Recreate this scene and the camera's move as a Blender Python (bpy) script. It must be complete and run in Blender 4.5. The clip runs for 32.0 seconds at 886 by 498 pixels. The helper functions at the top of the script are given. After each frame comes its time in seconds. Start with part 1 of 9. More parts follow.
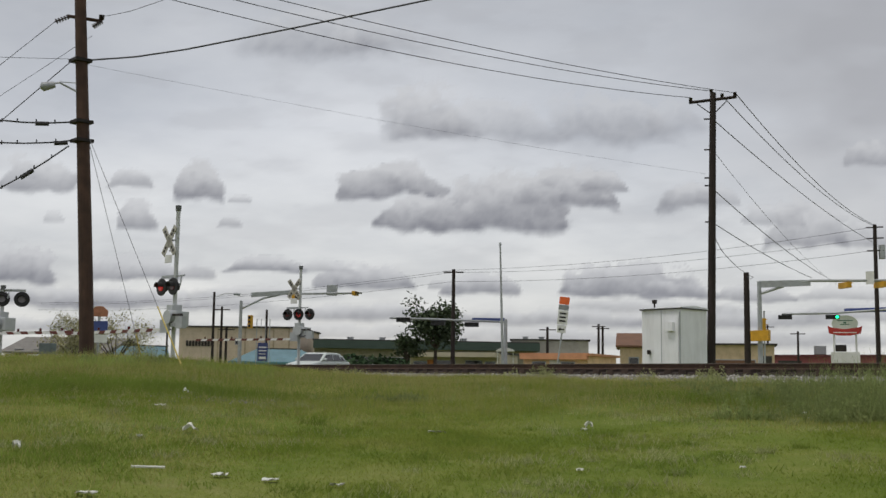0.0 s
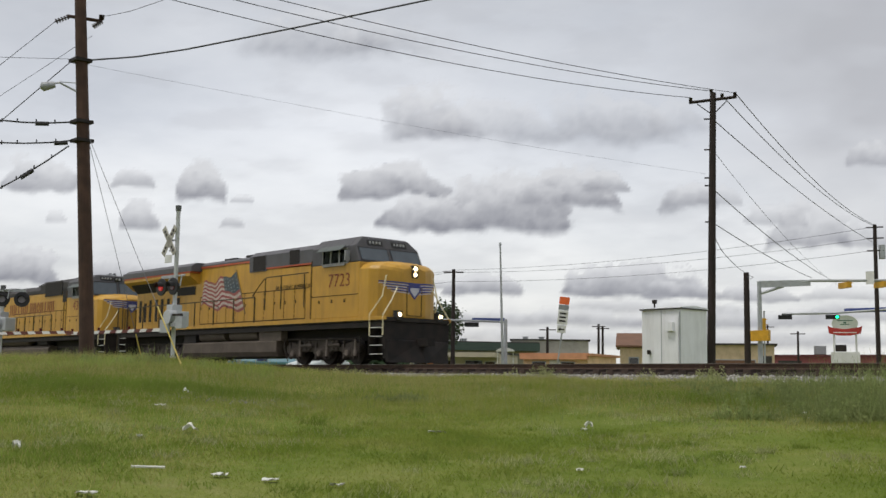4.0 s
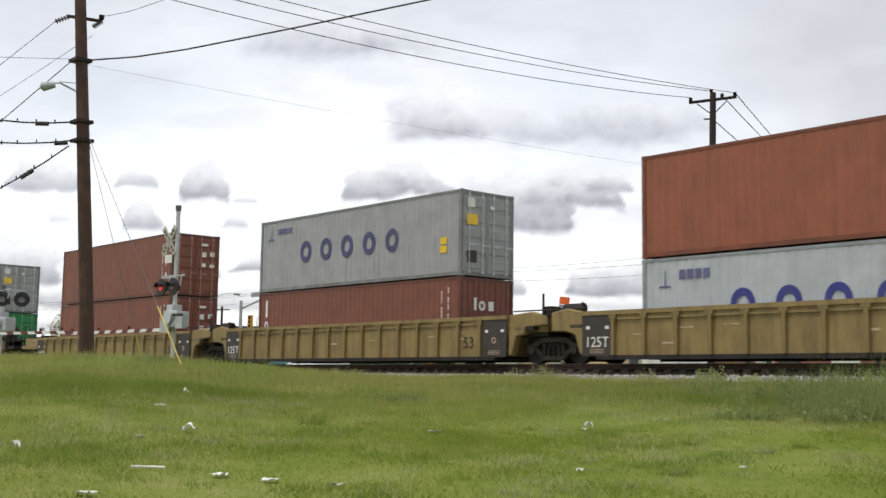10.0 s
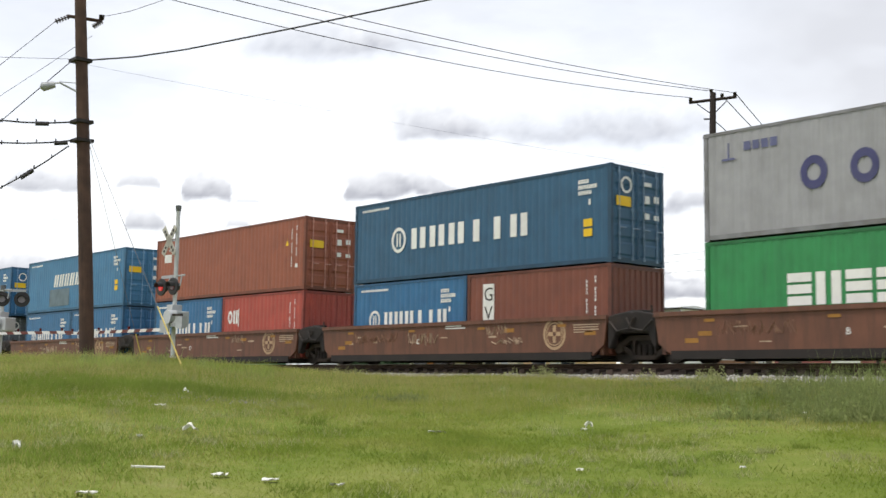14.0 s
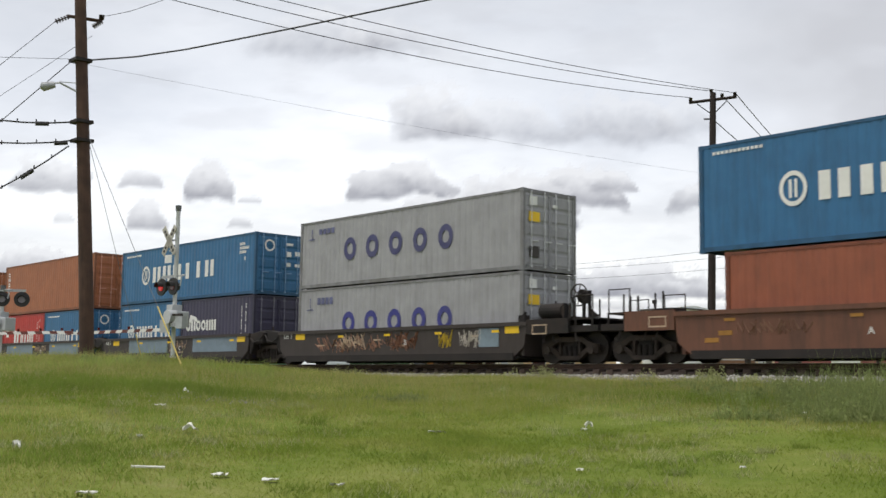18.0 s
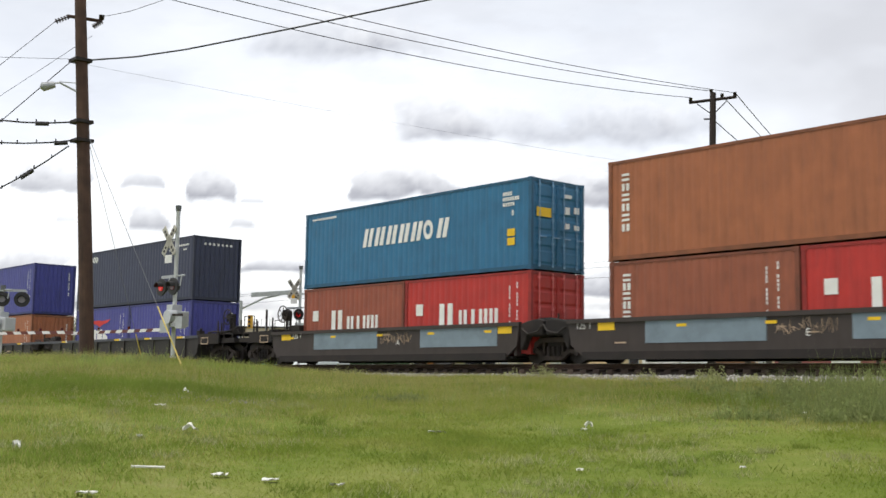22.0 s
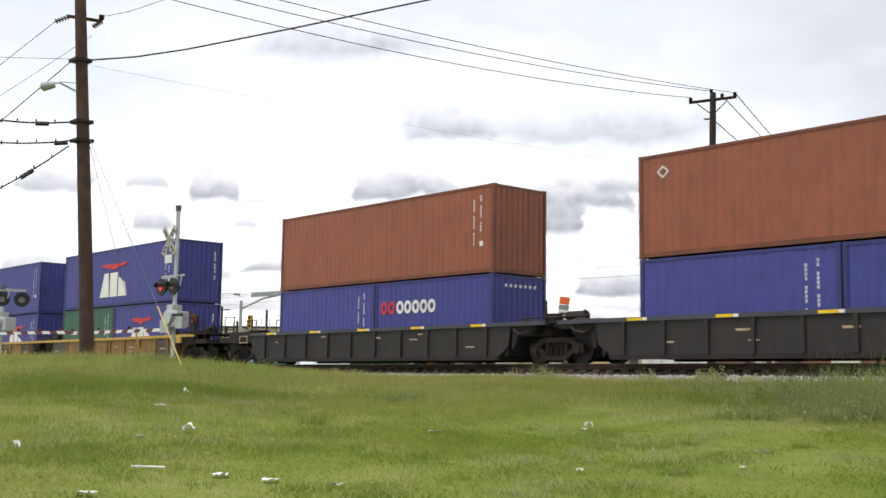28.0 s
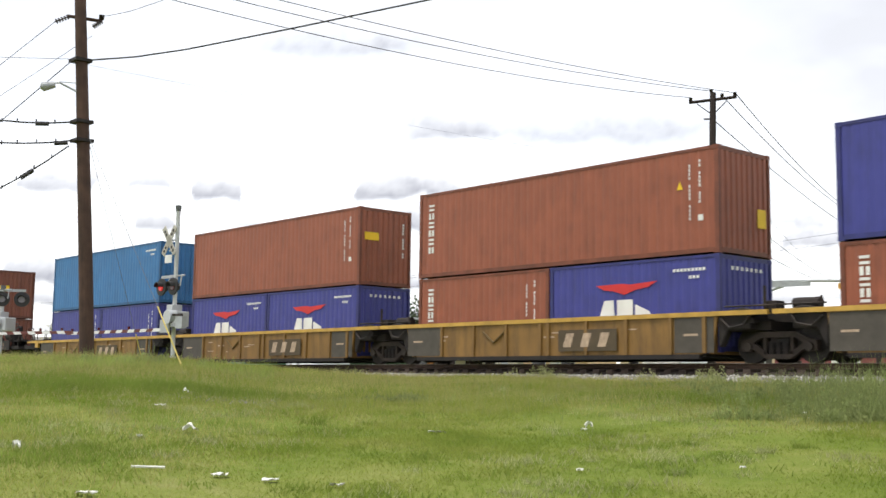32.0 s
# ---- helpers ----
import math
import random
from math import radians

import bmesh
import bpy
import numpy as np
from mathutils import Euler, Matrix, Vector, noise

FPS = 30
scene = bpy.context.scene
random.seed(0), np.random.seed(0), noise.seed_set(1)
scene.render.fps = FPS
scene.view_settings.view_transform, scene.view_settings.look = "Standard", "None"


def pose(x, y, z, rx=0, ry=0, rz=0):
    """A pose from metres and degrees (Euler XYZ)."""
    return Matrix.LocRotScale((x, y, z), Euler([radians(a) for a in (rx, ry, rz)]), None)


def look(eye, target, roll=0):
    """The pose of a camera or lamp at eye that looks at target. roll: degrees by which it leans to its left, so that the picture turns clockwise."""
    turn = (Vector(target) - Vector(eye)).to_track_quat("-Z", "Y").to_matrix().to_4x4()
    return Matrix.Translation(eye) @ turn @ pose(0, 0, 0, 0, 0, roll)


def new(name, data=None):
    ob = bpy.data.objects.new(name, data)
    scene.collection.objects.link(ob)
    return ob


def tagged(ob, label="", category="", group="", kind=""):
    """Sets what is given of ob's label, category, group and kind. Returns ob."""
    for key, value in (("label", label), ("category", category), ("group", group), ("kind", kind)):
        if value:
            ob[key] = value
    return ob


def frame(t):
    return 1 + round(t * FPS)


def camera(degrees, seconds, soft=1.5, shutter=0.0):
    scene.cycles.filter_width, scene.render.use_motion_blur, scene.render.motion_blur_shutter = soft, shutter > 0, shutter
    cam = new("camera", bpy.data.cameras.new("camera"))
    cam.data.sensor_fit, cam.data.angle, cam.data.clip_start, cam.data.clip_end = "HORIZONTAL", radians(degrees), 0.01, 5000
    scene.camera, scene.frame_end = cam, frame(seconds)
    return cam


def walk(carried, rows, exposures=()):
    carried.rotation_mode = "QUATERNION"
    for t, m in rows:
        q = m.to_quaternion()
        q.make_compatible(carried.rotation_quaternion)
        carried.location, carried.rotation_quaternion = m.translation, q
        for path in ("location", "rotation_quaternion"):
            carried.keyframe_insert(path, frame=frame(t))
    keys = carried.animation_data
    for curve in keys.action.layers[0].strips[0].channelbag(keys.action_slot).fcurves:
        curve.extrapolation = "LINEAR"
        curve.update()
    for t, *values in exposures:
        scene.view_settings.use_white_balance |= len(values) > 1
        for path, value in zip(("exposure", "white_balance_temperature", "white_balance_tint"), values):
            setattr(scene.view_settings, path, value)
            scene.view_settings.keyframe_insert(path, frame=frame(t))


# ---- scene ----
import itertools

# ---------- camera: it stands still on the grass, a little below the rails ----------
EYE = (0.0, 0.0, -0.56)
YAW, TILT = radians(-48.61), radians(6.6385)
AHEAD = Vector((math.sin(YAW) * math.cos(TILT), math.cos(YAW) * math.cos(TILT), math.sin(TILT)))
cam = camera(42.69, 32.0, soft=1.5, shutter=0.12)
STAND = look(EYE, Vector(EYE) + AHEAD, 0.78)
walk(cam, [(0, STAND), (32, STAND)],
     exposures=[(0, -0.1), (3.0, -0.1), (3.6, 0.0), (4.6, 0.45), (5.6, 0.65), (6.2, 0.63), (7, 0.54), (8.3, 0.56), (9, 0.6), (10, 0.6), (11, 0.68), (13, 0.76), (14.5, 0.84), (17, 0.86), (17.4, 0.8), (18, 0.5), (19, 0.56), (20, 0.8), (21, 0.95), (22, 0.72), (23, 0.38), (24, 0.55), (26, 0.8), (29, 0.82), (30, 0.88), (31, 1.0), (32, 1.02)])

# ---------- daylight: broken overcast ----------
SUN_AZ, SUN_EL = radians(200), radians(70)
world = bpy.data.worlds.new("world")
scene.world = world
world.use_nodes = True


def sky_world():
    nt = world.node_tree
    nt.nodes.clear()
    N, Lk = nt.nodes.new, nt.links.new
    out, bg = N("ShaderNodeOutputWorld"), N("ShaderNodeBackground")
    sky = N("ShaderNodeTexSky")
    sky.sky_type, sky.sun_disc = "NISHITA", False
    sky.sun_elevation, sky.sun_rotation = SUN_EL, SUN_AZ
    sky.dust_density = 2.0
    dim = N("ShaderNodeMixRGB")
    dim.blend_type, dim.inputs[0].default_value = "MULTIPLY", 1.0
    dim.inputs[2].default_value = (0.10, 0.10, 0.10, 1)
    Lk(sky.outputs[0], dim.inputs[1])
    geo = N("ShaderNodeTexCoord")
    sep = N("ShaderNodeSeparateXYZ")
    Lk(geo.outputs["Generated"], sep.inputs[0])
    # cloud layer seen in perspective
    up = N("ShaderNodeMath"); up.operation = "MAXIMUM"; up.inputs[1].default_value = 0.0
    Lk(sep.outputs[2], up.inputs[0])
    up2 = N("ShaderNodeMath"); up2.operation = "ADD"; up2.inputs[1].default_value = 0.16
    Lk(up.outputs[0], up2.inputs[0])
    dx, dy = N("ShaderNodeMath"), N("ShaderNodeMath")
    dx.operation = dy.operation = "DIVIDE"
    Lk(sep.outputs[0], dx.inputs[0]); Lk(up2.outputs[0], dx.inputs[1])
    Lk(sep.outputs[1], dy.inputs[0]); Lk(up2.outputs[0], dy.inputs[1])
    com = N("ShaderNodeCombineXYZ")
    Lk(dx.outputs[0], com.inputs[0]); Lk(dy.outputs[0], com.inputs[1])
    n1 = N("ShaderNodeTexNoise")
    n1.inputs["Scale"].default_value, n1.inputs["Detail"].default_value, n1.inputs["Roughness"].default_value = 1.1, 7, 0.55
    Lk(com.outputs[0], n1.inputs["Vector"])
    ramp = N("ShaderNodeValToRGB")
    e = ramp.color_ramp.elements
    e[0].position, e[0].color = 0.30, (0.62, 0.65, 0.71, 1)
    e[1].position, e[1].color = 0.70, (0.90, 0.92, 0.96, 1)
    Lk(n1.outputs[0], ramp.inputs[0])
    # lighter towards the horizon, greyer overhead
    mr = N("ShaderNodeMapRange")
    mr.interpolation_type = "SMOOTHSTEP"
    mr.inputs["From Min"].default_value, mr.inputs["From Max"].default_value = 0.08, 0.42
    mr.inputs["To Min"].default_value, mr.inputs["To Max"].default_value = 1.12, 0.76
    Lk(sep.outputs[2], mr.inputs["Value"])
    mul = N("ShaderNodeMixRGB"); mul.blend_type = "MULTIPLY"; mul.inputs[0].default_value = 1.0
    Lk(ramp.outputs[0], mul.inputs[1]); Lk(mr.outputs[0], mul.inputs[2])
    low = N("ShaderNodeMapRange")
    low.inputs["From Min"].default_value, low.inputs["From Max"].default_value = 0.22, 0.0
    Lk(sep.outputs[2], low.inputs["Value"])
    warm = N("ShaderNodeMixRGB"); warm.blend_type = "MULTIPLY"; warm.inputs[2].default_value = (1.04, 1.0, 0.90, 1)
    Lk(low.outputs[0], warm.inputs[0]); Lk(mul.outputs[0], warm.inputs[1])
    mix = N("ShaderNodeMixRGB"); mix.inputs[0].default_value = 0.9
    Lk(dim.outputs[0], mix.inputs[1]); Lk(warm.outputs[0], mix.inputs[2])
    Lk(mix.outputs[0], bg.inputs[0])
    bg.inputs[1].default_value = 0.90
    Lk(bg.outputs[0], out.inputs[0])


sky_world()
sun = new("sun", bpy.data.lights.new("sun", "SUN"))
sun.data.energy, sun.data.angle, sun.data.color = 1.75, radians(16), (1.0, 0.945, 0.87)
sun.matrix_world = look((0, 0, 60), Vector((0, 0, 60)) - Vector((math.sin(SUN_AZ) * math.cos(SUN_EL), math.cos(SUN_AZ) * math.cos(SUN_EL), math.sin(SUN_EL))))

# ---------- materials ----------
MATS = {}


def lin(h):
    c = [int(h[i:i + 2], 16) / 255 for i in (1, 3, 5)]
    return tuple(v / 12.92 if v <= 0.04045 else ((v + 0.055) / 1.055) ** 2.4 for v in c)


def mat(name, colour, rough=0.6, metal=0.0, var=0.25, scale=3.0, dirt=None, dirt_amt=0.0, bump=0.0, bump_scale=40.0,
        streak=False, rnd=0.0, glow=0.0, island=0.0, spec=0.5, leafy=False):
    """A painted or weathered surface: base colour, broad variation, fine grain, dirt in patches or streaks."""
    if name in MATS:
        return MATS[name]
    m = bpy.data.materials.new(name)
    m.use_nodes = True
    nt = m.node_tree
    N, Lk = nt.nodes.new, nt.links.new
    b = nt.nodes["Principled BSDF"]
    col = lin(colour) if isinstance(colour, str) else colour
    b.inputs["Roughness"].default_value, b.inputs["Metallic"].default_value = rough, metal
    b.inputs["Specular IOR Level"].default_value = spec
    tc = N("ShaderNodeTexCoord")
    n1 = N("ShaderNodeTexNoise")
    n1.inputs["Scale"].default_value, n1.inputs["Detail"].default_value = scale, 5
    Lk(tc.outputs["Object"], n1.inputs["Vector"])
    hsv = N("ShaderNodeHueSaturation")
    hsv.inputs["Color"].default_value = (*col, 1)
    mr = N("ShaderNodeMapRange")
    mr.inputs["From Min"].default_value, mr.inputs["From Max"].default_value = 0.3, 0.7
    mr.inputs["To Min"].default_value, mr.inputs["To Max"].default_value = 1 - var, 1 + var
    Lk(n1.outputs[0], mr.inputs["Value"])
    val = mr.outputs[0]
    if rnd or island:
        src = N("ShaderNodeObjectInfo").outputs["Random"] if rnd else N("ShaderNodeNewGeometry").outputs["Random Per Island"]
        r = N("ShaderNodeMapRange")
        r.inputs["To Min"].default_value, r.inputs["To Max"].default_value = 1 - (rnd or island), 1 + (rnd or island)
        Lk(src, r.inputs["Value"])
        mm = N("ShaderNodeMath"); mm.operation = "MULTIPLY"
        Lk(val, mm.inputs[0]); Lk(r.outputs[0], mm.inputs[1])
        val = mm.outputs[0]
    Lk(val, hsv.inputs["Value"])
    out = hsv.outputs[0]
    if dirt:
        n2 = N("ShaderNodeTexNoise")
        n2.inputs["Scale"].default_value, n2.inputs["Detail"].default_value, n2.inputs["Roughness"].default_value = 1.3, 9, 0.68
        if streak:
            mp = N("ShaderNodeMapping")
            mp.inputs["Scale"].default_value = (3.2, 3.2, 0.45)
            Lk(tc.outputs["Object"], mp.inputs[0]); Lk(mp.outputs[0], n2.inputs["Vector"])
        else:
            Lk(tc.outputs["Object"], n2.inputs["Vector"])
        dr = N("ShaderNodeMapRange")
        dr.inputs["From Min"].default_value, dr.inputs["From Max"].default_value = 0.46, 0.72
        dr.inputs["To Max"].default_value = dirt_amt
        Lk(n2.outputs[0], dr.inputs["Value"])
        mx = N("ShaderNodeMixRGB")
        mx.inputs[2].default_value = (*lin(dirt), 1)
        Lk(dr.outputs[0], mx.inputs[0]); Lk(out, mx.inputs[1])
        out = mx.outputs[0]
    Lk(out, b.inputs["Base Color"])
    if bump:
        n3 = N("ShaderNodeTexNoise")
        n3.inputs["Scale"].default_value, n3.inputs["Detail"].default_value = bump_scale, 4
        Lk(tc.outputs["Object"], n3.inputs["Vector"])
        bp = N("ShaderNodeBump")
        bp.inputs["Strength"].default_value, bp.inputs["Distance"].default_value = bump, 0.02
        Lk(n3.outputs[0], bp.inputs["Height"]); Lk(bp.outputs[0], b.inputs["Normal"])
    if leafy:
        # thin leaves let part of the light through
        tl, mix, mo = N("ShaderNodeBsdfTranslucent"), N("ShaderNodeMixShader"), nt.nodes["Material Output"]
        Lk(out, tl.inputs["Color"])
        mix.inputs[0].default_value = 0.55
        Lk(b.outputs[0], mix.inputs[1]); Lk(tl.outputs[0], mix.inputs[2]); Lk(mix.outputs[0], mo.inputs["Surface"])
    if glow:
        b.inputs["Emission Color"].default_value, b.inputs["Emission Strength"].default_value = (*col, 1), glow
    MATS[name] = m
    return m


def paint(name, colour, dirt="#3a2a20", amt=0.35, rough=0.55):
    return mat(name, colour, rough, 0, 0.10, 2.0, dirt, amt, 0.08, 25, streak=True)


glass = mat("glass_dark", "#14181a", 0.08, 0, 0.1, 2.0, spec=0.8)
steel_dark = mat("dark_steel", "#231e1c", 0.7, 0.2, 0.3, 3, "#4b3a2c", 0.5, 0.1)
under = mat("grimy_underframe", "#1a1513", 0.85, 0.0, 0.4, 2.5, "#33271f", 0.6, 0.15)
black_paint = mat("black_paint", "#1b1b1d", 0.6, 0, 0.2, 3, "#4a443d", 0.35)
white_paint = mat("white_paint", "#d9d9d6", 0.6, 0, 0.06, 3, "#8d8880", 0.25)
mark_white = mat("mark_white", "#dcdcd8", 0.6, 0, 0.06, 2, "#9c948a", 0.25)
mark_blue = mat("mark_blue", "#2d2f78", 0.6, 0, 0.1, 2, "#77756f", 0.2)
mark_red = mat("mark_red", "#c22a2a", 0.6, 0, 0.1, 2)
mark_dark = mat("mark_dark", "#2a2520", 0.6, 0, 0.1, 2)
mark_yellow = mat("mark_yellow", "#e0b818", 0.6, 0, 0.1, 2)
mark_faded = mat("mark_faded", "#a8937c", 0.75, 0, 0.3, 6)
up_yellow = mat("armour_yellow", "#bb8e2d", 0.5, 0, 0.12, 0.8, "#785b2a", 0.45, 0.05, streak=True)
up_faded = mat("faded_yellow", "#a07630", 0.65, 0, 0.2, 0.7, "#564425", 0.75, 0.05)
up_grey = mat("harbour_grey", "#545357", 0.6, 0, 0.12, 2, "#4c4844", 0.45, streak=True)
up_red = mat("signal_red_stripe", "#b4502c", 0.55, 0, 0.15, 2, "#7a5a3a", .4)
grille = mat("dark_grille", "#211c1a", 0.8, 0, 0.25, 8)
rail_cream = mat("cream_handrail", "#e6dcb4", 0.5, 0, 0.1, 3)
galv = mat("galvanised_steel", "#a3a6a8", 0.45, 0.35, 0.12, 4, "#75736e", 0.3)
lamp_on = mat("lit_headlight", "#ffe2a8", 0.3, glow=7.0)
red_on = mat("lit_red_lens", "#8c1612", 0.3, glow=0.9)
red_off = mat("unlit_red_lens", "#4a0a0a", 0.25)
green_on = mat("lit_green_lens", "#18ff9a", 0.3, glow=3.0)
sig_yellow = mat("signal_yellow", "#c8961c", 0.5, 0, 0.12, 3)
wood_pole = mat("creosoted_wood", "#4a352b", 0.85, 0, 0.3, 3, "#1d1512", 0.6, 0.3, 30, streak=True)
cable = mat("black_cable", "#1c1c1e", 0.6, 0, 0.1, 3)
concrete = mat("concrete", "#9d978c", 0.85, 0, 0.15, 2, "#6f6a62", 0.4, 0.1)

# ---------- mesh building ----------


class Geo:
    """Vertices and faces of one mesh."""

    def __init__(self):
        self.v, self.f = [], []

    def box(self, x0, x1, y0, y1, z0, z1, m=None):
        pts = [(x, y, z) for x in (x0, x1) for y in (y0, y1) for z in (z0, z1)]
        return self.hull8(pts, m)

    def hull8(self, pts, m=None):
        i = len(self.v)
        self.v += [tuple(m @ Vector(p)) for p in pts] if m else pts
        self.f += [(i + a, i + b, i + c, i + d) for a, b, c, d in
                   ((0, 1, 3, 2), (4, 6, 7, 5), (0, 4, 5, 1), (2, 3, 7, 6), (0, 2, 6, 4), (1, 5, 7, 3))]
        return self

    def prism(self, prof, a0, a1, axis="y"):
        """A closed outline pushed along an axis; the outline is (x, z) for y, (y, z) for x and (x, y) for z."""
        i, n = len(self.v), len(prof)
        for a in (a0, a1):
            for p, q in prof:
                self.v.append({"y": (p, a, q), "x": (a, p, q), "z": (p, q, a)}[axis])
        self.f += [(i + k, i + (k + 1) % n, i + n + (k + 1) % n, i + n + k) for k in range(n)]
        self.f += [tuple(range(i + n - 1, i - 1, -1)), tuple(range(i + n, i + 2 * n))]
        return self

    def tube(self, p0, p1, r0, r1=None, n=8):
        r1 = r0 if r1 is None else r1
        p0, p1 = Vector(p0), Vector(p1)
        w = (p1 - p0).normalized()
        u = w.orthogonal().normalized()
        t = w.cross(u)
        i = len(self.v)
        for p, r in ((p0, r0), (p1, r1)):
            for k in range(n):
                a = 2 * math.pi * k / n
                self.v.append(tuple(p + u * (r * math.cos(a)) + t * (r * math.sin(a))))
        self.f += [(i + k, i + (k + 1) % n, i + n + (k + 1) % n, i + n + k) for k in range(n)]
        self.f += [tuple(range(i + n - 1, i - 1, -1)), tuple(range(i + n, i + 2 * n))]
        return self

    def path(self, pts, r, n=6):
        """One bent tube through the points."""
        pts = [Vector(q) for q in pts]
        i = len(self.v)
        for k, q in enumerate(pts):
            w = (pts[min(k + 1, len(pts) - 1)] - pts[max(k - 1, 0)]).normalized()
            u = w.cross(Vector((.13, .21, .97))).normalized()
            t = w.cross(u)
            for j in range(n):
                a = 2 * math.pi * j / n
                self.v.append(tuple(q + u * (r * math.cos(a)) + t * (r * math.sin(a))))
        for k in range(len(pts) - 1):
            b = i + k * n
            self.f += [(b + j, b + (j + 1) % n, b + n + (j + 1) % n, b + n + j) for j in range(n)]
        e = i + (len(pts) - 1) * n
        self.f += [tuple(range(i + n - 1, i - 1, -1)), tuple(range(e, e + n))]
        return self

    def outline(self, x0, x1, z0, z1, t, y0, y1):
        """An upright rectangular outline of the thickness t."""
        i = len(self.v)
        for y in (y0, y1):
            self.v += [(x0, y, z0), (x1, y, z0), (x1, y, z1), (x0, y, z1), (x0 + t, y, z0 + t), (x1 - t, y, z0 + t), (x1 - t, y, z1 - t), (x0 + t, y, z1 - t)]
        for k in range(4):
            j = (k + 1) % 4
            self.f += [(i + k, i + j, i + 4 + j, i + 4 + k), (i + 8 + k, i + 12 + k, i + 12 + j, i + 8 + j),
                       (i + k, i + 8 + k, i + 8 + j, i + j), (i + 4 + k, i + 4 + j, i + 12 + j, i + 12 + k)]
        return self

    def ring(self, cx, cy, cz, w, h, inner, depth, n=20, face="y"):
        """An upright oval ring, facing along y or x."""
        i = len(self.v)
        for d in (0, depth):
            for s in (1.0, inner):
                for k in range(n):
                    a = 2 * math.pi * k / n
                    p, q = w / 2 * s * math.cos(a), h / 2 * s * math.sin(a)
                    self.v.append((cx + p, cy + d, cz + q) if face == "y" else (cx + d, cy + p, cz + q))
        for k in range(n):
            j = (k + 1) % n
            A, B, C, D = i, i + n, i + 2 * n, i + 3 * n
            self.f += [(A + k, A + j, B + j, B + k), (C + k, D + k, D + j, C + j), (A + k, C + k, C + j, A + j), (B + k, B + j, D + j, D + k)]
        return self

    def mesh(self, name, material, smooth=False):
        me = bpy.data.meshes.new(name)
        me.from_pydata(self.v, [], self.f)
        if material:
            me.materials.append(material)
        bm = bmesh.new()
        bm.from_mesh(me)
        bmesh.ops.recalc_face_normals(bm, faces=bm.faces)
        bm.to_mesh(me)
        bm.free()
        if smooth:
            me.polygons.foreach_set("use_smooth", [True] * len(me.polygons))
        return me


def soften(ob, width, segments=2):
    b = ob.modifiers.new("bevel", "BEVEL")
    b.width, b.segments, b.limit_method, b.angle_limit = width, segments, "ANGLE", radians(35)
    return ob


def part(name, geo, material, parent, label="", smooth=False, bevel=0.0):
    """One mesh under a thing or under a part."""
    data = geo if isinstance(geo, bpy.types.Mesh) else geo.mesh(name, material, smooth)
    ob = new(name, data)
    ob.parent = parent
    if label:
        ob["label"] = label
    if bevel:
        soften(ob, bevel)
    return ob


def root(name, m, label, category, group="", kind=""):
    ob = new(name)
    ob.empty_display_size = 0.3
    ob.matrix_world = m
    return tagged(ob, label, category, group, kind)


def solo(name, geo, material, label, category="", group="", kind="", m=None, smooth=False, bevel=0.0):
    """A thing of one mesh, at the top level."""
    ob = new(name, geo if isinstance(geo, bpy.types.Mesh) else geo.mesh(name, material, smooth))
    if m:
        ob.matrix_world = m
    if bevel:
        soften(ob, bevel)
    return tagged(ob, label, category, group, kind)


def lettering(name, text, size, material, parent, m, label="", depth=0.004):
    """Readable characters in the built-in font, as a mesh."""
    cu = bpy.data.curves.new(name, "FONT")
    cu.body, cu.size, cu.extrude, cu.resolution_u = text, size, depth, 2
    cu.align_x, cu.align_y = "CENTER", "CENTER"
    tmp = bpy.data.objects.new(name + "_tmp", cu)
    scene.collection.objects.link(tmp)
    bpy.context.view_layer.update()
    me = bpy.data.meshes.new_from_object(tmp.evaluated_get(bpy.context.evaluated_depsgraph_get()))
    bpy.data.objects.remove(tmp)
    me.materials.clear()
    me.materials.append(material)
    ob = part(name, me, None, parent, label)
    ob.matrix_basis = m
    return ob


def spot(az, d):
    return d * math.sin(radians(az)), d * math.cos(radians(az))


NEAR = Matrix.Rotation(radians(90), 4, "X")   # upright writing that faces the grass

# ---------- ground, track and grass ----------
TY = 26.157   # centre line of the track; it runs along x, the rail heads at z = 0


def smooth(a, b, x):
    t = np.clip((x - a) / (b - a), 0, 1)
    return t * t * (3 - 2 * t)


def ground_z(X, Y):
    """Height of the grass: a slope that climbs from the camera to the track, higher beside the road."""
    X, Y = np.asarray(X, float), np.asarray(Y, float)
    d, az = np.hypot(X, Y), np.degrees(np.arctan2(X, Y))
    t = np.clip(d / 27.5, 0, 1)
    z = -2.0 + 1.55 * (t - 0.10 * np.sin(2 * np.pi * t) * 0.35)
    z = z + 0.36 * smooth(-52, -64, az) * smooth(10, 27, d)
    z = z + 0.035 * np.sin(X * 0.9 + 0.4 * Y) * np.sin(0.7 * Y - 0.25 * X) * smooth(4, 10, d)
    z = np.where(Y > 0, z, np.minimum(z, -1.2))
    k = smooth(22.6, 23.6, Y)
    z = z * (1 - k) + (-0.45) * k
    return z - 0.08 - 0.30 * smooth(31, 40, Y)


def gz(x, y):
    return float(ground_z(x, y))


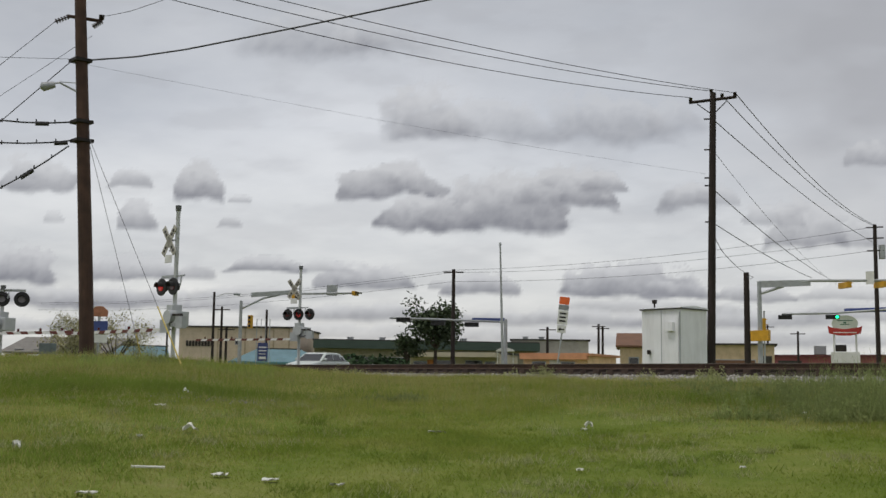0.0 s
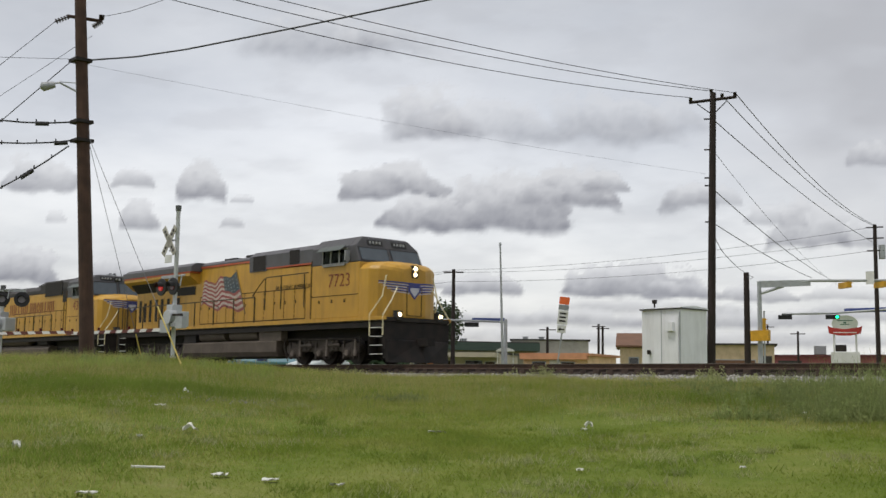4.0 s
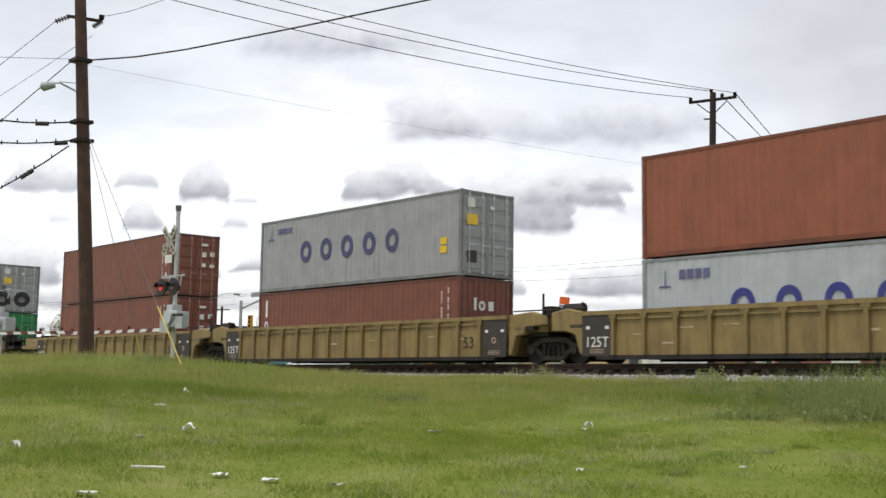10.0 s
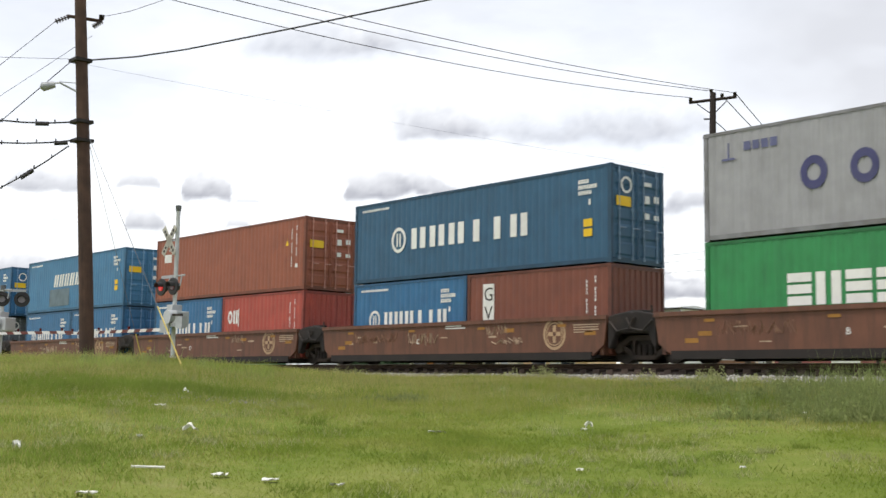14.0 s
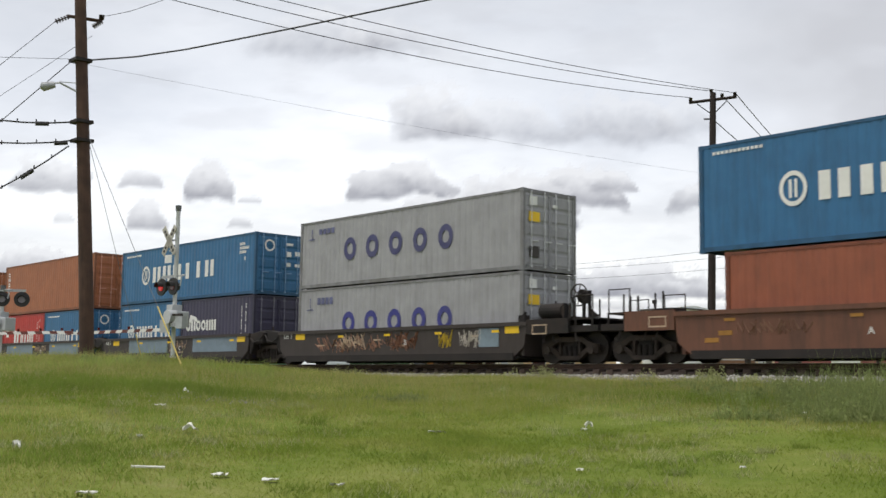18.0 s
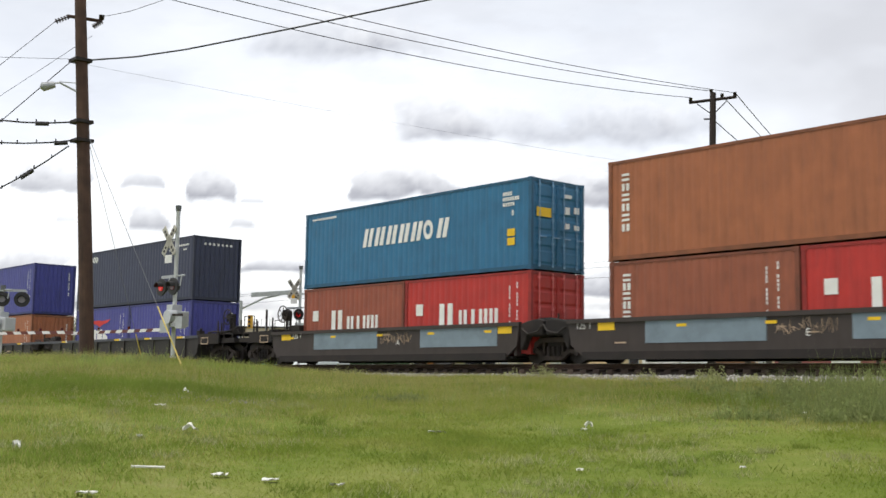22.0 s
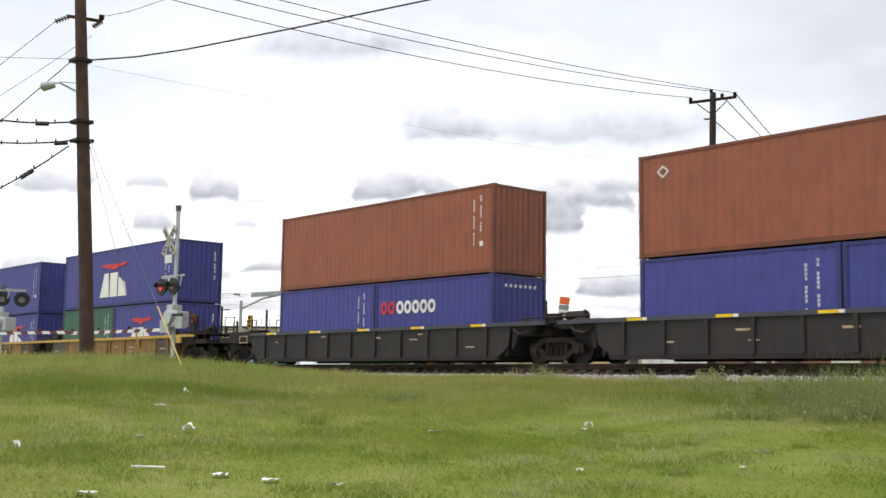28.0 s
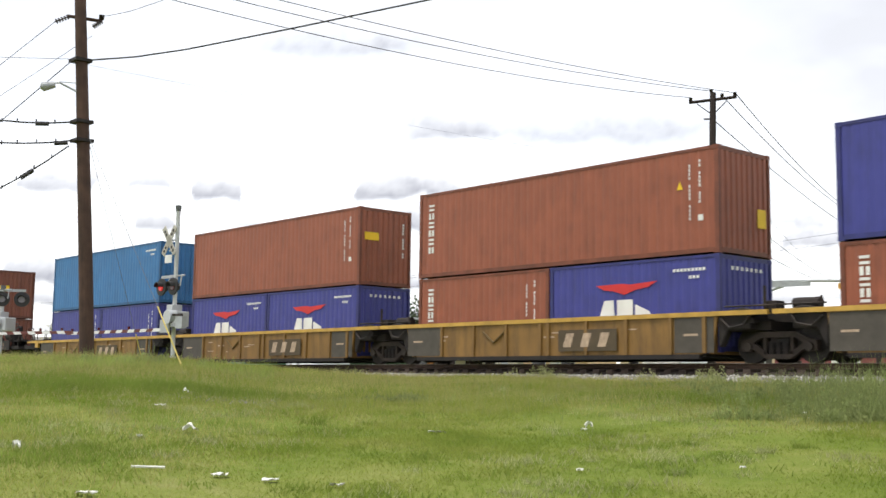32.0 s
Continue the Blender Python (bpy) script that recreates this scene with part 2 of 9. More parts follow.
def build_ground():
    xs = np.concatenate([-np.geomspace(4000, 60, 26), np.arange(-58, 8, 0.5), np.geomspace(8, 4000, 24)])
    ys = np.concatenate([-np.geomspace(4000, 4, 18), np.arange(-2, 31, 0.5), np.geomspace(31, 4000, 30)])
    Y, X = np.meshgrid(ys, xs, indexing="ij")
    Z = ground_z(X, Y)
    co = np.stack([X, Y, Z], -1).reshape(-1, 3)
    nx, ny = len(xs), len(ys)
    i = (np.arange(ny - 1)[:, None] * nx + np.arange(nx - 1)).ravel()
    me = bpy.data.meshes.new("ground")
    me.from_pydata(co.tolist(), [], np.stack([i, i + 1, i + nx + 1, i + nx], -1).tolist())
    me.polygons.foreach_set("use_smooth", [True] * len(me.polygons))
    m = bpy.data.materials.new("grassy_soil")
    m.use_nodes = True
    nt = m.node_tree
    N, Lk = nt.nodes.new, nt.links.new
    b = nt.nodes["Principled BSDF"]
    b.inputs["Roughness"].default_value = 0.95
    b.inputs["Specular IOR Level"].default_value = 0.1
    col, tc = meadow_colour(nt, .66)
    n3 = N("ShaderNodeTexNoise")
    n3.inputs["Scale"].default_value, n3.inputs["Detail"].default_value = 28.0, 6
    Lk(tc.outputs["Object"], n3.inputs["Vector"])
    mg = N("ShaderNodeMixRGB"); mg.blend_type, mg.inputs[0].default_value = "OVERLAY", 0.35
    Lk(col, mg.inputs[1]); Lk(n3.outputs[0], mg.inputs[2])
    Lk(mg.outputs[0], b.inputs["Base Color"])
    bp = N("ShaderNodeBump"); bp.inputs["Strength"].default_value, bp.inputs["Distance"].default_value = 0.6, 0.05
    Lk(n3.outputs[0], bp.inputs["Height"]); Lk(bp.outputs[0], b.inputs["Normal"])
    me.materials.append(m)
    tagged(new("ground", me), "green grassy field that slopes up to the railway", "ground", kind="structure")


def blade_mesh(name, x, y, h, w, lean, rng, material, droop=0.0):
    """Thin pointed blades, one triangle each, rooted on the ground."""
    n = len(x)
    z = ground_z(x, y)
    a = rng.uniform(0, 2 * np.pi, n)
    la = rng.uniform(0, 2 * np.pi, n)
    dx, dy = np.cos(a) * w / 2, np.sin(a) * w / 2
    co = np.empty((n, 3, 3))
    co[:, 0] = np.stack([x - dx, y - dy, z - 0.01], -1)
    co[:, 1] = np.stack([x + dx, y + dy, z - 0.01], -1)
    co[:, 2] = np.stack([x + np.cos(la) * lean * h, y + np.sin(la) * lean * h, z + h], -1)
    me = bpy.data.meshes.new(name)
    me.vertices.add(3 * n); me.loops.add(3 * n); me.polygons.add(n)
    me.vertices.foreach_set("co", co.ravel())
    me.loops.foreach_set("vertex_index", np.arange(3 * n, dtype=np.int32))
    me.polygons.foreach_set("loop_start", np.arange(0, 3 * n, 3, dtype=np.int32))
    me.polygons.foreach_set("loop_total", np.full(n, 3, dtype=np.int32))
    me.update()
    me.materials.append(material)
    return me


def lumps(x, y, s, seed):
    """Smooth patchiness between 0 and 1."""
    r = np.random.default_rng(seed)
    v = np.zeros_like(x)
    for k in range(7):
        a, f, p = r.uniform(0, 6.3), s * r.uniform(0.5, 2.2), r.uniform(0, 6.3)
        v += np.sin((np.cos(a) * x + np.sin(a) * y) * f + p)
    return np.clip(0.5 + v / 6, 0, 1)


def leaf_cloud(name, clumps, rng, material, size=(.02, .05)):
    """Small leaves scattered through low domes that stand on the ground; each dome is x, y, radius, height, count."""
    P = []
    for x, y, r, h, n in clumps:
        a, q = rng.uniform(0, 2 * np.pi, n), np.sqrt(rng.uniform(0, 1, n)) * r
        px, py = x + q * np.cos(a), y + q * np.sin(a)
        top = h * (1 - (q / r) ** 2 * .75) * rng.uniform(.75, 1.1)
        P.append(np.stack([px, py, ground_z(px, py) + top * np.power(rng.uniform(0, 1, n), .7)], -1))
    c = np.concatenate(P)
    n = len(c)
    s = rng.uniform(*size, n)[:, None]
    u = rng.normal(0, 1, (n, 3)) * np.array([1, 1, 1.3]); u /= np.linalg.norm(u, axis=1)[:, None]
    w = np.cross(u, rng.normal(0, 1, (n, 3))); w /= np.linalg.norm(w, axis=1)[:, None]
    co = np.stack([c - u * s, c + w * s * .45, c + u * s, c - w * s * .45], 1)
    me = bpy.data.meshes.new(name)
    me.vertices.add(4 * n); me.loops.add(4 * n); me.polygons.add(n)
    me.vertices.foreach_set("co", co.ravel())
    me.loops.foreach_set("vertex_index", np.arange(4 * n, dtype=np.int32))
    me.polygons.foreach_set("loop_start", np.arange(0, 4 * n, 4, dtype=np.int32))
    me.polygons.foreach_set("loop_total", np.full(n, 4, dtype=np.int32))
    me.update()
    me.materials.append(material)
    return me


def meadow_colour(nt, darker=1.0):
    """Green that drifts from lush to straw-coloured over the field; the soil and the blades share it."""
    N, Lk = nt.nodes.new, nt.links.new
    tc = N("ShaderNodeTexCoord")
    total = None
    for scale, detail, weight in ((.16, 3, .45), (.75, 4, .40), (4.5, 3, .22)):
        n = N("ShaderNodeTexNoise")
        n.inputs["Scale"].default_value, n.inputs["Detail"].default_value = scale, detail
        Lk(tc.outputs["Object"], n.inputs["Vector"])
        ma = N("ShaderNodeMath"); ma.operation = "MULTIPLY_ADD"
        ma.inputs[1].default_value = weight
        ma.inputs[2].default_value = -.035
        Lk(n.outputs[0], ma.inputs[0])
        if total is not None:
            Lk(total, ma.inputs[2])
        total = ma.outputs[0]
    ramp = N("ShaderNodeValToRGB")
    e = ramp.color_ramp.elements
    stops = ((.30, "#667a30"), (.43, "#788838"), (.53, "#899248"), (.66, "#9c9b63"))
    while len(e) < len(stops):
        e.new(.5)
    for el, (p, c) in zip(e, stops):
        el.position, el.color = p, (*(v * darker for v in lin(c)), 1)
    Lk(total, ramp.inputs[0])
    return ramp.outputs[0], tc


def blade_material(name, island=.12):
    if name in MATS:
        return MATS[name]
    m = bpy.data.materials.new(name)
    m.use_nodes = True
    nt = m.node_tree
    N, Lk = nt.nodes.new, nt.links.new
    b = nt.nodes["Principled BSDF"]
    b.inputs["Roughness"].default_value, b.inputs["Specular IOR Level"].default_value = .9, .1
    col, _ = meadow_colour(nt, 1.06)
    r, hsv = N("ShaderNodeMapRange"), N("ShaderNodeHueSaturation")
    r.inputs["To Min"].default_value, r.inputs["To Max"].default_value = 1 - island, 1 + island
    Lk(N("ShaderNodeNewGeometry").outputs["Random Per Island"], r.inputs["Value"])
    Lk(r.outputs[0], hsv.inputs["Value"]); Lk(col, hsv.inputs["Color"])
    Lk(hsv.outputs[0], b.inputs["Base Color"])
    tl, mix = N("ShaderNodeBsdfTranslucent"), N("ShaderNodeMixShader")
    Lk(hsv.outputs[0], tl.inputs["Color"])
    mix.inputs[0].default_value = .6
    Lk(b.outputs[0], mix.inputs[1]); Lk(tl.outputs[0], mix.inputs[2]); Lk(mix.outputs[0], nt.nodes["Material Output"].inputs["Surface"])
    MATS[name] = m
    return m


def scatter(rng, n, az0, az1, d0, d1):
    az, d = np.radians(rng.uniform(az0, az1, n)), np.sqrt(rng.uniform(d0 ** 2, d1 ** 2, n))
    return d * np.sin(az), d * np.cos(az), d


def build_grass():
    rng = np.random.default_rng(7)
    green = blade_material("meadow_grass")
    x, y, d = scatter(rng, 600000, -72.5, -24.5, 7.5, 36)
    patch = lumps(x, y, 0.8, 3) * .6 + lumps(x, y, 2.6, 31) * .4
    keep = (y < 23.1 + .7 * lumps(x, y, .9, 8)) & (rng.uniform(0, 1, len(x)) < 0.45 + 0.75 * patch)
    x, y, patch, d = x[keep], y[keep], patch[keep], d[keep]
    h = rng.uniform(0.012, 0.055, len(x)) * (0.25 + 1.6 * patch ** 1.5) * (1 + 0.6 * smooth(15, 22, d)) * (1 - .6 * smooth(21.0, 22.6, y))
    tagged(new("grass", blade_mesh("grass", x, y, h, rng.uniform(0.010, 0.020, len(x)), 1.2, rng, green)),
           "short green meadow grass in uneven patches", "grass", kind="stuff")
    # rank darker grass on the mound beside the road and in tufts
    lush = mat("lush_grass", "#788a3e", 0.9, 0, 0.2, 0.6, "#8a9448", 0.5, island=0.16, spec=0.1, leafy=True)
    px, py, ph = [], [], []
    for az, dist, sx, sd, height, count in ((-64.6, 19.2, 1.1, .55, .17, 5000), (-62.2, 19.4, 1.0, .45, .15, 4000), (-66.8, 20.4, 1.4, .8, .12, 3000), (-66.4, 12.9, .35, .25, .09, 500), (-68.3, 12.0, .5, .3, .09, 600),
                                            (-37.2, 21.6, 1.2, .5, .15, 2200), (-35.6, 21.4, .9, .5, .16, 1800), (-34.2, 20.2, .6, .5, .2, 1400), (-59.2, 18.9, .5, .4, .12, 700), (-55.4, 19.6, .6, .4, .12, 700)):
        cx, cy = spot(az, dist)
        ca, sa = math.cos(radians(az)), math.sin(radians(az))
        a, b = rng.normal(0, sx, count), rng.normal(0, sd, count)
        px.append(cx + a * ca + b * sa); py.append(cy - a * sa + b * ca); ph.append(rng.uniform(.4, 1, count) * height)
    x, y, h = np.concatenate(px), np.concatenate(py), np.concatenate(ph)
    tagged(new("lush_grass", blade_mesh("lush_grass", x, y, h, rng.uniform(.012, .022, len(x)), .7, rng, lush)), "rank dark green grass on the mound and in tufts", "grass", kind="stuff")
    # thin seed stalks, denser up the slope
    dry = mat("dry_grass", "#a09c62", 0.9, 0, 0.2, 0.5, island=0.18, spec=0.1, leafy=True)
    x, y, d = scatter(rng, 90000, -72, -25, 9, 34)
    keep = (y < 23.5) & (lumps(x, y, 0.5, 11) + .6 * smooth(14, 22, d) > rng.uniform(.45, .9, len(x)))
    x, y, d = x[keep], y[keep], d[keep]
    tagged(new("dry_grass", blade_mesh("dry_grass", x, y, rng.uniform(0.03, 0.12, len(x)) * (1 + .9 * smooth(17, 22, d)) * (1 - .65 * smooth(21.0, 22.6, y)), np.full(len(x), 0.009), 0.6, rng, dry)),
           "thin straw-coloured grass stalks", "grass", kind="stuff")
    # the ragged skyline of tall pale grass where the mound meets the road
    x, y, d = scatter(rng, 9000, -72, -57, 22.5, 27.5)
    keep = (y < 22.3) & (lumps(x, y, 1.1, 61) > rng.uniform(.25, .8, len(x)))
    x, y = x[keep], y[keep]
    tall = mat("tall_grass", "#93a056", 0.9, 0, 0.25, 0.8, island=0.2, spec=0.1, leafy=True)
    tagged(new("tall_grass", blade_mesh("tall_grass", x, y, rng.uniform(.08, .30, len(x)) * lumps(x, y, 1.6, 62) * 1.3, np.full(len(x), .014), .5, rng, tall)), "tall ragged pale green grass along the mound", "grass", kind="stuff")
    # leafy weeds in clumps, thick beside the ballast where the track leaves the view
    clumps = []
    for az0, d0, spread, height, count in ((-28.8, 17.4, .40, .40, 16), (-27.4, 17.6, .6, .52, 22), (-29.5, 22.4, .9, .42, 11), (-27.0, 22.6, 1.0, .62, 17), (-30.2, 23.6, .9, .38, 9),
                                           (-31.2, 24.4, .9, .34, 8), (-28.0, 24.3, 1.0, .58, 14), (-32.9, 17.4, .3, .24, 4), (-34.2, 20.6, .5, .30, 9), (-36.5, 25.3, .5, .30, 6), (-50.77, 19.4, .24, .16, 7),
                                           (-32.2, 21.6, .6, .40, 10), (-64.6, 24.8, .45, .30, 6), (-62.8, 25.2, .3, .34, 5), (-26.0, 20.0, .9, .55, 14), (-31.2, 20.5, .6, .34, 9), (-33.5, 24.4, 1.2, .32, 12), (-30.0, 19.6, .5, .42, 10)):
        px, py = spot(az0, d0)
        for k in range(count):
            x, y = rng.normal(px, spread), min(rng.normal(py, spread), 23.6)
            clumps.append((x, y, rng.uniform(.10, .26), height * rng.uniform(.3, 1.0), 95))
    weed = mat("weed_green", "#87935c", 0.9, 0, 0.3, 0.8, "#98986c", 0.5, island=0.25, spec=0.1, leafy=True)
    tagged(new("weeds", leaf_cloud("weeds", clumps, rng, weed)), "leafy weeds in clumps beside the ballast", "weeds", kind="stuff")
    # pale ragged growth along the foot of the ballast
    pale = mat("verge_green", "#a0a472", 0.9, 0, 0.2, 0.8, "#a8a280", 0.6, island=0.22, spec=0.1, leafy=True)
    verge = []
    for k in range(620):
        x = rng.uniform(-70, -8)
        y = 22.55 + rng.normal(0, .40)
        if lumps(np.array([x]), np.array([y]), .8, 5)[0] > .40:
            verge.append((x, min(y, 23.3), rng.uniform(.10, .30), rng.uniform(.05, .17) * (1.6 if x > -17 else 1), 60))
    for az0, d0 in ((-42.9, 31.4), (-43.6, 31.9), (-44.6, 32.2), (-52.9, 38.0), (-53.8, 38.6), (-35.6, 28.4), (-35.2, 28.2), (-38.4, 29.4)):
        px, py = spot(az0, d0)
        for k in range(7):
            verge.append((rng.normal(px, .25), min(rng.normal(py, .15), 23.75), rng.uniform(.10, .24), rng.uniform(.25, .50), 70))
    tagged(new("verge_growth", leaf_cloud("verge_growth", verge, rng, pale, (.015, .04))), "pale ragged weeds at the edge of the ballast", "weeds", kind="stuff")
    # tall thin stalks over the clumps and on their own up the slope
    st = rng.integers(0, len(clumps), 4200)
    c = np.array([clumps[k][:4] for k in st])
    x, y = c[:, 0] + rng.normal(0, .2, len(c)), c[:, 1] + rng.normal(0, .2, len(c))
    h = c[:, 3] * rng.uniform(.8, 1.6, len(c)) + .06
    xs, ys, _ = scatter(rng, 700, -60, -27, 16, 25)
    ok = ys < 23.3
    x, y, h = np.concatenate([x, xs[ok]]), np.concatenate([y, ys[ok]]), np.concatenate([h, rng.uniform(.12, .42, ok.sum())])
    tagged(new("weed_stalks", blade_mesh("weed_stalks", x, y, h, np.full(len(x), .011), .30, rng, weed)),
           "thin upright weed stalks", "weeds", kind="stuff")
    # small tufts, some fresh and some faded
    for nm, mt, n, seed, lb in (("fresh_tufts", lush, 420, 71, "fresh green grass tufts on the slope"), ("faded_tufts", pale, 520, 72, "faded grey-green grass tufts on the slope")):
        cx, cy, cd = scatter(rng, n, -70, -26, 9.5, 24)
        ok = (cy < 22.4) & (lumps(cx, cy, .7, seed) > .42)
        cx, cy = np.repeat(cx[ok], 45), np.repeat(cy[ok], 45)
        r = np.repeat(rng.uniform(.05, .22, ok.sum()), 45)
        hh = np.repeat(rng.uniform(.04, .12, ok.sum()), 45) * rng.uniform(.4, 1, len(cx))
        tagged(new(nm, blade_mesh(nm, cx + rng.normal(0, 1, len(cx)) * r, cy + rng.normal(0, 1, len(cx)) * r, hh, rng.uniform(.010, .018, len(cx)), .8, rng, mt)), lb, "grass", kind="stuff")
    # bare gravelly patches worn into the slope
    v, f = [], []
    for az0, d0, sx, sd, count in ((-59.7, 18.35, .55, .35, 260), (-58.6, 18.9, .45, .25, 120), (-37.3, 21.2, .55, .30, 160), (-34.6, 21.0, .5, .35, 120)):
        cx, cy = spot(az0, d0)
        ca, sa = math.cos(radians(az0)), math.sin(radians(az0))
        for k in range(count):
            a, b, s = rng.normal(0, sx), rng.normal(0, sd), rng.uniform(.01, .032)
            px, py = cx + a * ca + b * sa, cy - a * sa + b * ca
            z, j, i = gz(px, py) + .012, rng.uniform(.6, 1.3, 5) * s, len(v)
            v += [(px + j[0], py, z), (px, py + j[1], z), (px - j[2], py, z), (px, py - j[3], z), (px + j[4] * .3, py, z + j[4] * .8)]
            f += [(i, i + 1, i + 4), (i + 1, i + 2, i + 4), (i + 2, i + 3, i + 4), (i + 3, i, i + 4)]
    me = bpy.data.meshes.new("loose_gravel")
    me.from_pydata(v, [], f)
    me.materials.append(mat("field_gravel", "#8a877c", .95, 0, .2, 4, island=.35))
    tagged(new("loose_gravel", me), "loose grey gravel in bare patches of the field", "gravel", kind="stuff")


def build_track():
    bal = mat("grey_ballast", "#7d766d", 0.95, 0, 0.3, 4, "#4c4640", 0.6, 0.6, 18, island=0.35)
    g = Geo()
    prof = [(TY - 3.1, -0.66), (TY - 2.7, -0.50), (TY - 1.9, -0.39), (TY - 1.33, -0.335), (TY + 1.33, -0.335), (TY + 1.85, -0.36), (TY + 2.75, -0.45), (TY + 3.0, -0.64)]
    g.prism(prof, -900, 500, "x")
    bed = tagged(new("track_bed", g.mesh("track_bed", bal)), "grey crushed-stone railway ballast bed", "ballast", kind="structure")
    rng = np.random.default_rng(5)
    n = 12000
    x, y = rng.uniform(-95, -7, n), TY - 1.36 - np.abs(rng.uniform(0, 1.65, n))
    z = np.interp(y, [TY - 3.1, TY - 2.7, TY - 1.9, TY - 1.33], [-.66, -.50, -.39, -.335]) + .005
    v, f = [], []
    for k in range(n):
        s = rng.uniform(0.025, 0.055)
        j = rng.uniform(0.6, 1.3, 6) * s
        i = len(v)
        v += [(x[k] + j[0], y[k], z[k]), (x[k], y[k] + j[1], z[k]), (x[k] - j[2], y[k], z[k]), (x[k], y[k] - j[3], z[k]),
              (x[k] + j[4] * .3, y[k], z[k] + j[4]), (x[k], y[k], z[k] - j[5])]
        f += [(i, i + 1, i + 4), (i + 1, i + 2, i + 4), (i + 2, i + 3, i + 4), (i + 3, i, i + 4)]
    me = bpy.data.meshes.new("ballast_stones")
    me.from_pydata(v, [], f)
    me.materials.append(mat("ballast_stone", "#9a9891", 0.95, 0, 0.2, 4, island=0.55))
    tagged(new("ballast_stones", me), "loose grey ballast stones", "stones", kind="stuff")
    # dark strip added between the ties; its colour stands for the shade there
    solo("shaded_crib", Geo().prism([(TY - 1.32, -.34), (TY - 1.24, -.235), (TY + 1.24, -.235), (TY + 1.32, -.34)], -900, 500, "x"),
         mat("crib_shade", "#332b26", .95, 0, .35, 5, "#4a4038", .5, .6, 20), "dark strip between the ties, shade put into its colour", "ballast", kind="structure")
    rail_m = mat("rusty_rail", "#4d3a2e", 0.7, 0.3, 0.25, 6, "#2f2622", 0.5, 0.1)
    shine = mat("worn_rail_head", "#8d8884", 0.3, 0.9, 0.1, 6)
    for side in (-1, 1):
        yc = TY + side * 0.7525
        r = root("rail", pose(0, yc, 0), "rusty steel rail with a worn shiny head", "rail", "rails of the track")
        web = Geo().prism([(-0.075, -0.17), (0.075, -0.17), (0.075, -0.155), (0.012, -0.135), (0.012, -0.045), (0.036, -0.035),
                           (0.036, -0.006), (-0.036, -0.006), (-0.036, -0.035), (-0.012, -0.045), (-0.012, -0.135), (-0.075, -0.155)], -900, 500, "x")
        part("rail_body", web, rail_m, r)
        part("rail_head", Geo().box(-900, 500, -0.03, 0.03, -0.006, 0.0), shine, r)
    tie_m = mat("creosoted_tie", "#3b3029", 0.9, 0, 0.3, 3, "#6a5d50", 0.4, 0.3, 30, rnd=0.3)
    me = Geo().box(-0.115, 0.115, -1.30, 1.30, -0.33, -0.172).mesh("railroad_tie", tie_m)
    pl = Geo()
    for s in (-1, 1):
        pl.box(-0.09, 0.09, s * 0.7525 - 0.17, s * 0.7525 + 0.17, -0.172, -0.156)
    pm = pl.mesh("tie_plate", steel_dark)
    rr = random.Random(3)
    for k in range(230):
        t = new("railroad_tie", me)
        t.parent = bed
        t.location = (-112 + k * 0.5, TY + rr.uniform(-0.05, 0.05), rr.uniform(-0.012, 0.008))
        p = new("tie_plate", pm)
        p.parent = bed
        p.location = (-112 + k * 0.5, TY, 0)


def build_road():
    asphalt = mat("asphalt", "#55534f", 0.9, 0, 0.2, 2, "#3a3835", 0.4, 0.3, 60)
    g = Geo()
    pts = [(-34.6, 4, -44.0, 4), (-36.2, 16, -45.6, 16), (-37.0, 22.4, -46.6, 22.4)]
    for (ax, ay, bx, by), (cx, cy, dx, dy) in zip(pts, pts[1:]):
        za, zc = float(ground_z(ax, ay)) - 0.02, float(ground_z(cx, cy)) - 0.02
        zb, zd = float(ground_z(bx, by)) - 0.02, float(ground_z(dx, dy)) - 0.02
        g.hull8([(ax, ay, za - .3), (ax, ay, za + .04), (bx, by, zb - .3), (bx, by, zb + .04), (cx, cy, zc - .3), (cx, cy, zc + .04), (dx, dy, zd - .3), (dx, dy, zd + .04)])
    solo("road", g, asphalt, "worn grey asphalt road up to the crossing", "road", kind="structure")
    solo("crossing_deck", Geo().hull8([(-37.2, 22.9, -.4), (-37.2, 22.9, -.09), (-46.8, 22.9, -.4), (-46.8, 22.9, -.09), (-40.0, 25.2, -.4), (-40.0, 25.2, -.05), (-49.4, 25.2, -.4), (-49.4, 25.2, -.05)]),
         asphalt, "level-crossing deck of dark panels beside the rails", "road", kind="structure")
    far = Geo().hull8([(-43, 30.5, -.9), (-43, 30.5, -.4), (-53, 30.5, -.9), (-53, 30.5, -.4), (-70, 75, -1.1), (-70, 75, -.72), (-82, 75, -1.1), (-82, 75, -.72)])
    solo("far_road", far, asphalt, "grey asphalt road beyond the railway", "road", kind="structure")


build_ground()
build_grass()
build_track()
build_road()

# ---------- the train ----------
CARS = []      # (thing, distance of its origin along the track at the start)
SINK = 0.10     # bodies ride this much lower over the rails
WHEELS = []    # (wheel, radius, distance along the track)


def on_train(ob, s):
    CARS.append((ob, s))
    return ob


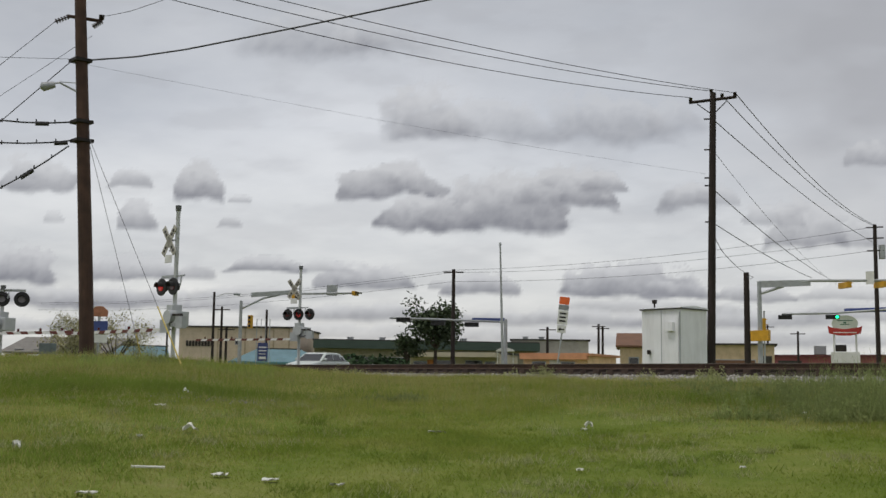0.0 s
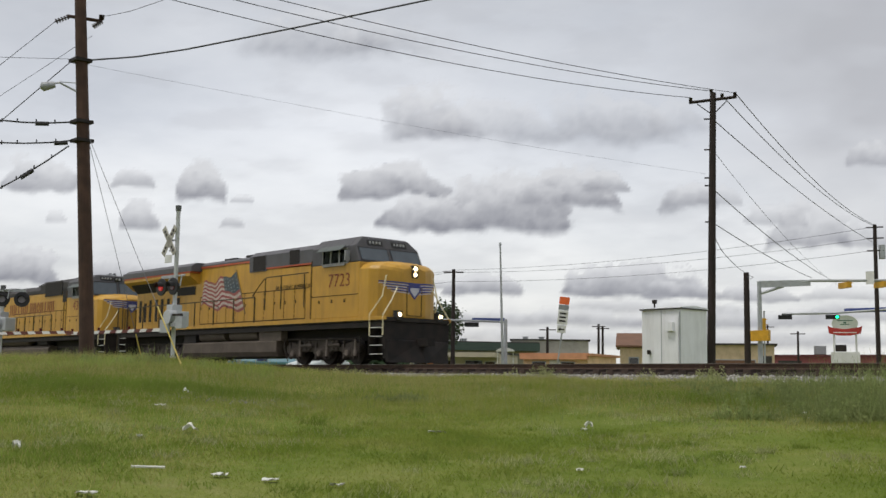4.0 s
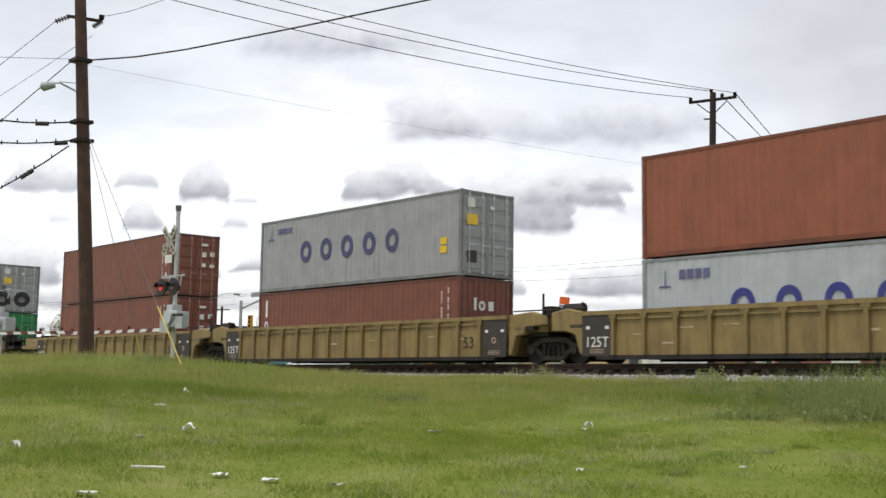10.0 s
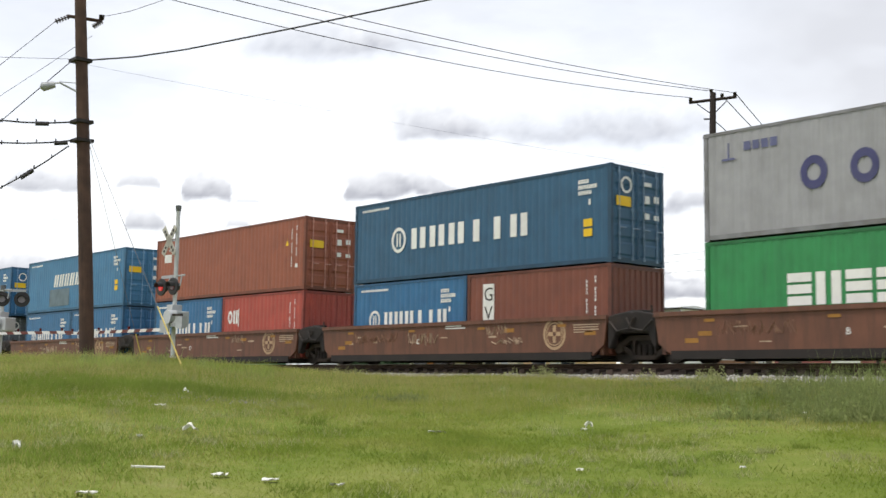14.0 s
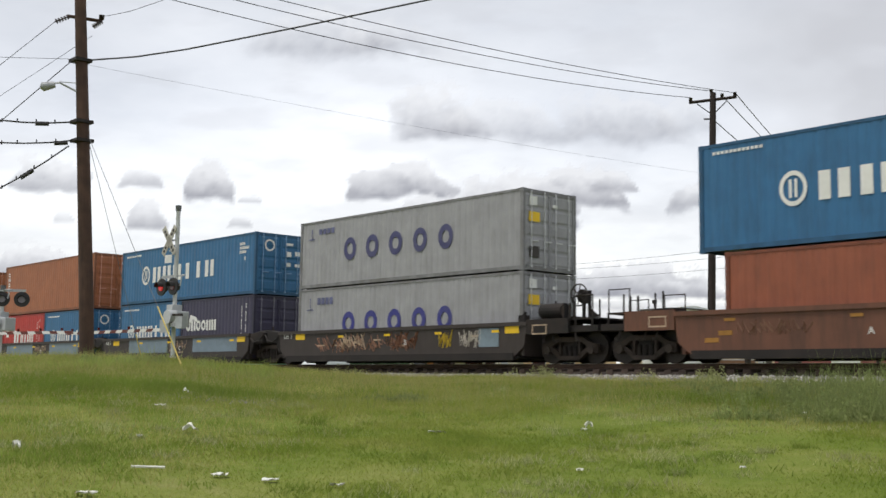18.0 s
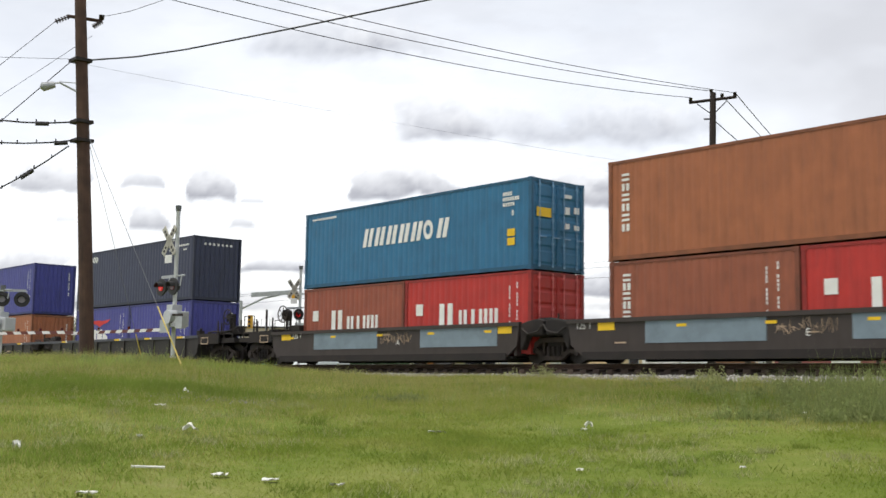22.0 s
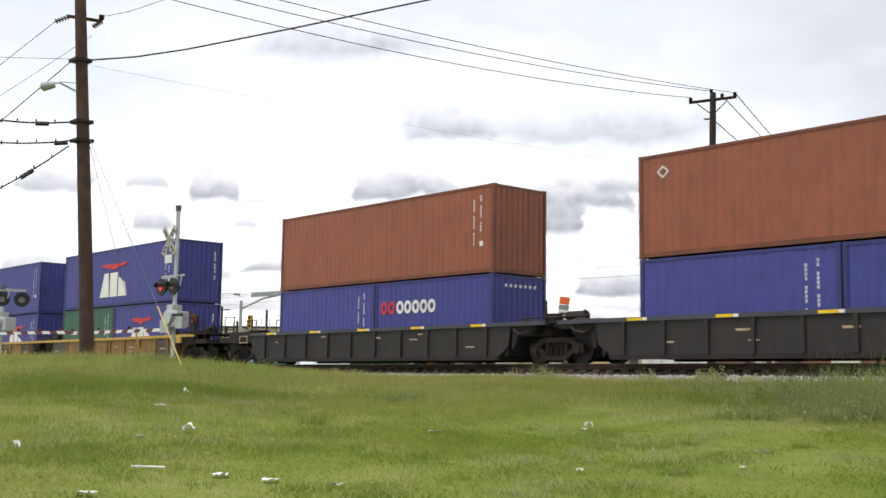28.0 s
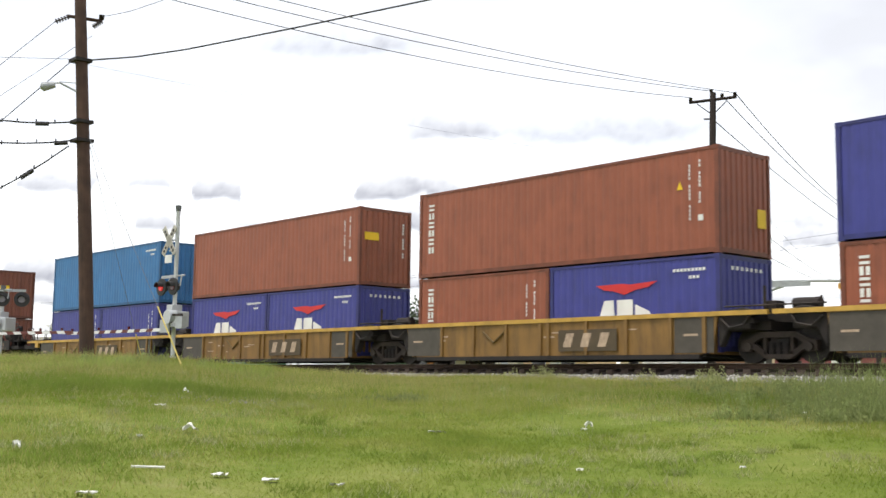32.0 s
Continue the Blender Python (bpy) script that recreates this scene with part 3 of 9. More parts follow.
PAINTS = {
    "brown": ("#8c4d35", "#482c20"), "orange": ("#985a38", "#563623"), "rust": ("#74402f", "#3e211c"), "red": ("#ad2922", "#5d1e1a"),
    "redbrown": ("#8e4833", "#4a2a20"), "grey": ("#939396", "#58534d"), "pale": ("#a7acb1", "#6f6f71"), "green": ("#2b8148", "#1f4a30"),
    "dgreen": ("#2b5947", "#1f3c36"), "emblem_row": ("#2b638d", "#203e55"), "hdark": ("#285370", "#1f3849"), "slant_row": ("#387096", "#28485a"),
    "teal": ("#21648a", "#1c4151"), "wing_marks": ("#373a84", "#26284c"), "blue": ("#3d3e88", "#282952"), "navy": ("#2b3049", "#1b1e30"),
    "round_marks": ("#36324a", "#201f2e"), "slate": ("#5a677a", "#454b54"), "sky": ("#2a689d", "#1f4265"), "gunmetal": ("#585f63", "#323536"),
    "coral": ("#a44537", "#552621"),
}


def box_paint(key):
    c, d = PAINTS[key]
    return paint("container_" + key, c, d, 0.22 if key in ("grey", "pale") else 0.40)


def corrugated(g, a0, a1, z0, z1, outer, depth, period, axis):
    """A trapezoid-ribbed steel sheet."""
    n = max(2, round((a1 - a0) / period))
    p = (a1 - a0) / n
    prof = []
    for k in range(n):
        b = a0 + k * p
        prof += [(b + 0.02 * p, outer + depth), (b + 0.20 * p, outer), (b + 0.62 * p, outer), (b + 0.80 * p, outer + depth)]
    prof.append((a1, outer + depth))
    i = len(g.v)
    for q, o in prof:
        for z in (z0, z1):
            g.v.append((q, o, z) if axis == "x" else (o, q, z))
    g.f += [(i + 2 * k, i + 2 * k + 2, i + 2 * k + 3, i + 2 * k + 1) for k in range(len(prof) - 1)]
    return g


W2 = 1.219
KINDS = {}


def blocks(c, material, label, kinds, x0, z, h, pitch, w, y=-W2 - 0.004, slant=0.0):
    """Plain stand-in shapes for a maker's lettering: rings, upright, level and slanted bars, each a part."""
    x = x0
    for k in kinds:
        g = Geo()
        if k == "o":
            g.ring(x + w / 2, y, z + h / 2, w, h, 0.50, 0.006, 18)
        elif k == "b":
            for a in (0, .62):
                g.box(x + w * a, x + w * (a + .38), y, y + .006, z, z + h)
        elif k == "e":
            for a in (0, .36, .72):
                g.box(x, x + w, y, y + .006, z + h * a, z + h * (a + .28))
        elif k == "s":
            for a in (0, .60):
                q = x + w * a
                g.hull8([(q, y, z), (q + slant, y, z + h), (q, y + .006, z), (q + slant, y + .006, z + h),
                         (q + w * .40, y, z), (q + w * .40 + slant, y, z + h), (q + w * .40, y + .006, z), (q + w * .40 + slant, y + .006, z + h)])
        else:
            g.box(x + w * .3, x + w * .7, y, y + .006, z, z + h)
        part("logo_shape", g, material, c, label)
        x += pitch


def code_bars(c, L, h, style):
    """Small unreadable codes as rows and columns of bars."""
    g = Geo()
    y = -W2 - 0.003
    if style == "column":
        for k, x in enumerate((-0.95, -0.62)):
            n = 11 if k else 15
            for j in range(n):
                if (j * 7 + k) % 5:
                    g.box(x, x + 0.045, y, y + .005, h - 0.425 - j * 0.11, h - 0.34 - j * 0.11)
        g.box(-0.66, -0.50, y, y + .005, h - 2.0, h - 1.84)
    elif style == "block":
        for j, (a, b) in enumerate(((-1.25, -0.85), (-1.25, -0.55), (-1.25, -0.8))):
            x = a
            while x < b:
                g.box(x, x + 0.075, y, y + .005, h - 0.5 - j * 0.17, h - 0.38 - j * 0.17)
                x += 0.105
        g.box(-0.85, -0.78, y, y + .005, h - 1.15, h - 0.98)
        for j in range(12):
            g.box(-L + 0.45 + j * 0.13, -L + 0.54 + j * 0.13, y, y + .005, h - 0.30, h - 0.22)
    elif style == "top":
        for j in range(9):
            g.box(-1.5 + j * 0.12, -1.42 + j * 0.12, y, y + .005, h - 0.42, h - 0.34)
        for j in range(3):
            g.box(-0.98 + j * 0.12, -0.9 + j * 0.12, y, y + .005, h - 0.62, h - 0.54)
    part("code_marks", g, mark_white, c, "small white unreadable code marks")["kind"] = "stuff"


def decorate(c, L, h, style):
    y = -W2 - 0.004
    if style == "ring_row":
        blocks(c, mat("mark_slate_blue", "#3b3c66", .6, 0, .12, 3, "#77756f", .2), "dull dark blue ring shape", "ooooo", -L * 0.765, h * 0.36, 0.85, 1.33, 0.74)
        gb = mat("mark_grey_blue", "#55587a", 0.6)
        part("emblem", Geo().prism([(-L + .55, h * .72), (-L + 1.0, h * .72), (-L + .94, h * .74), (-L + .80, h * .74), (-L + .80, h * .88), (-L + .76, h * .88), (-L + .76, h * .74), (-L + .60, h * .74)], y, y + .006), gb, c, "small grey-blue emblem")
        for j in range(4):
            part("emblem_bar", Geo().box(-L + 1.25 + j * .26, -L + 1.45 + j * .26, y, y + .006, h * .79, h * .87), gb, c)
    elif style == "ring_row_low":
        blocks(c, mark_blue, "row of dark blue ring shapes", "ooooo", -L * 0.765, 0.80, 0.85, 1.33, 0.74)
        gb = mat("mark_grey_blue", "#55587a", 0.6)
        part("emblem", Geo().prism([(-L + .55, h * .68), (-L + 1.0, h * .68), (-L + .94, h * .70), (-L + .80, h * .70), (-L + .80, h * .86), (-L + .76, h * .86), (-L + .76, h * .70), (-L + .60, h * .70)], y, y + .006), gb, c, "small grey-blue emblem")
        for j in range(4):
            part("emblem_bar", Geo().box(-L + 1.25 + j * .26, -L + 1.45 + j * .26, y, y + .006, h * .76, h * .86), gb, c)
    elif style in ("emblem_row", "emblem_row_short"):
        big = style == "emblem_row"
        s, x0, z = (0.78, -L * 0.82, h * 0.36) if big else (0.62, -L * 0.84, 0.95)
        g = Geo().ring(x0 + s * .45, y, z + s * .5, s, s * 1.15, 0.74, 0.006, 24)
        em = part("emblem", g, mark_white, c, "white ring emblem")
        for k in (.30, .50):
            part("emblem_bar", Geo().box(x0 + s * k, x0 + s * (k + .10), y, y + .006, z + s * .2, z + s * .8), mark_white, em)
        blocks(c, mark_white, "white block shape", "bbbiib", x0 + s * 1.35, z + .02, s * 0.92, (L * 0.49 - s * .2) / 6 if big else s * 0.92, (L * 0.49) / 6 * 0.74 if big else s * .70)
    elif style == "slant_row":
        blocks(c, mark_white, "row of white slanted bars", "sssssos", -L * 0.70, h * 0.46, 0.66, 0.68, 0.50, slant=0.16)
    elif style == "big_block":
        blocks(c, mark_white, "large white block shape", "b", -L * .70, .95, .76, 1, .66)
        blocks(c, mark_white, "row of white block shapes", "bibb", -L * .54, .95, .52, .48, .38)
        part("emblem", Geo().box(-L * .90, -L * .90 + .36, y, y + .006, h * .52, h * .67), mark_white, c, "white flag shape")
    elif style in ("wing_marks", "wing_marks_short"):
        x0, w = (-L * .64, 3.0) if style == "wing_marks" else (-L * .70, 2.1)
        z, hh = (h * .17, 1.2) if style == "wing_marks" else (.72, .78)
        for q in ([(0, 0), (.15, 1), (.31, 1), (.34, 0)], [(.37, 0), (.37, 1), (.64, 1), (.64, 0)], [(.68, 0), (.68, .82), (.92, .55), (1, 0)]):
            part("logo_block", Geo().prism([(x0 + w * a, z + hh * b_) for a, b_ in q], y, y + .006), mark_white, c, "white block shape")
        zt = z + hh + .14
        part("emblem", Geo().prism([(x0, zt + .30), (x0 + w * .14, zt + .16), (x0 + w * .3, zt + .12), (x0 + w * .5, zt), (x0 + w * .68, zt + .12), (x0 + w * .9, zt + .18),
                                    (x0 + w * 1.05, zt + .34), (x0 + w * .6, zt + .28), (x0 + w * .45, zt + .32)], y, y + .006), mark_red, c, "red winged shape")
    elif style == "upright_row":
        for j in range(6):
            z = h * .86 - j * h * .10
            part("logo_shape", Geo().box(-L + .50, -L + .76, y, y + .006, z - .07, z).box(-L + .50, -L + .76, y, y + .006, z - .21, z - .14) if j % 2 == 0 else Geo().box(-L + .50, -L + .60, y, y + .006, z - .21, z).box(-L + .66, -L + .76, y, y + .006, z - .21, z), mark_white, c, "white bar shape")
    elif style == "red_white_rings":
        blocks(c, mark_white, "row of white ring shapes", "ooooo", -L * .80, 1.45, .46, .42, .38)
        blocks(c, mark_red, "dull red ring shapes", "oo", -L * .80 - .88, 1.45, .46, .42, .38)
    elif style == "red_white_rings40":
        blocks(c, mark_white, "row of white ring shapes", "ooooo", -L * .92, h * .80, .30, .27, .25)
        blocks(c, mat("dull_red", "#6e2e3c", 0.7), "dull red ring shapes", "oo", -L * .92 - .52, h * .80, .30, .25, .22)
    elif style == "low_blocks":
        g = Geo().box(-L + .52, -L + .66, y, y + .006, h * .62, h * .88)
        g.ring(-L + .59, y, h * .50, .26, .32, .5, .006, 12).box(-L + .5, -L + .7, y, y + .006, h * .32, h * .36)
        part("logo", g, mark_white, c, "column of white block shapes")
    elif style == "small_blocks":
        blocks(c, mark_white, "small row of white block shapes", "obisibi", -L * .66, h * .62, .36, .26, .20)
    elif style == "round_marks":
        blocks(c, mark_white, "row of white block shapes", "oboobs", -L * .92, 1.2, .46, .44, .38)
        part("emblem", Geo().prism([(-L * .90, h * .55), (-L * .82, h * .66), (-L * .74, h * .60), (-L * .78, h * .70), (-L * .86, h * .74)], y, y + .006), mark_white, c, "white emblem shape")
    elif style == "green":
        blocks(c, mark_white, "row of white block shapes", "ebeeebeeb", -L * .80, 1.12, .80, .78, .66)
    elif style == "white_block":
        blocks(c, mark_white, "white block shapes", "os", -L * .92, h * .55, .55, .42, .34)
        part("code_marks", Geo().box(-L * .92 + .80, -L * .92 + .86, y, y + .006, h * .50, h * .78), mark_white, c)
    elif style == "plate_letters":
        p = part("plate", Geo().box(-L + .75, -L + 1.25, y, y + .006, .95, 2.25), mark_white, c, "white plate with two letters")
        for ch, z in (("G", 1.9), ("V", 1.3)):
            lettering("letter", ch, 0.62, mark_dark, p, Matrix.Translation((-L + 1.0, y - .003, z)) @ NEAR, "black letter")
    elif style == "square":
        part("emblem", Geo().ring(-L + .85, y, h * .82, .42, .36, .7, .006, 4), mark_white, c, "white square outline")
    elif style == "patch":
        part("repair_patch", Geo().box(-L * .74, -L * .53, -W2 - .003, -W2 + .003, h * .10, h * .42), mat("patch_grey", "#5d6d76", 0.7, 0, .2, 2), c, "dull grey repainted patch")
    elif style == "ghost":
        g = Geo()
        for j in range(4):
            g.box(-L * .75 + j * .42, -L * .75 + j * .42 + .34, -W2 - .003, -W2 + .003, h * .12, h * .34)
        for j in range(3):
            g.box(-L * .22 + j * .42, -L * .22 + j * .42 + .34, -W2 - .003, -W2 + .003, h * .12, h * .34)
        part("painted_out_marks", g, mat("patch_slate", "#46575d", 0.75, 0, .2, 3), c, "dark painted-out marks")
    elif style == "yellow_side":
        part("sticker", Geo().box(-1.05, -.72, y, y + .005, h * .38, h * .46), mark_yellow, c, "yellow sticker")
        part("sticker", Geo().box(-1.05, -.72, y, y + .005, h * .28, h * .36), mark_yellow, c, "yellow sticker")
    elif style == "end_emblem":
        part("emblem", Geo().ring(.016, -.55, h * .80, .5, .5, .72, .006, 20, "x"), mark_white, c, "white ring emblem")
    elif style == "end_bars":
        for a, b, z0, z1 in ((.30, .52, .64, .72), (.72, .95, .66, .73), (.30, .50, .48, .54), (.72, .95, .48, .53), (.25, .60, .82, .86)):
            part("door_plate", Geo().box(.016, .022, a, b, h * z0, h * z1), mark_white, c, "white door plate")
    elif style == "end_yellow":
        part("sticker", Geo().box(.016, .022, -1.0, -.35, h * .58, h * .68), mark_yellow, c, "yellow door sticker")
    elif style == "end_yellow_low":
        part("sticker", Geo().box(.016, .022, .55, .95, h * .28, h * .46), mark_yellow, c, "yellow sticker")
    elif style == "end_plates":
        part("door_plate", Geo().box(.016, .022, -.95, -.62, h * .80, h * .91), mark_white, c, "white door plate")
        part("door_plate", Geo().box(.016, .022, .1, .3, h * .80, h * .84), mark_white, c, "white door plate")
        part("sticker", Geo().box(.016, .022, -.98, -.5, h * .60, h * .72), mark_yellow, c, "yellow door sticker")
        part("sticker", Geo().box(.016, .022, -.95, -.52, h * .16, h * .30), mark_dark, c, "black door plate")
    elif style == "end_blocks":
        part("logo", Geo().ring(.004, -.25, h * .64, .30, .34, .5, .006, 14, "x").box(.004, .01, -.62, -.5, h * .58, h * .74).box(.004, .01, .05, .28, h * .58, h * .70), mark_white, c, "white block shapes")
    elif style == "end_round":
        part("emblem", Geo().ring(.016, -.72, h * .62, .6, .6, .45, .006, 20, "x"), mark_white, c, "white round emblem")
    elif style == "end_code":
        g = Geo()
        for j in range(13):
            if j % 5:
                g.box(.003, .009, .78, .86, h - .45 - j * .11, h - .38 - j * .11)
        part("code_marks", g, mark_white, c, "small white unreadable code marks")["kind"] = "stuff"
    elif style == "end_toprow":
        g = Geo()
        for j in range(7):
            g.box(.003, .009, -.7 + j * .22, -.6 + j * .22, h - .40, h - .30)
        part("code_marks", g, mark_white, c, "small white unreadable code marks")["kind"] = "stuff"
    elif style == "hazard":
        part("sticker", Geo().prism([(-1.35, h * .62), (-1.15, h * .62), (-1.25, h * .70)], y, y + .005), mark_yellow, c, "yellow triangle sticker")
    else:
        code_bars(c, L, h, style)


def container(s, zbase, L, h, key, end, styles, label):
    """A steel shipping box; its origin is under the middle of its leading end."""
    m = box_paint(key)
    # wall paint darkened for frame and roof: edge shade in the colour, patchy dirt over it
    edge = mat("container_edge_shade_" + key, tuple(v * .62 for v in lin(PAINTS[key][0])), .6, 0, .2, 3, PAINTS[key][1], .85)
    c = root("shipping_container", pose(s, TY, zbase - SINK), label, "shipping container", "containers on the train")
    tag = (L, h, key)
    if tag not in KINDS:
        sides = []
        for sg in (-1, 1):
            g = Geo()
            corrugated(g, -L + .12, -.12, .14, h - .09, sg * (W2 - .012), -sg * .014, .278, "x")
            sides.append(g.mesh("side_wall", m))
        fr = Geo()
        for x in (-L, -.13):
            for y in (-W2, W2 - .09):
                fr.box(x, x + .13, y, y + .09, .11, h - .11)
        for y in (-W2, W2 - .06):
            fr.box(-L + .16, -.16, y, y + .06, 0.03, .15)
            fr.box(-L + .16, -.16, y, y + .06, h - .09, h - .01)
        for x in (-L + .01, -.10):
            fr.box(x, x + .09, -W2 + .16, W2 - .16, .03, .17)
            fr.box(x, x + .09, -W2 + .16, W2 - .16, h - .13, h - .01)
        castings = Geo().box(0, .178, 0, .162, 0, .118).mesh("corner_casting", edge)
        roof = Geo()
        corrugated(roof, -L + .1, -.1, -W2 + .05, W2 - .05, -(h - .03), .02, .42, "x")
        roof.v = [(x, z, -y) for x, y, z in roof.v]
        floor = Geo().box(-L + .1, -.1, -W2 + .04, W2 - .04, .10, .16)
        rear = Geo()
        corrugated(rear, -W2 + .09, W2 - .09, .14, h - .12, -L + .03, .04, .25, "y")
        KINDS[tag] = (sides, fr.mesh("frame", edge), castings, roof.mesh("roof", edge), floor.mesh("floor", edge), rear.mesh("end_wall", m))
    sides, fr, castings, roof, floor, rear = KINDS[tag]
    for me in sides:
        part("side_wall", me, None, c)
    for nm, me in (("frame", fr), ("roof", roof), ("floor", floor), ("end_wall", rear)):
        part(nm, me, None, c)
    for x in (-L - .004, -.174):
        for y in (-W2 - .004, W2 - .158):
            for z in (0.0, h - .118):
                part("corner_casting", castings, None, c).location = (x, y, z)
    if end == "door":
        dk = ("door", h, key)
        if dk not in KINDS:
            ms = []
            for y0, y1 in ((-W2 + .10, -.012), (.012, W2 - .10)):
                g = Geo().box(-.06, -.035, y0, y1, .17, h - .13)
                n = 5
                for k in range(n):
                    z = .17 + (h - .30) * (k + .5) / n
                    g.hull8([(-.035, y0 + .06, z - .20), (-.035, y0 + .06, z + .20), (-.035, y1 - .06, z - .20), (-.035, y1 - .06, z + .20),
                             (-.012, y0 + .10, z - .14), (-.012, y0 + .10, z + .14), (-.012, y1 - .10, z - .14), (-.012, y1 - .10, z + .14)])
                g.box(-.035, -.005, y0, y0 + .05, .17, h - .13).box(-.035, -.005, y1 - .05, y1, .17, h - .13)
                ms.append(g.mesh("door", m))
            bar = Geo().tube((.008, 0, .12), (.008, 0, h - .06), .022, None, 8)
            for z in (.14, h * .30, h * .55, h - .20):
                bar.box(-.03, .022, -.045, .045, z - .03, z + .03)
            bar.box(-.01, .03, -.02, .30, h * .36, h * .36 + .035)
            KINDS[dk] = (ms, bar.mesh("locking_bar", mat("bar_" + key, tuple(min(1, v * 1.3 + .13) for v in lin(PAINTS[key][0])), .45, .2, .15, 5)))
        ms, bar = KINDS[dk]
        for me, ys in zip(ms, ((-.86, -.26), (.26, .86))):
            d = part("door", me, None, c)
            for yy in ys:
                part("locking_bar", bar, None, d).location = (0, yy, 0)
    else:
        ek = ("end", h, key)
        if ek not in KINDS:
            g = Geo()
            corrugated(g, -W2 + .09, W2 - .09, .14, h - .12, -.004, -.045, .25, "y")
            KINDS[ek] = g.mesh("end_wall", m)
        part("end_wall", KINDS[ek], None, c)
    for st in styles:
        decorate(c, L, h, st)
    return on_train(c, s)


def wheel_mesh(r, n=20):
    """A wheelset: two flanged wheels on one axle."""
    g = Geo().tube((0, -.86, 0), (0, .86, 0), .08, None, 8)
    for sg in (-1, 1):
        def at(y):
            return sg * (.80 + y)
        g.tube((0, at(-.065), 0), (0, at(.065), 0), r, None, n).tube((0, at(-.09), 0), (0, at(-.065), 0), r + .03, None, n)
        g.tube((0, at(.065), 0), (0, at(.10), 0), r * .28, None, 10)
        for k in range(4):
            a = k * math.pi / 2
            g.tube((r * .6 * math.cos(a), at(.06), r * .6 * math.sin(a)), (r * .6 * math.cos(a), at(.075), r * .6 * math.sin(a)), r * .12, None, 6)
    return g.mesh("wheelset", mat("worn_wheel", "#231d1a", .6, .3, .3, 5, "#4a3f37", .4))


CAR_WHEEL, LOCO_WHEEL = wheel_mesh(.46), wheel_mesh(.52)


def freight_truck(parent, x, s):
    """A two-axle truck under a well car."""
    t = part("truck", Geo().box(x - .25, x + .25, -1.0, 1.0, .42, .78).box(x - .55, x + .55, -.55, .55, .62, .85), under, parent)
    for y in (-1.08, .92):
        g = Geo().prism([(x - 1.08, .40), (x - 1.08, .66), (x - .80, .72), (x - .5, .88), (x + .5, .88), (x + .80, .72), (x + 1.08, .66), (x + 1.08, .40), (x + .74, .42), (x + .70, .60),
                         (x + .46, .74), (x - .46, .74), (x - .70, .60), (x - .74, .42)], y, y + .16)
        g.prism([(x - .36, .20), (x + .36, .20), (x + .42, .32), (x - .42, .32)], y, y + .16)
        for q in (-1, 1):
            g.prism([(x + q * .36, .20), (x + q * .82, .52), (x + q * .76, .64), (x + q * .28, .32)], y + .01, y + .15)
            g.prism([(x + q * .34, .32), (x + q * .42, .32), (x + q * .42, .74), (x + q * .34, .74)], y + .01, y + .15)
            part("bearing_cap", Geo().tube((x + q * .86, y - .05, .50), (x + q * .86, y + .18, .50), .12, None, 12), mat("bearing_grime", "#3b322c", .7, .2, .2, 4), t)
        for k in (-.2, 0, .2):
            part("spring", Geo().tube((x + k, y + .06, .32), (x + k, y + .06, .62), .075, None, 8), under, t)
        part("side_frame", g, mat("freight_grime", "#2f2722", .85, 0, .4, 3, "#46392f", .5), t)
    for dx in (-.86, .86):
        w = part("wheelset", CAR_WHEEL, None, t)
        w.location = (x + dx, 0, .56)
        WHEELS.append((w, .46, s + x + dx))


WELL = {  # colour, dirt, top of the side, ribs, dark ends
    "tan": ("#857145", "#4a3a26", 1.58, 15, True), "brown": ("#64402f", "#33241d", 1.46, 0, False), "grey": ("#352d2a", "#2a211c", 1.36, 0, False),
    "black": ("#211d1b", "#352b25", 1.36, 10, False), "yellow": ("#7d5d2b", "#3a2c1b", 1.42, 9, False), "maroon": ("#55302c", "#30201c", 1.46, 0, False),
}


def brake_gear(c, x, y, z, style):
    """A spoked hand-brake wheel on a gear housing, carried by two slim posts."""
    rust = mat("rusty_gear", "#7a3f22", .75, .1, .3, 6, "#3a2a20", .5) if style == "yellow" else under
    s = part("brake_stand", Geo().box(x - .04, x + .03, y, y + .09, z - .06, z + .62).box(x + .18, x + .25, y, y + .09, z - .06, z + .82)
             .box(x - .14, x + .34, y - .05, y + .16, z - .05, z + .03).prism([(x + .25, z + .03), (x + .62, z + .03), (x + .25, z + .30)], y + .02, y + .06), under, c, "two dark posts on a foot plate")
    part("gear_housing", Geo().tube((x + .02, y - .10, z + .66), (x + .02, y + .12, z + .66), .20, .17, 14).box(x - .05, x + .24, y - .06, y + .10, z + .44, z + .62), rust, s,
         "rusty round gear housing" if style == "yellow" else "dark round gear housing")
    g = Geo().ring(x, y - .2, z + .68, .66, .68, .90, .035, 22).tube((x, y - .21, z + .68), (x, y - .06, z + .68), .05, None, 8)
    for k in range(3):
        a = radians(20 + 60 * k)
        g.tube((x - .31 * math.cos(a), y - .185, z + .68 - .31 * math.sin(a)), (x + .31 * math.cos(a), y - .185, z + .68 + .31 * math.sin(a)), .017, None, 5)
    part("brake_wheel", g, mat("rusty_wheel", "#4a2f22", .7, .2, .2, 5) if style == "yellow" else steel_dark, s, "spoked hand-brake wheel")


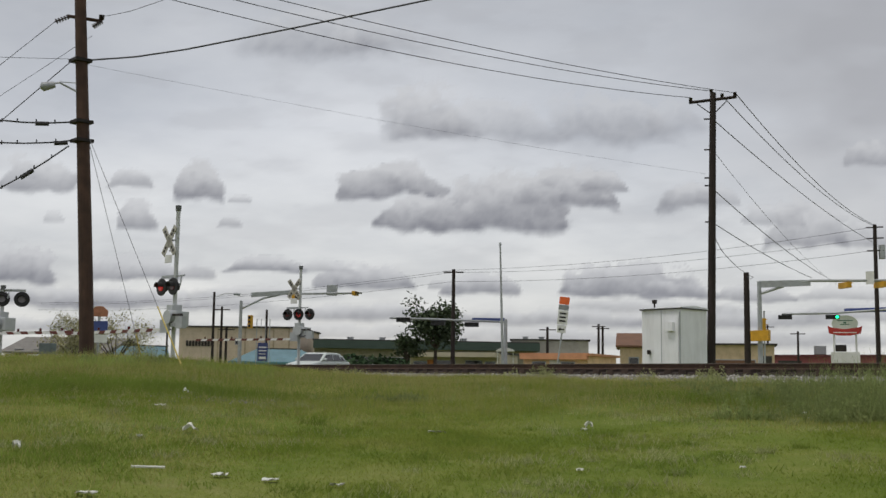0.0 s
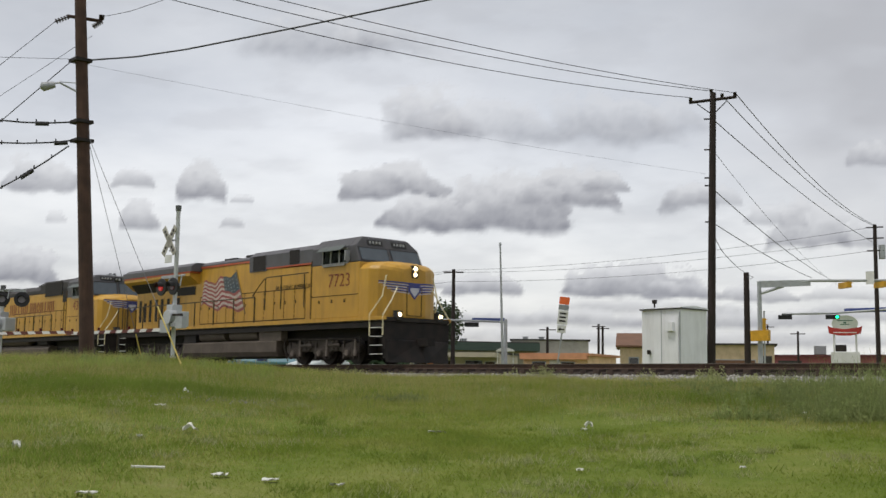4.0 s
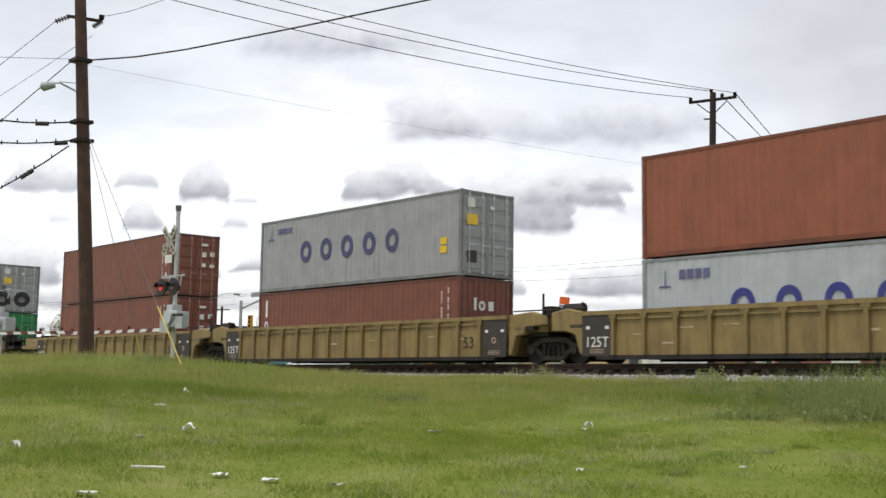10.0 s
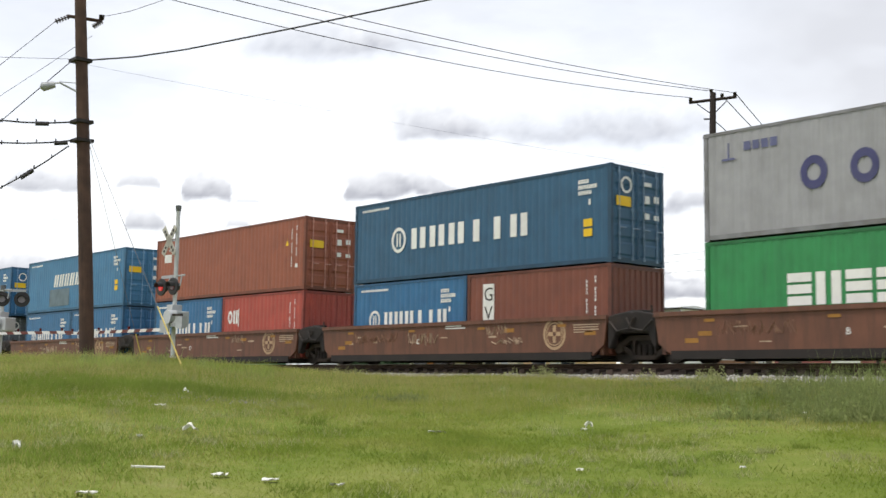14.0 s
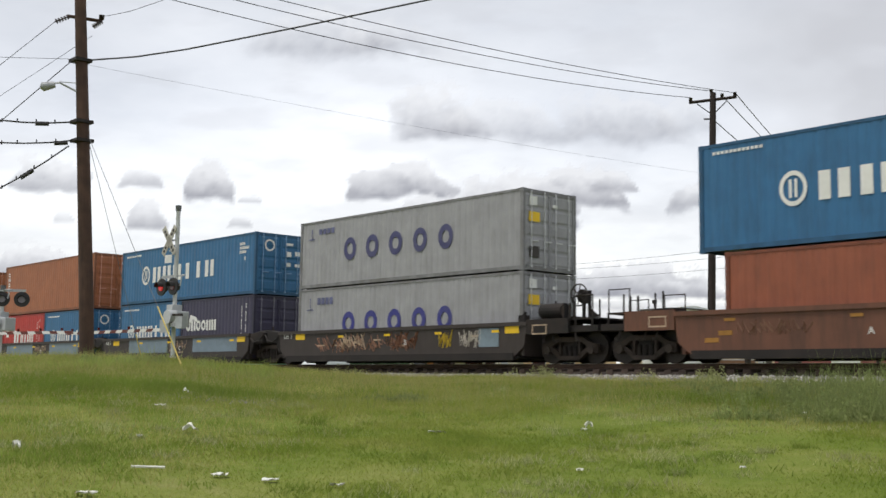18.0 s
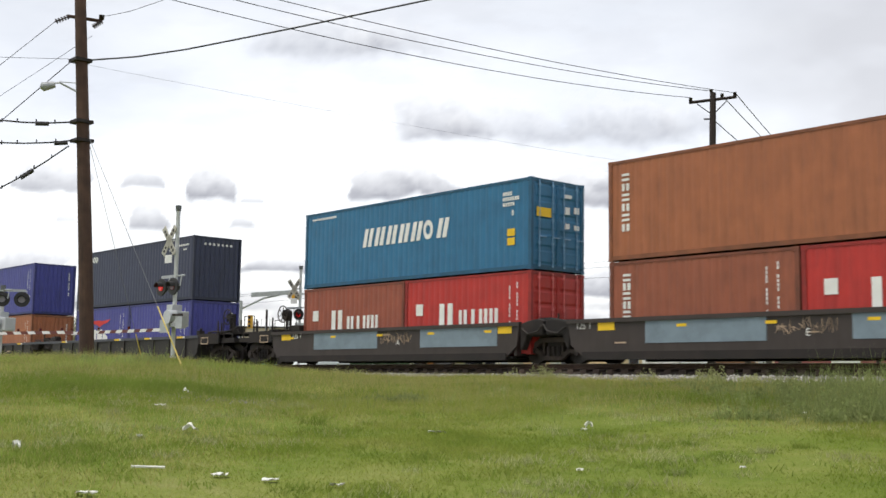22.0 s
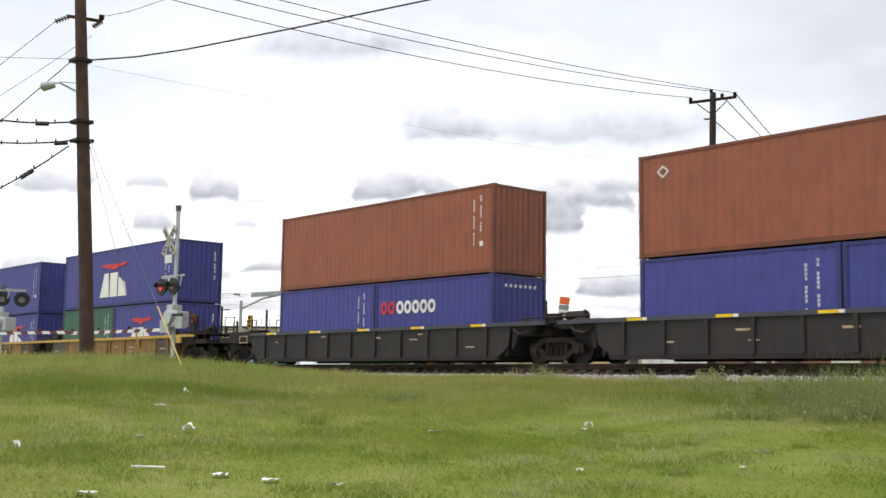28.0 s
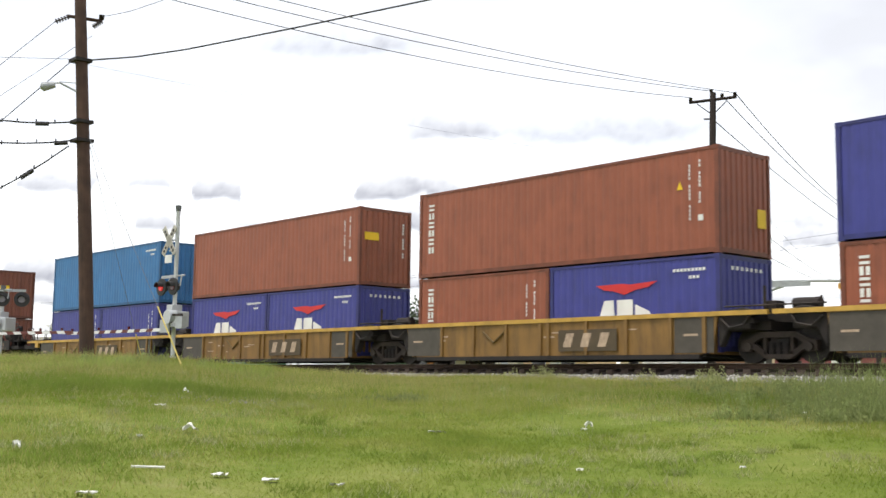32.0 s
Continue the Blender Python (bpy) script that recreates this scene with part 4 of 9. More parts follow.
def well_car(style, sr, sl, right, left, label, letters="", seed=0):
    """One unit of an articulated well car between the places sr and sl; right and left tell how each end goes on: a shared truck or a coupled end."""
    col, dirt, top, ribs, dark_ends = WELL[style]
    m = mat("well_" + style, col, .65, 0, .16, 1.4, dirt, .65, .08, streak=True)
    rnd = random.Random(seed)
    L = sr - sl
    c = root("well_car", pose(sr, TY, -SINK), label, "freight car", "well cars of the train")
    y = -1.50
    for sg in (-1, 1):
        yo, yi = sg * 1.50, sg * 1.42
        g = Geo()
        cut = .55
        g.prism([(-L + cut * .2, .62), (-L + cut, .30), (-cut, .30), (-cut * .2, .62), (0, top - .12), (-L, top - .12)], min(yo, yi), max(yo, yi))
        part("side_sill", g, m, c)
        part("top_chord", Geo().box(-L - (1.45 if style in ("yellow", "black") and left == "joint" else .02), 1.5 if style in ("yellow", "black") and right == "shared" else .02, min(yo - sg * .10, yo + sg * .05), max(yo - sg * .10, yo + sg * .05), top - .12, top), mat("chord_yellow", "#b8923f", .6, 0, .15, 2, "#6d5628", .5) if style == "yellow" else mat("chord_slate", "#3f4049", .6, 0, .15, 2, "#2a2a2e", .5) if style == "black" else m, c)
        # the chord's near-black colour holds the shade under the bulging side
        part("bottom_chord", Geo().box(-L + cut, -cut, min(yo - sg * .12, yo + sg * .03), max(yo - sg * .12, yo + sg * .03), .20, .42 if style in ("brown", "grey", "maroon") else .32),
             mat("well_bottom_shade", "#1c1714", .8, 0, .3, 2, "#30261f", .5), c)
    if ribs:
        me = Geo().box(-.055, .055, -1.60 if dark_ends else -1.565, -1.50, .34, top - .12).mesh("rib", m)
        for k in range(ribs):
            r = part("rib", me, None, c)
            r.location.x = -L + 1.2 + k * (L - 2.4) / (ribs - 1) if dark_ends else -L + (k + .75) * L / (ribs + .5)
            if style == "yellow":
                r.location.x = -L * (.855, .734, .616, .500, .474, .355, .238, .117, .03)[k]
        if dark_ends:
            me = Geo().hull8([(-.12, -1.60, top - .22), (-.12, -1.60, top - .12), (-.055, -1.50, top - .46), (-.055, -1.50, top - .12), (.12, -1.60, top - .22), (.12, -1.60, top - .12), (.055, -1.50, top - .46), (.055, -1.50, top - .12)]).mesh("rib_gusset", m)
            for k in range(ribs):
                part("rib_gusset", me, None, c).location.x = -L + 1.2 + k * (L - 2.4) / (ribs - 1)
    if dark_ends:
        part("side_lip", Geo().box(-L + 1.15, -1.15, -1.545, -1.50, top - .27, top - .22), m, c)
    part("floor", Geo().box(-L + .4, -.4, -1.42, 1.42, .26, .33), under, c)
    part("bulkhead", Geo().box(-.30, -.18, -1.42, 1.42, .33, 1.3), m, c)
    part("bulkhead", Geo().box(-L + .18, -L + .30, -1.42, 1.42, .33, 1.3), m, c)
    if dark_ends:
        dm = mat("dark_panel", "#35302c", .7, 0, .2, 3, "#574c40", .4)
        for x0 in (-L + .03, -1.12):
            p = part("end_panel", Geo().box(x0, x0 + 1.09, y - .03, y - .002, .30, top - .10), dm, c, "dark grey panel")
            for j in range(3):
                part("stencil_mark", Geo().box(x0 + .30, x0 + .80, y - .038, y - .03, .38 + j * .05, .40 + j * .05), mark_faded, p)
            for j in (.16, .86):
                part("stencil_mark", Geo().box(x0 + j, x0 + j + .13, y - .038, y - .03, 1.06, 1.15), mark_white, p)
            if x0 < -2 and style == "tan":
                lettering("load_text", "125T", .42, mark_white, p, Matrix.Translation((x0 + .56, y - .036, .68)) @ NEAR, "white painted letters")
            else:
                part("stencil_ring", Geo().ring(x0 + .55, y - .036, .82, .2, .2, .6, .006, 14), mark_faded, p)
    if style == "yellow":
        dm = mat("grimy_bay", "#4a453d", .75, 0, .25, 2, "#332d26", .5)
        for x0, bay in ((-L + .06, L * .135), (-L * .108, L * .10)):
            p = part("end_bay", Geo().box(x0, x0 + bay, y - .014, y - .002, .36, top - .14), dm, c, "grimy dark grey end bay")
            part("stencil_mark", Geo().box(x0 + .3, x0 + .75, y - .02, y - .014, .80, .86), mark_faded, p)
        x0, lettered = -L * .439, seed != 41
        if lettered:
            part("chevron_brace", Geo().path([(-L * .700, y - .03, 1.10), (-L * .660, y - .03, .74), (-L * .622, y - .03, 1.08)], .03), mat("brace_brown", "#5d4a24", .75, 0, .2, 4), c)
            p = part("logo_panel", Geo().box(x0, x0 + 2.2, y - .062, y - .05, .44, 1.06).box(x0 + .1, x0 + .2, y - .05, y, .5, 1.0).box(x0 + 2.0, x0 + 2.1, y - .05, y, .5, 1.0), mat("logo_dark", "#4b3f2c", .75, 0, .2, 3), c, "dark painted panel with pale block shapes")
            for k in range(3):
                part("logo_block", Geo().prism([(x0 + .18 + k * .66, .56), (x0 + .32 + k * .66, .96), (x0 + .62 + k * .66, .96), (x0 + .48 + k * .66, .56)], y - .068, y - .062), mark_faded, p)
    # yellow reflectors, small unreadable markings
    if style in ("grey", "black", "brown"):
        n = 5 if style != "brown" else 4
        for k in range(n):
            x = -L * (k + .5) / n
            if style == "black":
                part("reflector", Geo().box(x + .27, x + .42, -1.558, -1.552, top - .10, top - .02), mark_white, c)
            part("reflector", Geo().box(x - (.26 if style == "black" else .16), x + (.26 if style == "black" else .16), -1.558 if style == "black" else y - .016, -1.552 if style == "black" else y - .004,
                                        top - (.10 if style == "black" else .30), top - (.02 if style == "black" else .22)), mat("mark_ochre", "#94692c", .8, 0, .2, 4) if style == "brown" else mark_yellow, c)
    for k in range(6):
        x, z, w = rnd.uniform(-L + 1.5, -1.5), rnd.uniform(.6, 1.1), rnd.uniform(.15, .5)
        part("stencil_mark", Geo().box(x, x + w, y - .006, y, z, z + rnd.uniform(.03, .07)), mark_faded, c, "faded unreadable marking")
    if style in ("brown", "maroon"):
        tan = mat("mark_tan", "#a58a6c", .8, 0, .2, 5)
        g = Geo().ring(-2.0, y - .010, .96, .90, .94, .82, .008, 28).ring(-2.0, y - .010, .96, .66, .70, .90, .008, 24)
        for a, b in ((-.25, -.06), (.06, .25)):
            g.box(-2.06, -1.94, y - .010, y - .002, .96 + a * 1.05, .96 + b * 1.05).box(-2.0 + a, -2.0 + b, y - .010, y - .002, .90, 1.02)
        part("emblem", g, tan, c, "faded tan round emblem")
        for j in range(4):
            part("stencil_mark", Geo().box(-1.25, -1.25 + (.95 if j else .75), y - .008, y, .98 + j * .07, 1.01 + j * .07), mark_faded, c)
        for j in range(2):
            part("stencil_mark", Geo().box(-L * .50, -L * .50 + .95 - .2 * j, y - .008, y, 1.22 + j * .07, 1.26 + j * .07), mark_white, c)
        for j, (a, b) in enumerate(((.93, .62), (.90, .8), (.30, 1.05), (.06, .9))):
            part("stencil_mark", Geo().box(-L * a, -L * a + .42, y - .008, y, b, b + .12), mat("mark_ochre", "#94692c", .8, 0, .2, 4), c)
        # scrawled paint
        for x, n2, lo, hi, mt in ((-L * .86, 22, .78, 1.18, mat("scrawl_dusty", "#7d5f4c", .85, 0, .3, 6)), (-L * .64, 16, .7, 1.15, mark_faded), (-L * .36, 10, .95, 1.3, mark_faded), (-L * .34, 14, .66, .92, mark_faded)):
            if rnd.random() < (.9 if seed == 12 else .45):
                line = []
                for k in range(n2):
                    x += rnd.uniform(.02, .17)
                    line += [(x, y - .004, rnd.uniform(lo, lo + .12)), (x + rnd.uniform(-.15, .2), y - .004, rnd.uniform(hi - .15, hi))]
                part("graffiti", Geo().path(line, .014, 4), mt, c, "pale scrawled graffiti")
    if style == "grey":
        pan = mat("pale_blue_panel", "#71818c", .65, 0, .12, 2, "#4c5358", .4)
        if seed % 5 != 0:
            for a, b in ((.21, .49), (.66, .93)):
                part("patch_panel", Geo().box(-L * (1 - a), -L * (1 - b), y - .012, y - .002, .64, top - .06), pan, c, "pale blue-grey repainted panel")
        else:
            g, line = Geo(), []
            x = -L * .8
            for k in range(60):
                x += rnd.uniform(.03, .17)
                line += [(x, y - .004, rnd.uniform(.5, .8)), (x + rnd.uniform(-.3, .3), y - .004, rnd.uniform(.8, 1.2))]
            g.path(line, .014, 4)
            part("graffiti", g, mat("rust_scrawl", "#8a6550", .8, 0, .3, 6), c, "rust-coloured and pale graffiti")
            for x1, n2, mt, lb in ((-L * .70, 26, mark_faded, "pale scrawled graffiti"), (-L * .48, 24, mat("scrawl_rust_dark", "#6b4632", .8, 0, .3, 6), "dull rust graffiti"), (-L * .30, 14, mat("scrawl_yellow", "#b39a2c", .8), "yellow scrawled graffiti"), (-L * .22, 20, mat("scrawl_white", "#b5aea4", .8, 0, .2, 6), "white scrawled graffiti")):
                line, x = [], x1
                for k in range(n2):
                    x += rnd.uniform(.0, .12)
                    line += [(x, y - .006, rnd.uniform(.6, .85)), (x + rnd.uniform(-.2, .25), y - .006, rnd.uniform(.9, 1.2))]
                part("graffiti", Geo().path(line, .018, 4), mt, c, lb)
            part("patch_panel", Geo().box(-2.1, -1.2, y - .012, y - .002, .62, top - .16), pan, c, "pale blue-grey repainted panel")
        if seed % 5 != 0:
            line, x = [], -L * .50
            for k in range(22):
                x += rnd.uniform(.02, .13)
                line += [(x, y - .004, rnd.uniform(.75, .95)), (x + rnd.uniform(-.15, .15), y - .004, rnd.uniform(.95, 1.2))]
            part("graffiti", Geo().path(line, .010, 4), mark_faded, c, "pale scrawled graffiti")
        plate, text = (1.45, .62) if left in ("joint", "shared") else (1.0, 1.75)
        for x in (-.62, -L + plate):
            part("load_plate", Geo().box(x - .3, x + .3, y - .014, y - .003, top - .34, top - .10), mark_yellow, c, "yellow plate")
        lettering("load_text", "125 T", .26, mark_white, c, Matrix.Translation((-L + text, y - .012, top - .20)) @ NEAR)
    if letters:
        for tx, fx, size, mt in letters:
            lettering("letters", tx, size, mt, c, Matrix.Translation((-1.75 if tx == "53" else -L * (1 - fx), y - .016, .82 if size < .5 else .75)) @ NEAR)
    # ends
    for side, kind in ((1, right), (-1, left)):
        x0 = 0 if side > 0 else -L
        def saddle(prof, length):
            """A solid end casting over the truck, with a recessed web."""
            g = Geo().prism([(x0 + side * a * length, b) for a, b in prof], -1.46, -1.20).prism([(x0 + side * a * length, b) for a, b in prof], 1.20, 1.46)
            g.box(*sorted((x0, x0 + side * length * .9)), -1.22, 1.22, 1.05, 1.40)
            part("end_saddle", g, m if style == "tan" else under, c, bevel=.04)
        if style == "tan":
            if kind == "joint":
                saddle([(0, .34), (.10, .36), (.26, .92), (.55, 1.02), (1.0, 1.04), (1.0, top + .02), (.5, top + .12), (0, top)], 1.25)
            elif kind == "shared":
                saddle([(0, .34), (.08, .36), (.2, .92), (.42, .98), (.48, 1.2), (1.0, 1.24), (1.0, top - .08), (.6, top + .08), (0, top)], 1.62)
        elif kind in ("joint", "shared"):
            saddle([(0, .50), (.10, .52), (.3, .92), (1.0, .94), (1.0, top + .02), (.75, top + .08), (.3, top + .02), (0, top - .05)], .95)
            part("air_hose", Geo().path([(x0 + side * .1, -1.50, top - .2), (x0 + side * .4, -1.53, .98), (x0 + side * .8, -1.53, 1.05), (x0 + side * 1.0, -1.5, top - .1)], .03), steel_dark, c)
        if kind == "joint":
            part("end_platform", Geo().box(min(x0, x0 + side * .75), max(x0, x0 + side * .75), -1.15, 1.15, .92, 1.12)
                 .box(min(x0, x0 + side * .5), max(x0, x0 + side * .5), -1.46, 1.46, 1.12, 1.22), under, c)
        elif kind == "shared":
            gap = 2.0 if style in ("brown", "grey", "maroon") else (3.05 if style == "tan" else 3.0)
            part("end_platform", Geo().box(x0, x0 + gap * .45, -1.15, 1.15, .92, 1.15).box(x0, x0 + gap * .35, -1.46, 1.46, 1.10, 1.22)
                 .box(x0 + .2, x0 + gap * .7, -.5, .5, 1.15, 1.42), under, c)
            freight_truck(c, x0 + gap / 2, sr)
            if gap > 2.5:
                # gear on the walkway over the shared truck
                part("end_post", Geo().tube((x0 + gap * .42, -1.25, top - .05), (x0 + gap * .42, -1.25, top + .62), .04, None, 8), steel_dark, c)
                part("end_post", Geo().tube((x0 + gap * .95, -1.3, top - .05), (x0 + gap * .95, -1.3, top + .30), .035, None, 8), steel_dark, c)
                part("walkway_rod", Geo().tube((x0 + .1, -1.32, top + .12), (x0 + gap, -1.32, top + .12), .022, None, 6), steel_dark, c)
                part("valve_box", Geo().box(x0 + gap * .40, x0 + gap * .52, -1.2, -.8, top, top + .24), under, c, bevel=.03)
                part("air_tank", Geo().tube((x0 + gap * .66, -1.05, top + .14), (x0 + gap * .90, -1.05, top + .14), .15, None, 14), under, c)
                part("walkway_grating", Geo().box(x0 + .05, x0 + gap - .05, -1.44, -.9, top - .06, top - .01), steel_dark, c)
            else:
                part("valve_box", Geo().box(x0 + gap * .30, x0 + gap * .55, -1.25, -.9, top - .05, top + .12), under, c, bevel=.03)
                part("end_post", Geo().tube((x0 + gap * .72, -1.3, top - .1), (x0 + gap * .72, -1.3, top + .22), .03, None, 6), steel_dark, c)
        else:
            e = x0 + side * 2.7
            a, b = sorted((x0, e))
            p = part("end_platform", Geo().box(a, b, -1.35, 1.35, 1.02, 1.20).box(a + .1, b - .1, -.4, .4, .75, 1.05), m if style == "tan" else under, c)
            a, b = sorted((x0, x0 + side * 1.7))
            for sg in (-1, 1):
                lo, hi = sorted((sg * 1.44, sg * 1.52))
                if style == "yellow":
                    part("end_sill", Geo().prism([(x0, top - .14), (x0, top), (x0 + side * .9, top + .02), (x0 + side * 1.9, top - .02), (x0 + side * 1.9, top - .10), (x0 + side * .9, top - .10)], lo, hi)
                         .box(*sorted((x0 + side * .35, x0 + side * .75)), lo - .01, hi + .01, top - .36, top - .06), mat("chord_yellow", "#b8923f", .6, 0, .15, 2, "#6d5628", .5), c)
                    part("end_web", Geo().box(a, b, sg * 1.36 - .04, sg * 1.36 + .04, .98, top - .08), under, c)
                else:
                    part("end_sill", Geo().box(a, b, lo, hi, .98, top + (.0 if style == "tan" else .06)), m if style in ("tan", "brown") else under, c)
            part("grating", Geo().box(*sorted((x0 + side * .2, x0 + side * 2.5)), -1.3, 1.3, top + .02, top + .07), steel_dark, c)
            for k in (.4, 1.1, 1.8, 2.45):
                for yy in (-1.3, 1.3):
                    part("platform_post", Geo().tube((x0 + side * k, yy, 1.1), (x0 + side * k, yy, top + .05), .03, None, 6), steel_dark, c)
            for yy in (-1.28, 1.28):
                part("grab_iron", Geo().path([(x0 + side * 1.7, yy, top), (x0 + side * 1.7, yy, top + .72), (x0 + side * 2.45, yy, top + .72), (x0 + side * 2.45, yy, top)], .022), steel_dark, c)
            freight_truck(c, x0 + side * 1.35, sr)
            for k, yy in ((.75, -1.0), (1.25, -.7), (2.3, -.8)):
                part("end_post", Geo().tube((x0 + side * k, yy, 1.1), (x0 + side * k, yy, top + .62), .028, None, 6), steel_dark, c)
            part("end_gear", Geo().box(*sorted((x0 + side * .5, x0 + side * 1.2)), -.9, -.3, 1.18, top + .16), under, c)
            part("coupler", Geo().box(*sorted((e - side * .2, e + side * .35)), -.16, .16, .72, 1.0)
                 .tube((e, -.35, .9), (e + side * .3, -.35, .45), .035, None, 6), under, c)
            if side > 0:
                zt = top + .06
                brake_gear(c, x0 + (1.0 if style == "yellow" else 1.85), -1.02, zt - (.22 if style == "tan" else 0), style)
                if style not in ("yellow", "black", "tan"):
                    part("air_tank", Geo().tube((x0 + .22, -1.0, zt + .26), (x0 + 1.12, -1.0, zt + .26), .23, None, 16).box(x0 + .4, x0 + .5, -1.1, -.9, zt - .06, zt + .1).box(x0 + .85, x0 + .95, -1.1, -.9, zt - .06, zt + .1), under, c, "dark cylindrical air tank")
                else:
                    part("conduit", Geo().path([(x0 + .1, -1.1, zt + .05), (x0 + .6, -1.1, zt + .10), (x0 + 1.5, -1.1, zt + .06), (x0 + 2.4, -1.1, zt + .16)], .045), under, c)
                    part("winch_box", Geo().box(x0 + 1.75, x0 + 2.15, -.9, -.5, zt, zt + .22).tube((x0 + 1.7, -.7, zt + .24), (x0 + 2.2, -.7, zt + .24), .09, None, 10), under, c)
                part("valve", Geo().box(x0 - .55, x0 - .30, -1.30, -1.05, zt - .04, zt + .16).tube((x0 - .42, -1.18, zt + .14), (x0 - .36, -1.18, zt + .26), .07, .05, 8), under, c)
            elif style == "grey":
                brake_gear(c, x0 + .85, -1.42, top, style)
                part("valve_box", Geo().box(x0 + 1.25, x0 + 1.75, -1.42, -1.1, top, top + .24), under, c, bevel=.03)
            for k in (1.35, 1.62):
                part("end_post", Geo().tube((x0 + side * k, -1.34, top), (x0 + side * k, -1.34, top + .50), .035, None, 6), steel_dark, c)
            if style != "yellow":
                part("data_plate", Geo().outline(*sorted((x0 + side * .25, x0 + side * .85)), top - .40, top - .10, .04, -1.530, -1.522), mark_faded, c, "small outlined data plate")
            for k in (.6, 1.0, 1.9):
                part("hanging_hose", Geo().path([(x0 + side * k, -1.42, 1.0), (x0 + side * (k + .08), -1.46, .72), (x0 + side * (k + .22), -1.42, .78)], .022), under, c)
    return on_train(c, sr)


HC, STD = 2.896, 2.591
FLOOR = .38


def load(s, top, low):
    """A stack in a well: one box above, one long or two short ones below; places are those of the leading ends."""
    hl = low[0][1]
    pos = s
    for L, h, key, end, styles, label in low:
        container(pos, FLOOR, L, h, key, end, styles, label)
        pos -= L + .05
    L, h, key, end, styles, label = top
    container(s + (L - 12.192) / 2, FLOOR + hl + .02, L, h, key, end, styles, label)


F40, F20, F45 = 12.192, 6.058, 13.716
TAN = "tan-yellow ribbed steel well car with dark end panels"
BRN = "brown smooth-sided steel well car with graffiti"
GRY = "dark grey steel well car with pale blue patches"
BLK = "black ribbed steel well car with yellow reflectors"
YEL = "dirty yellow ribbed steel well car"


def build_wells():
    n53 = [("53", .88, .52, mark_dark)]
    well_car("tan", -162.6, -180.1, "coupled", "joint", TAN, n53, 1)
    well_car("tan", -183.15, -199.8, "shared", "joint", TAN, n53, 2)
    well_car("tan", -202.85, -219.7, "shared", "coupled", TAN, n53, 3)
    for k, (a, b, ch) in enumerate(((-226.3, -240.4, "B"), (-242.1, -255.8, "C"), (-257.5, -271.2, "D"), (-272.9, -286.6, "E"), (-288.3, -302.2, "A"))):
        well_car("brown", a, b, "shared" if k else "coupled", "joint" if k < 4 else "coupled", BRN, [(ch, .40, .24, mark_white)], 11 + k)
    for k, (a, b, ch) in enumerate(((-307.7, -321.2, "B"), (-323.4, -336.9, "C"), (-338.9, -352.4, "D"), (-354.4, -367.9, "E"), (-369.9, -383.6, "A"))):
        well_car("grey", a, b, "shared" if k else "coupled", "joint" if k < 4 else "coupled", GRY, [(ch, .575, .26, mark_white)], 20 + k)
    for k, (a, b) in enumerate(((-389.4, -405.0), (-408.0, -423.4), (-426.2, -441.6), (-444.4, -458.95), (-462.37, -477.25))):
        well_car("black", a, b, "shared" if k else "coupled", "joint" if k < 4 else "coupled", BLK, [("C", .06, .2, mark_white)] if k == 1 else [("2", .10, .36, mark_faded)] if k == 0 else "", 31 + k)
    for k, (a, b) in enumerate(((-483.8, -497.0), (-499.9, -512.3), (-515.4, -527.9), (-530.9, -543.4), (-546.4, -559.2))):
        well_car("yellow", a, b, "shared" if k else "coupled", "joint" if k < 4 else "coupled", YEL, [("40", .219, .5, mat("worn_black", "#3d3220", .75, 0, .3, 6))] if k == 1 else "", 41 + k)
    well_car("maroon", -565.5, -579.5, "coupled", "joint", "maroon steel well car with faded marks", "", 51)


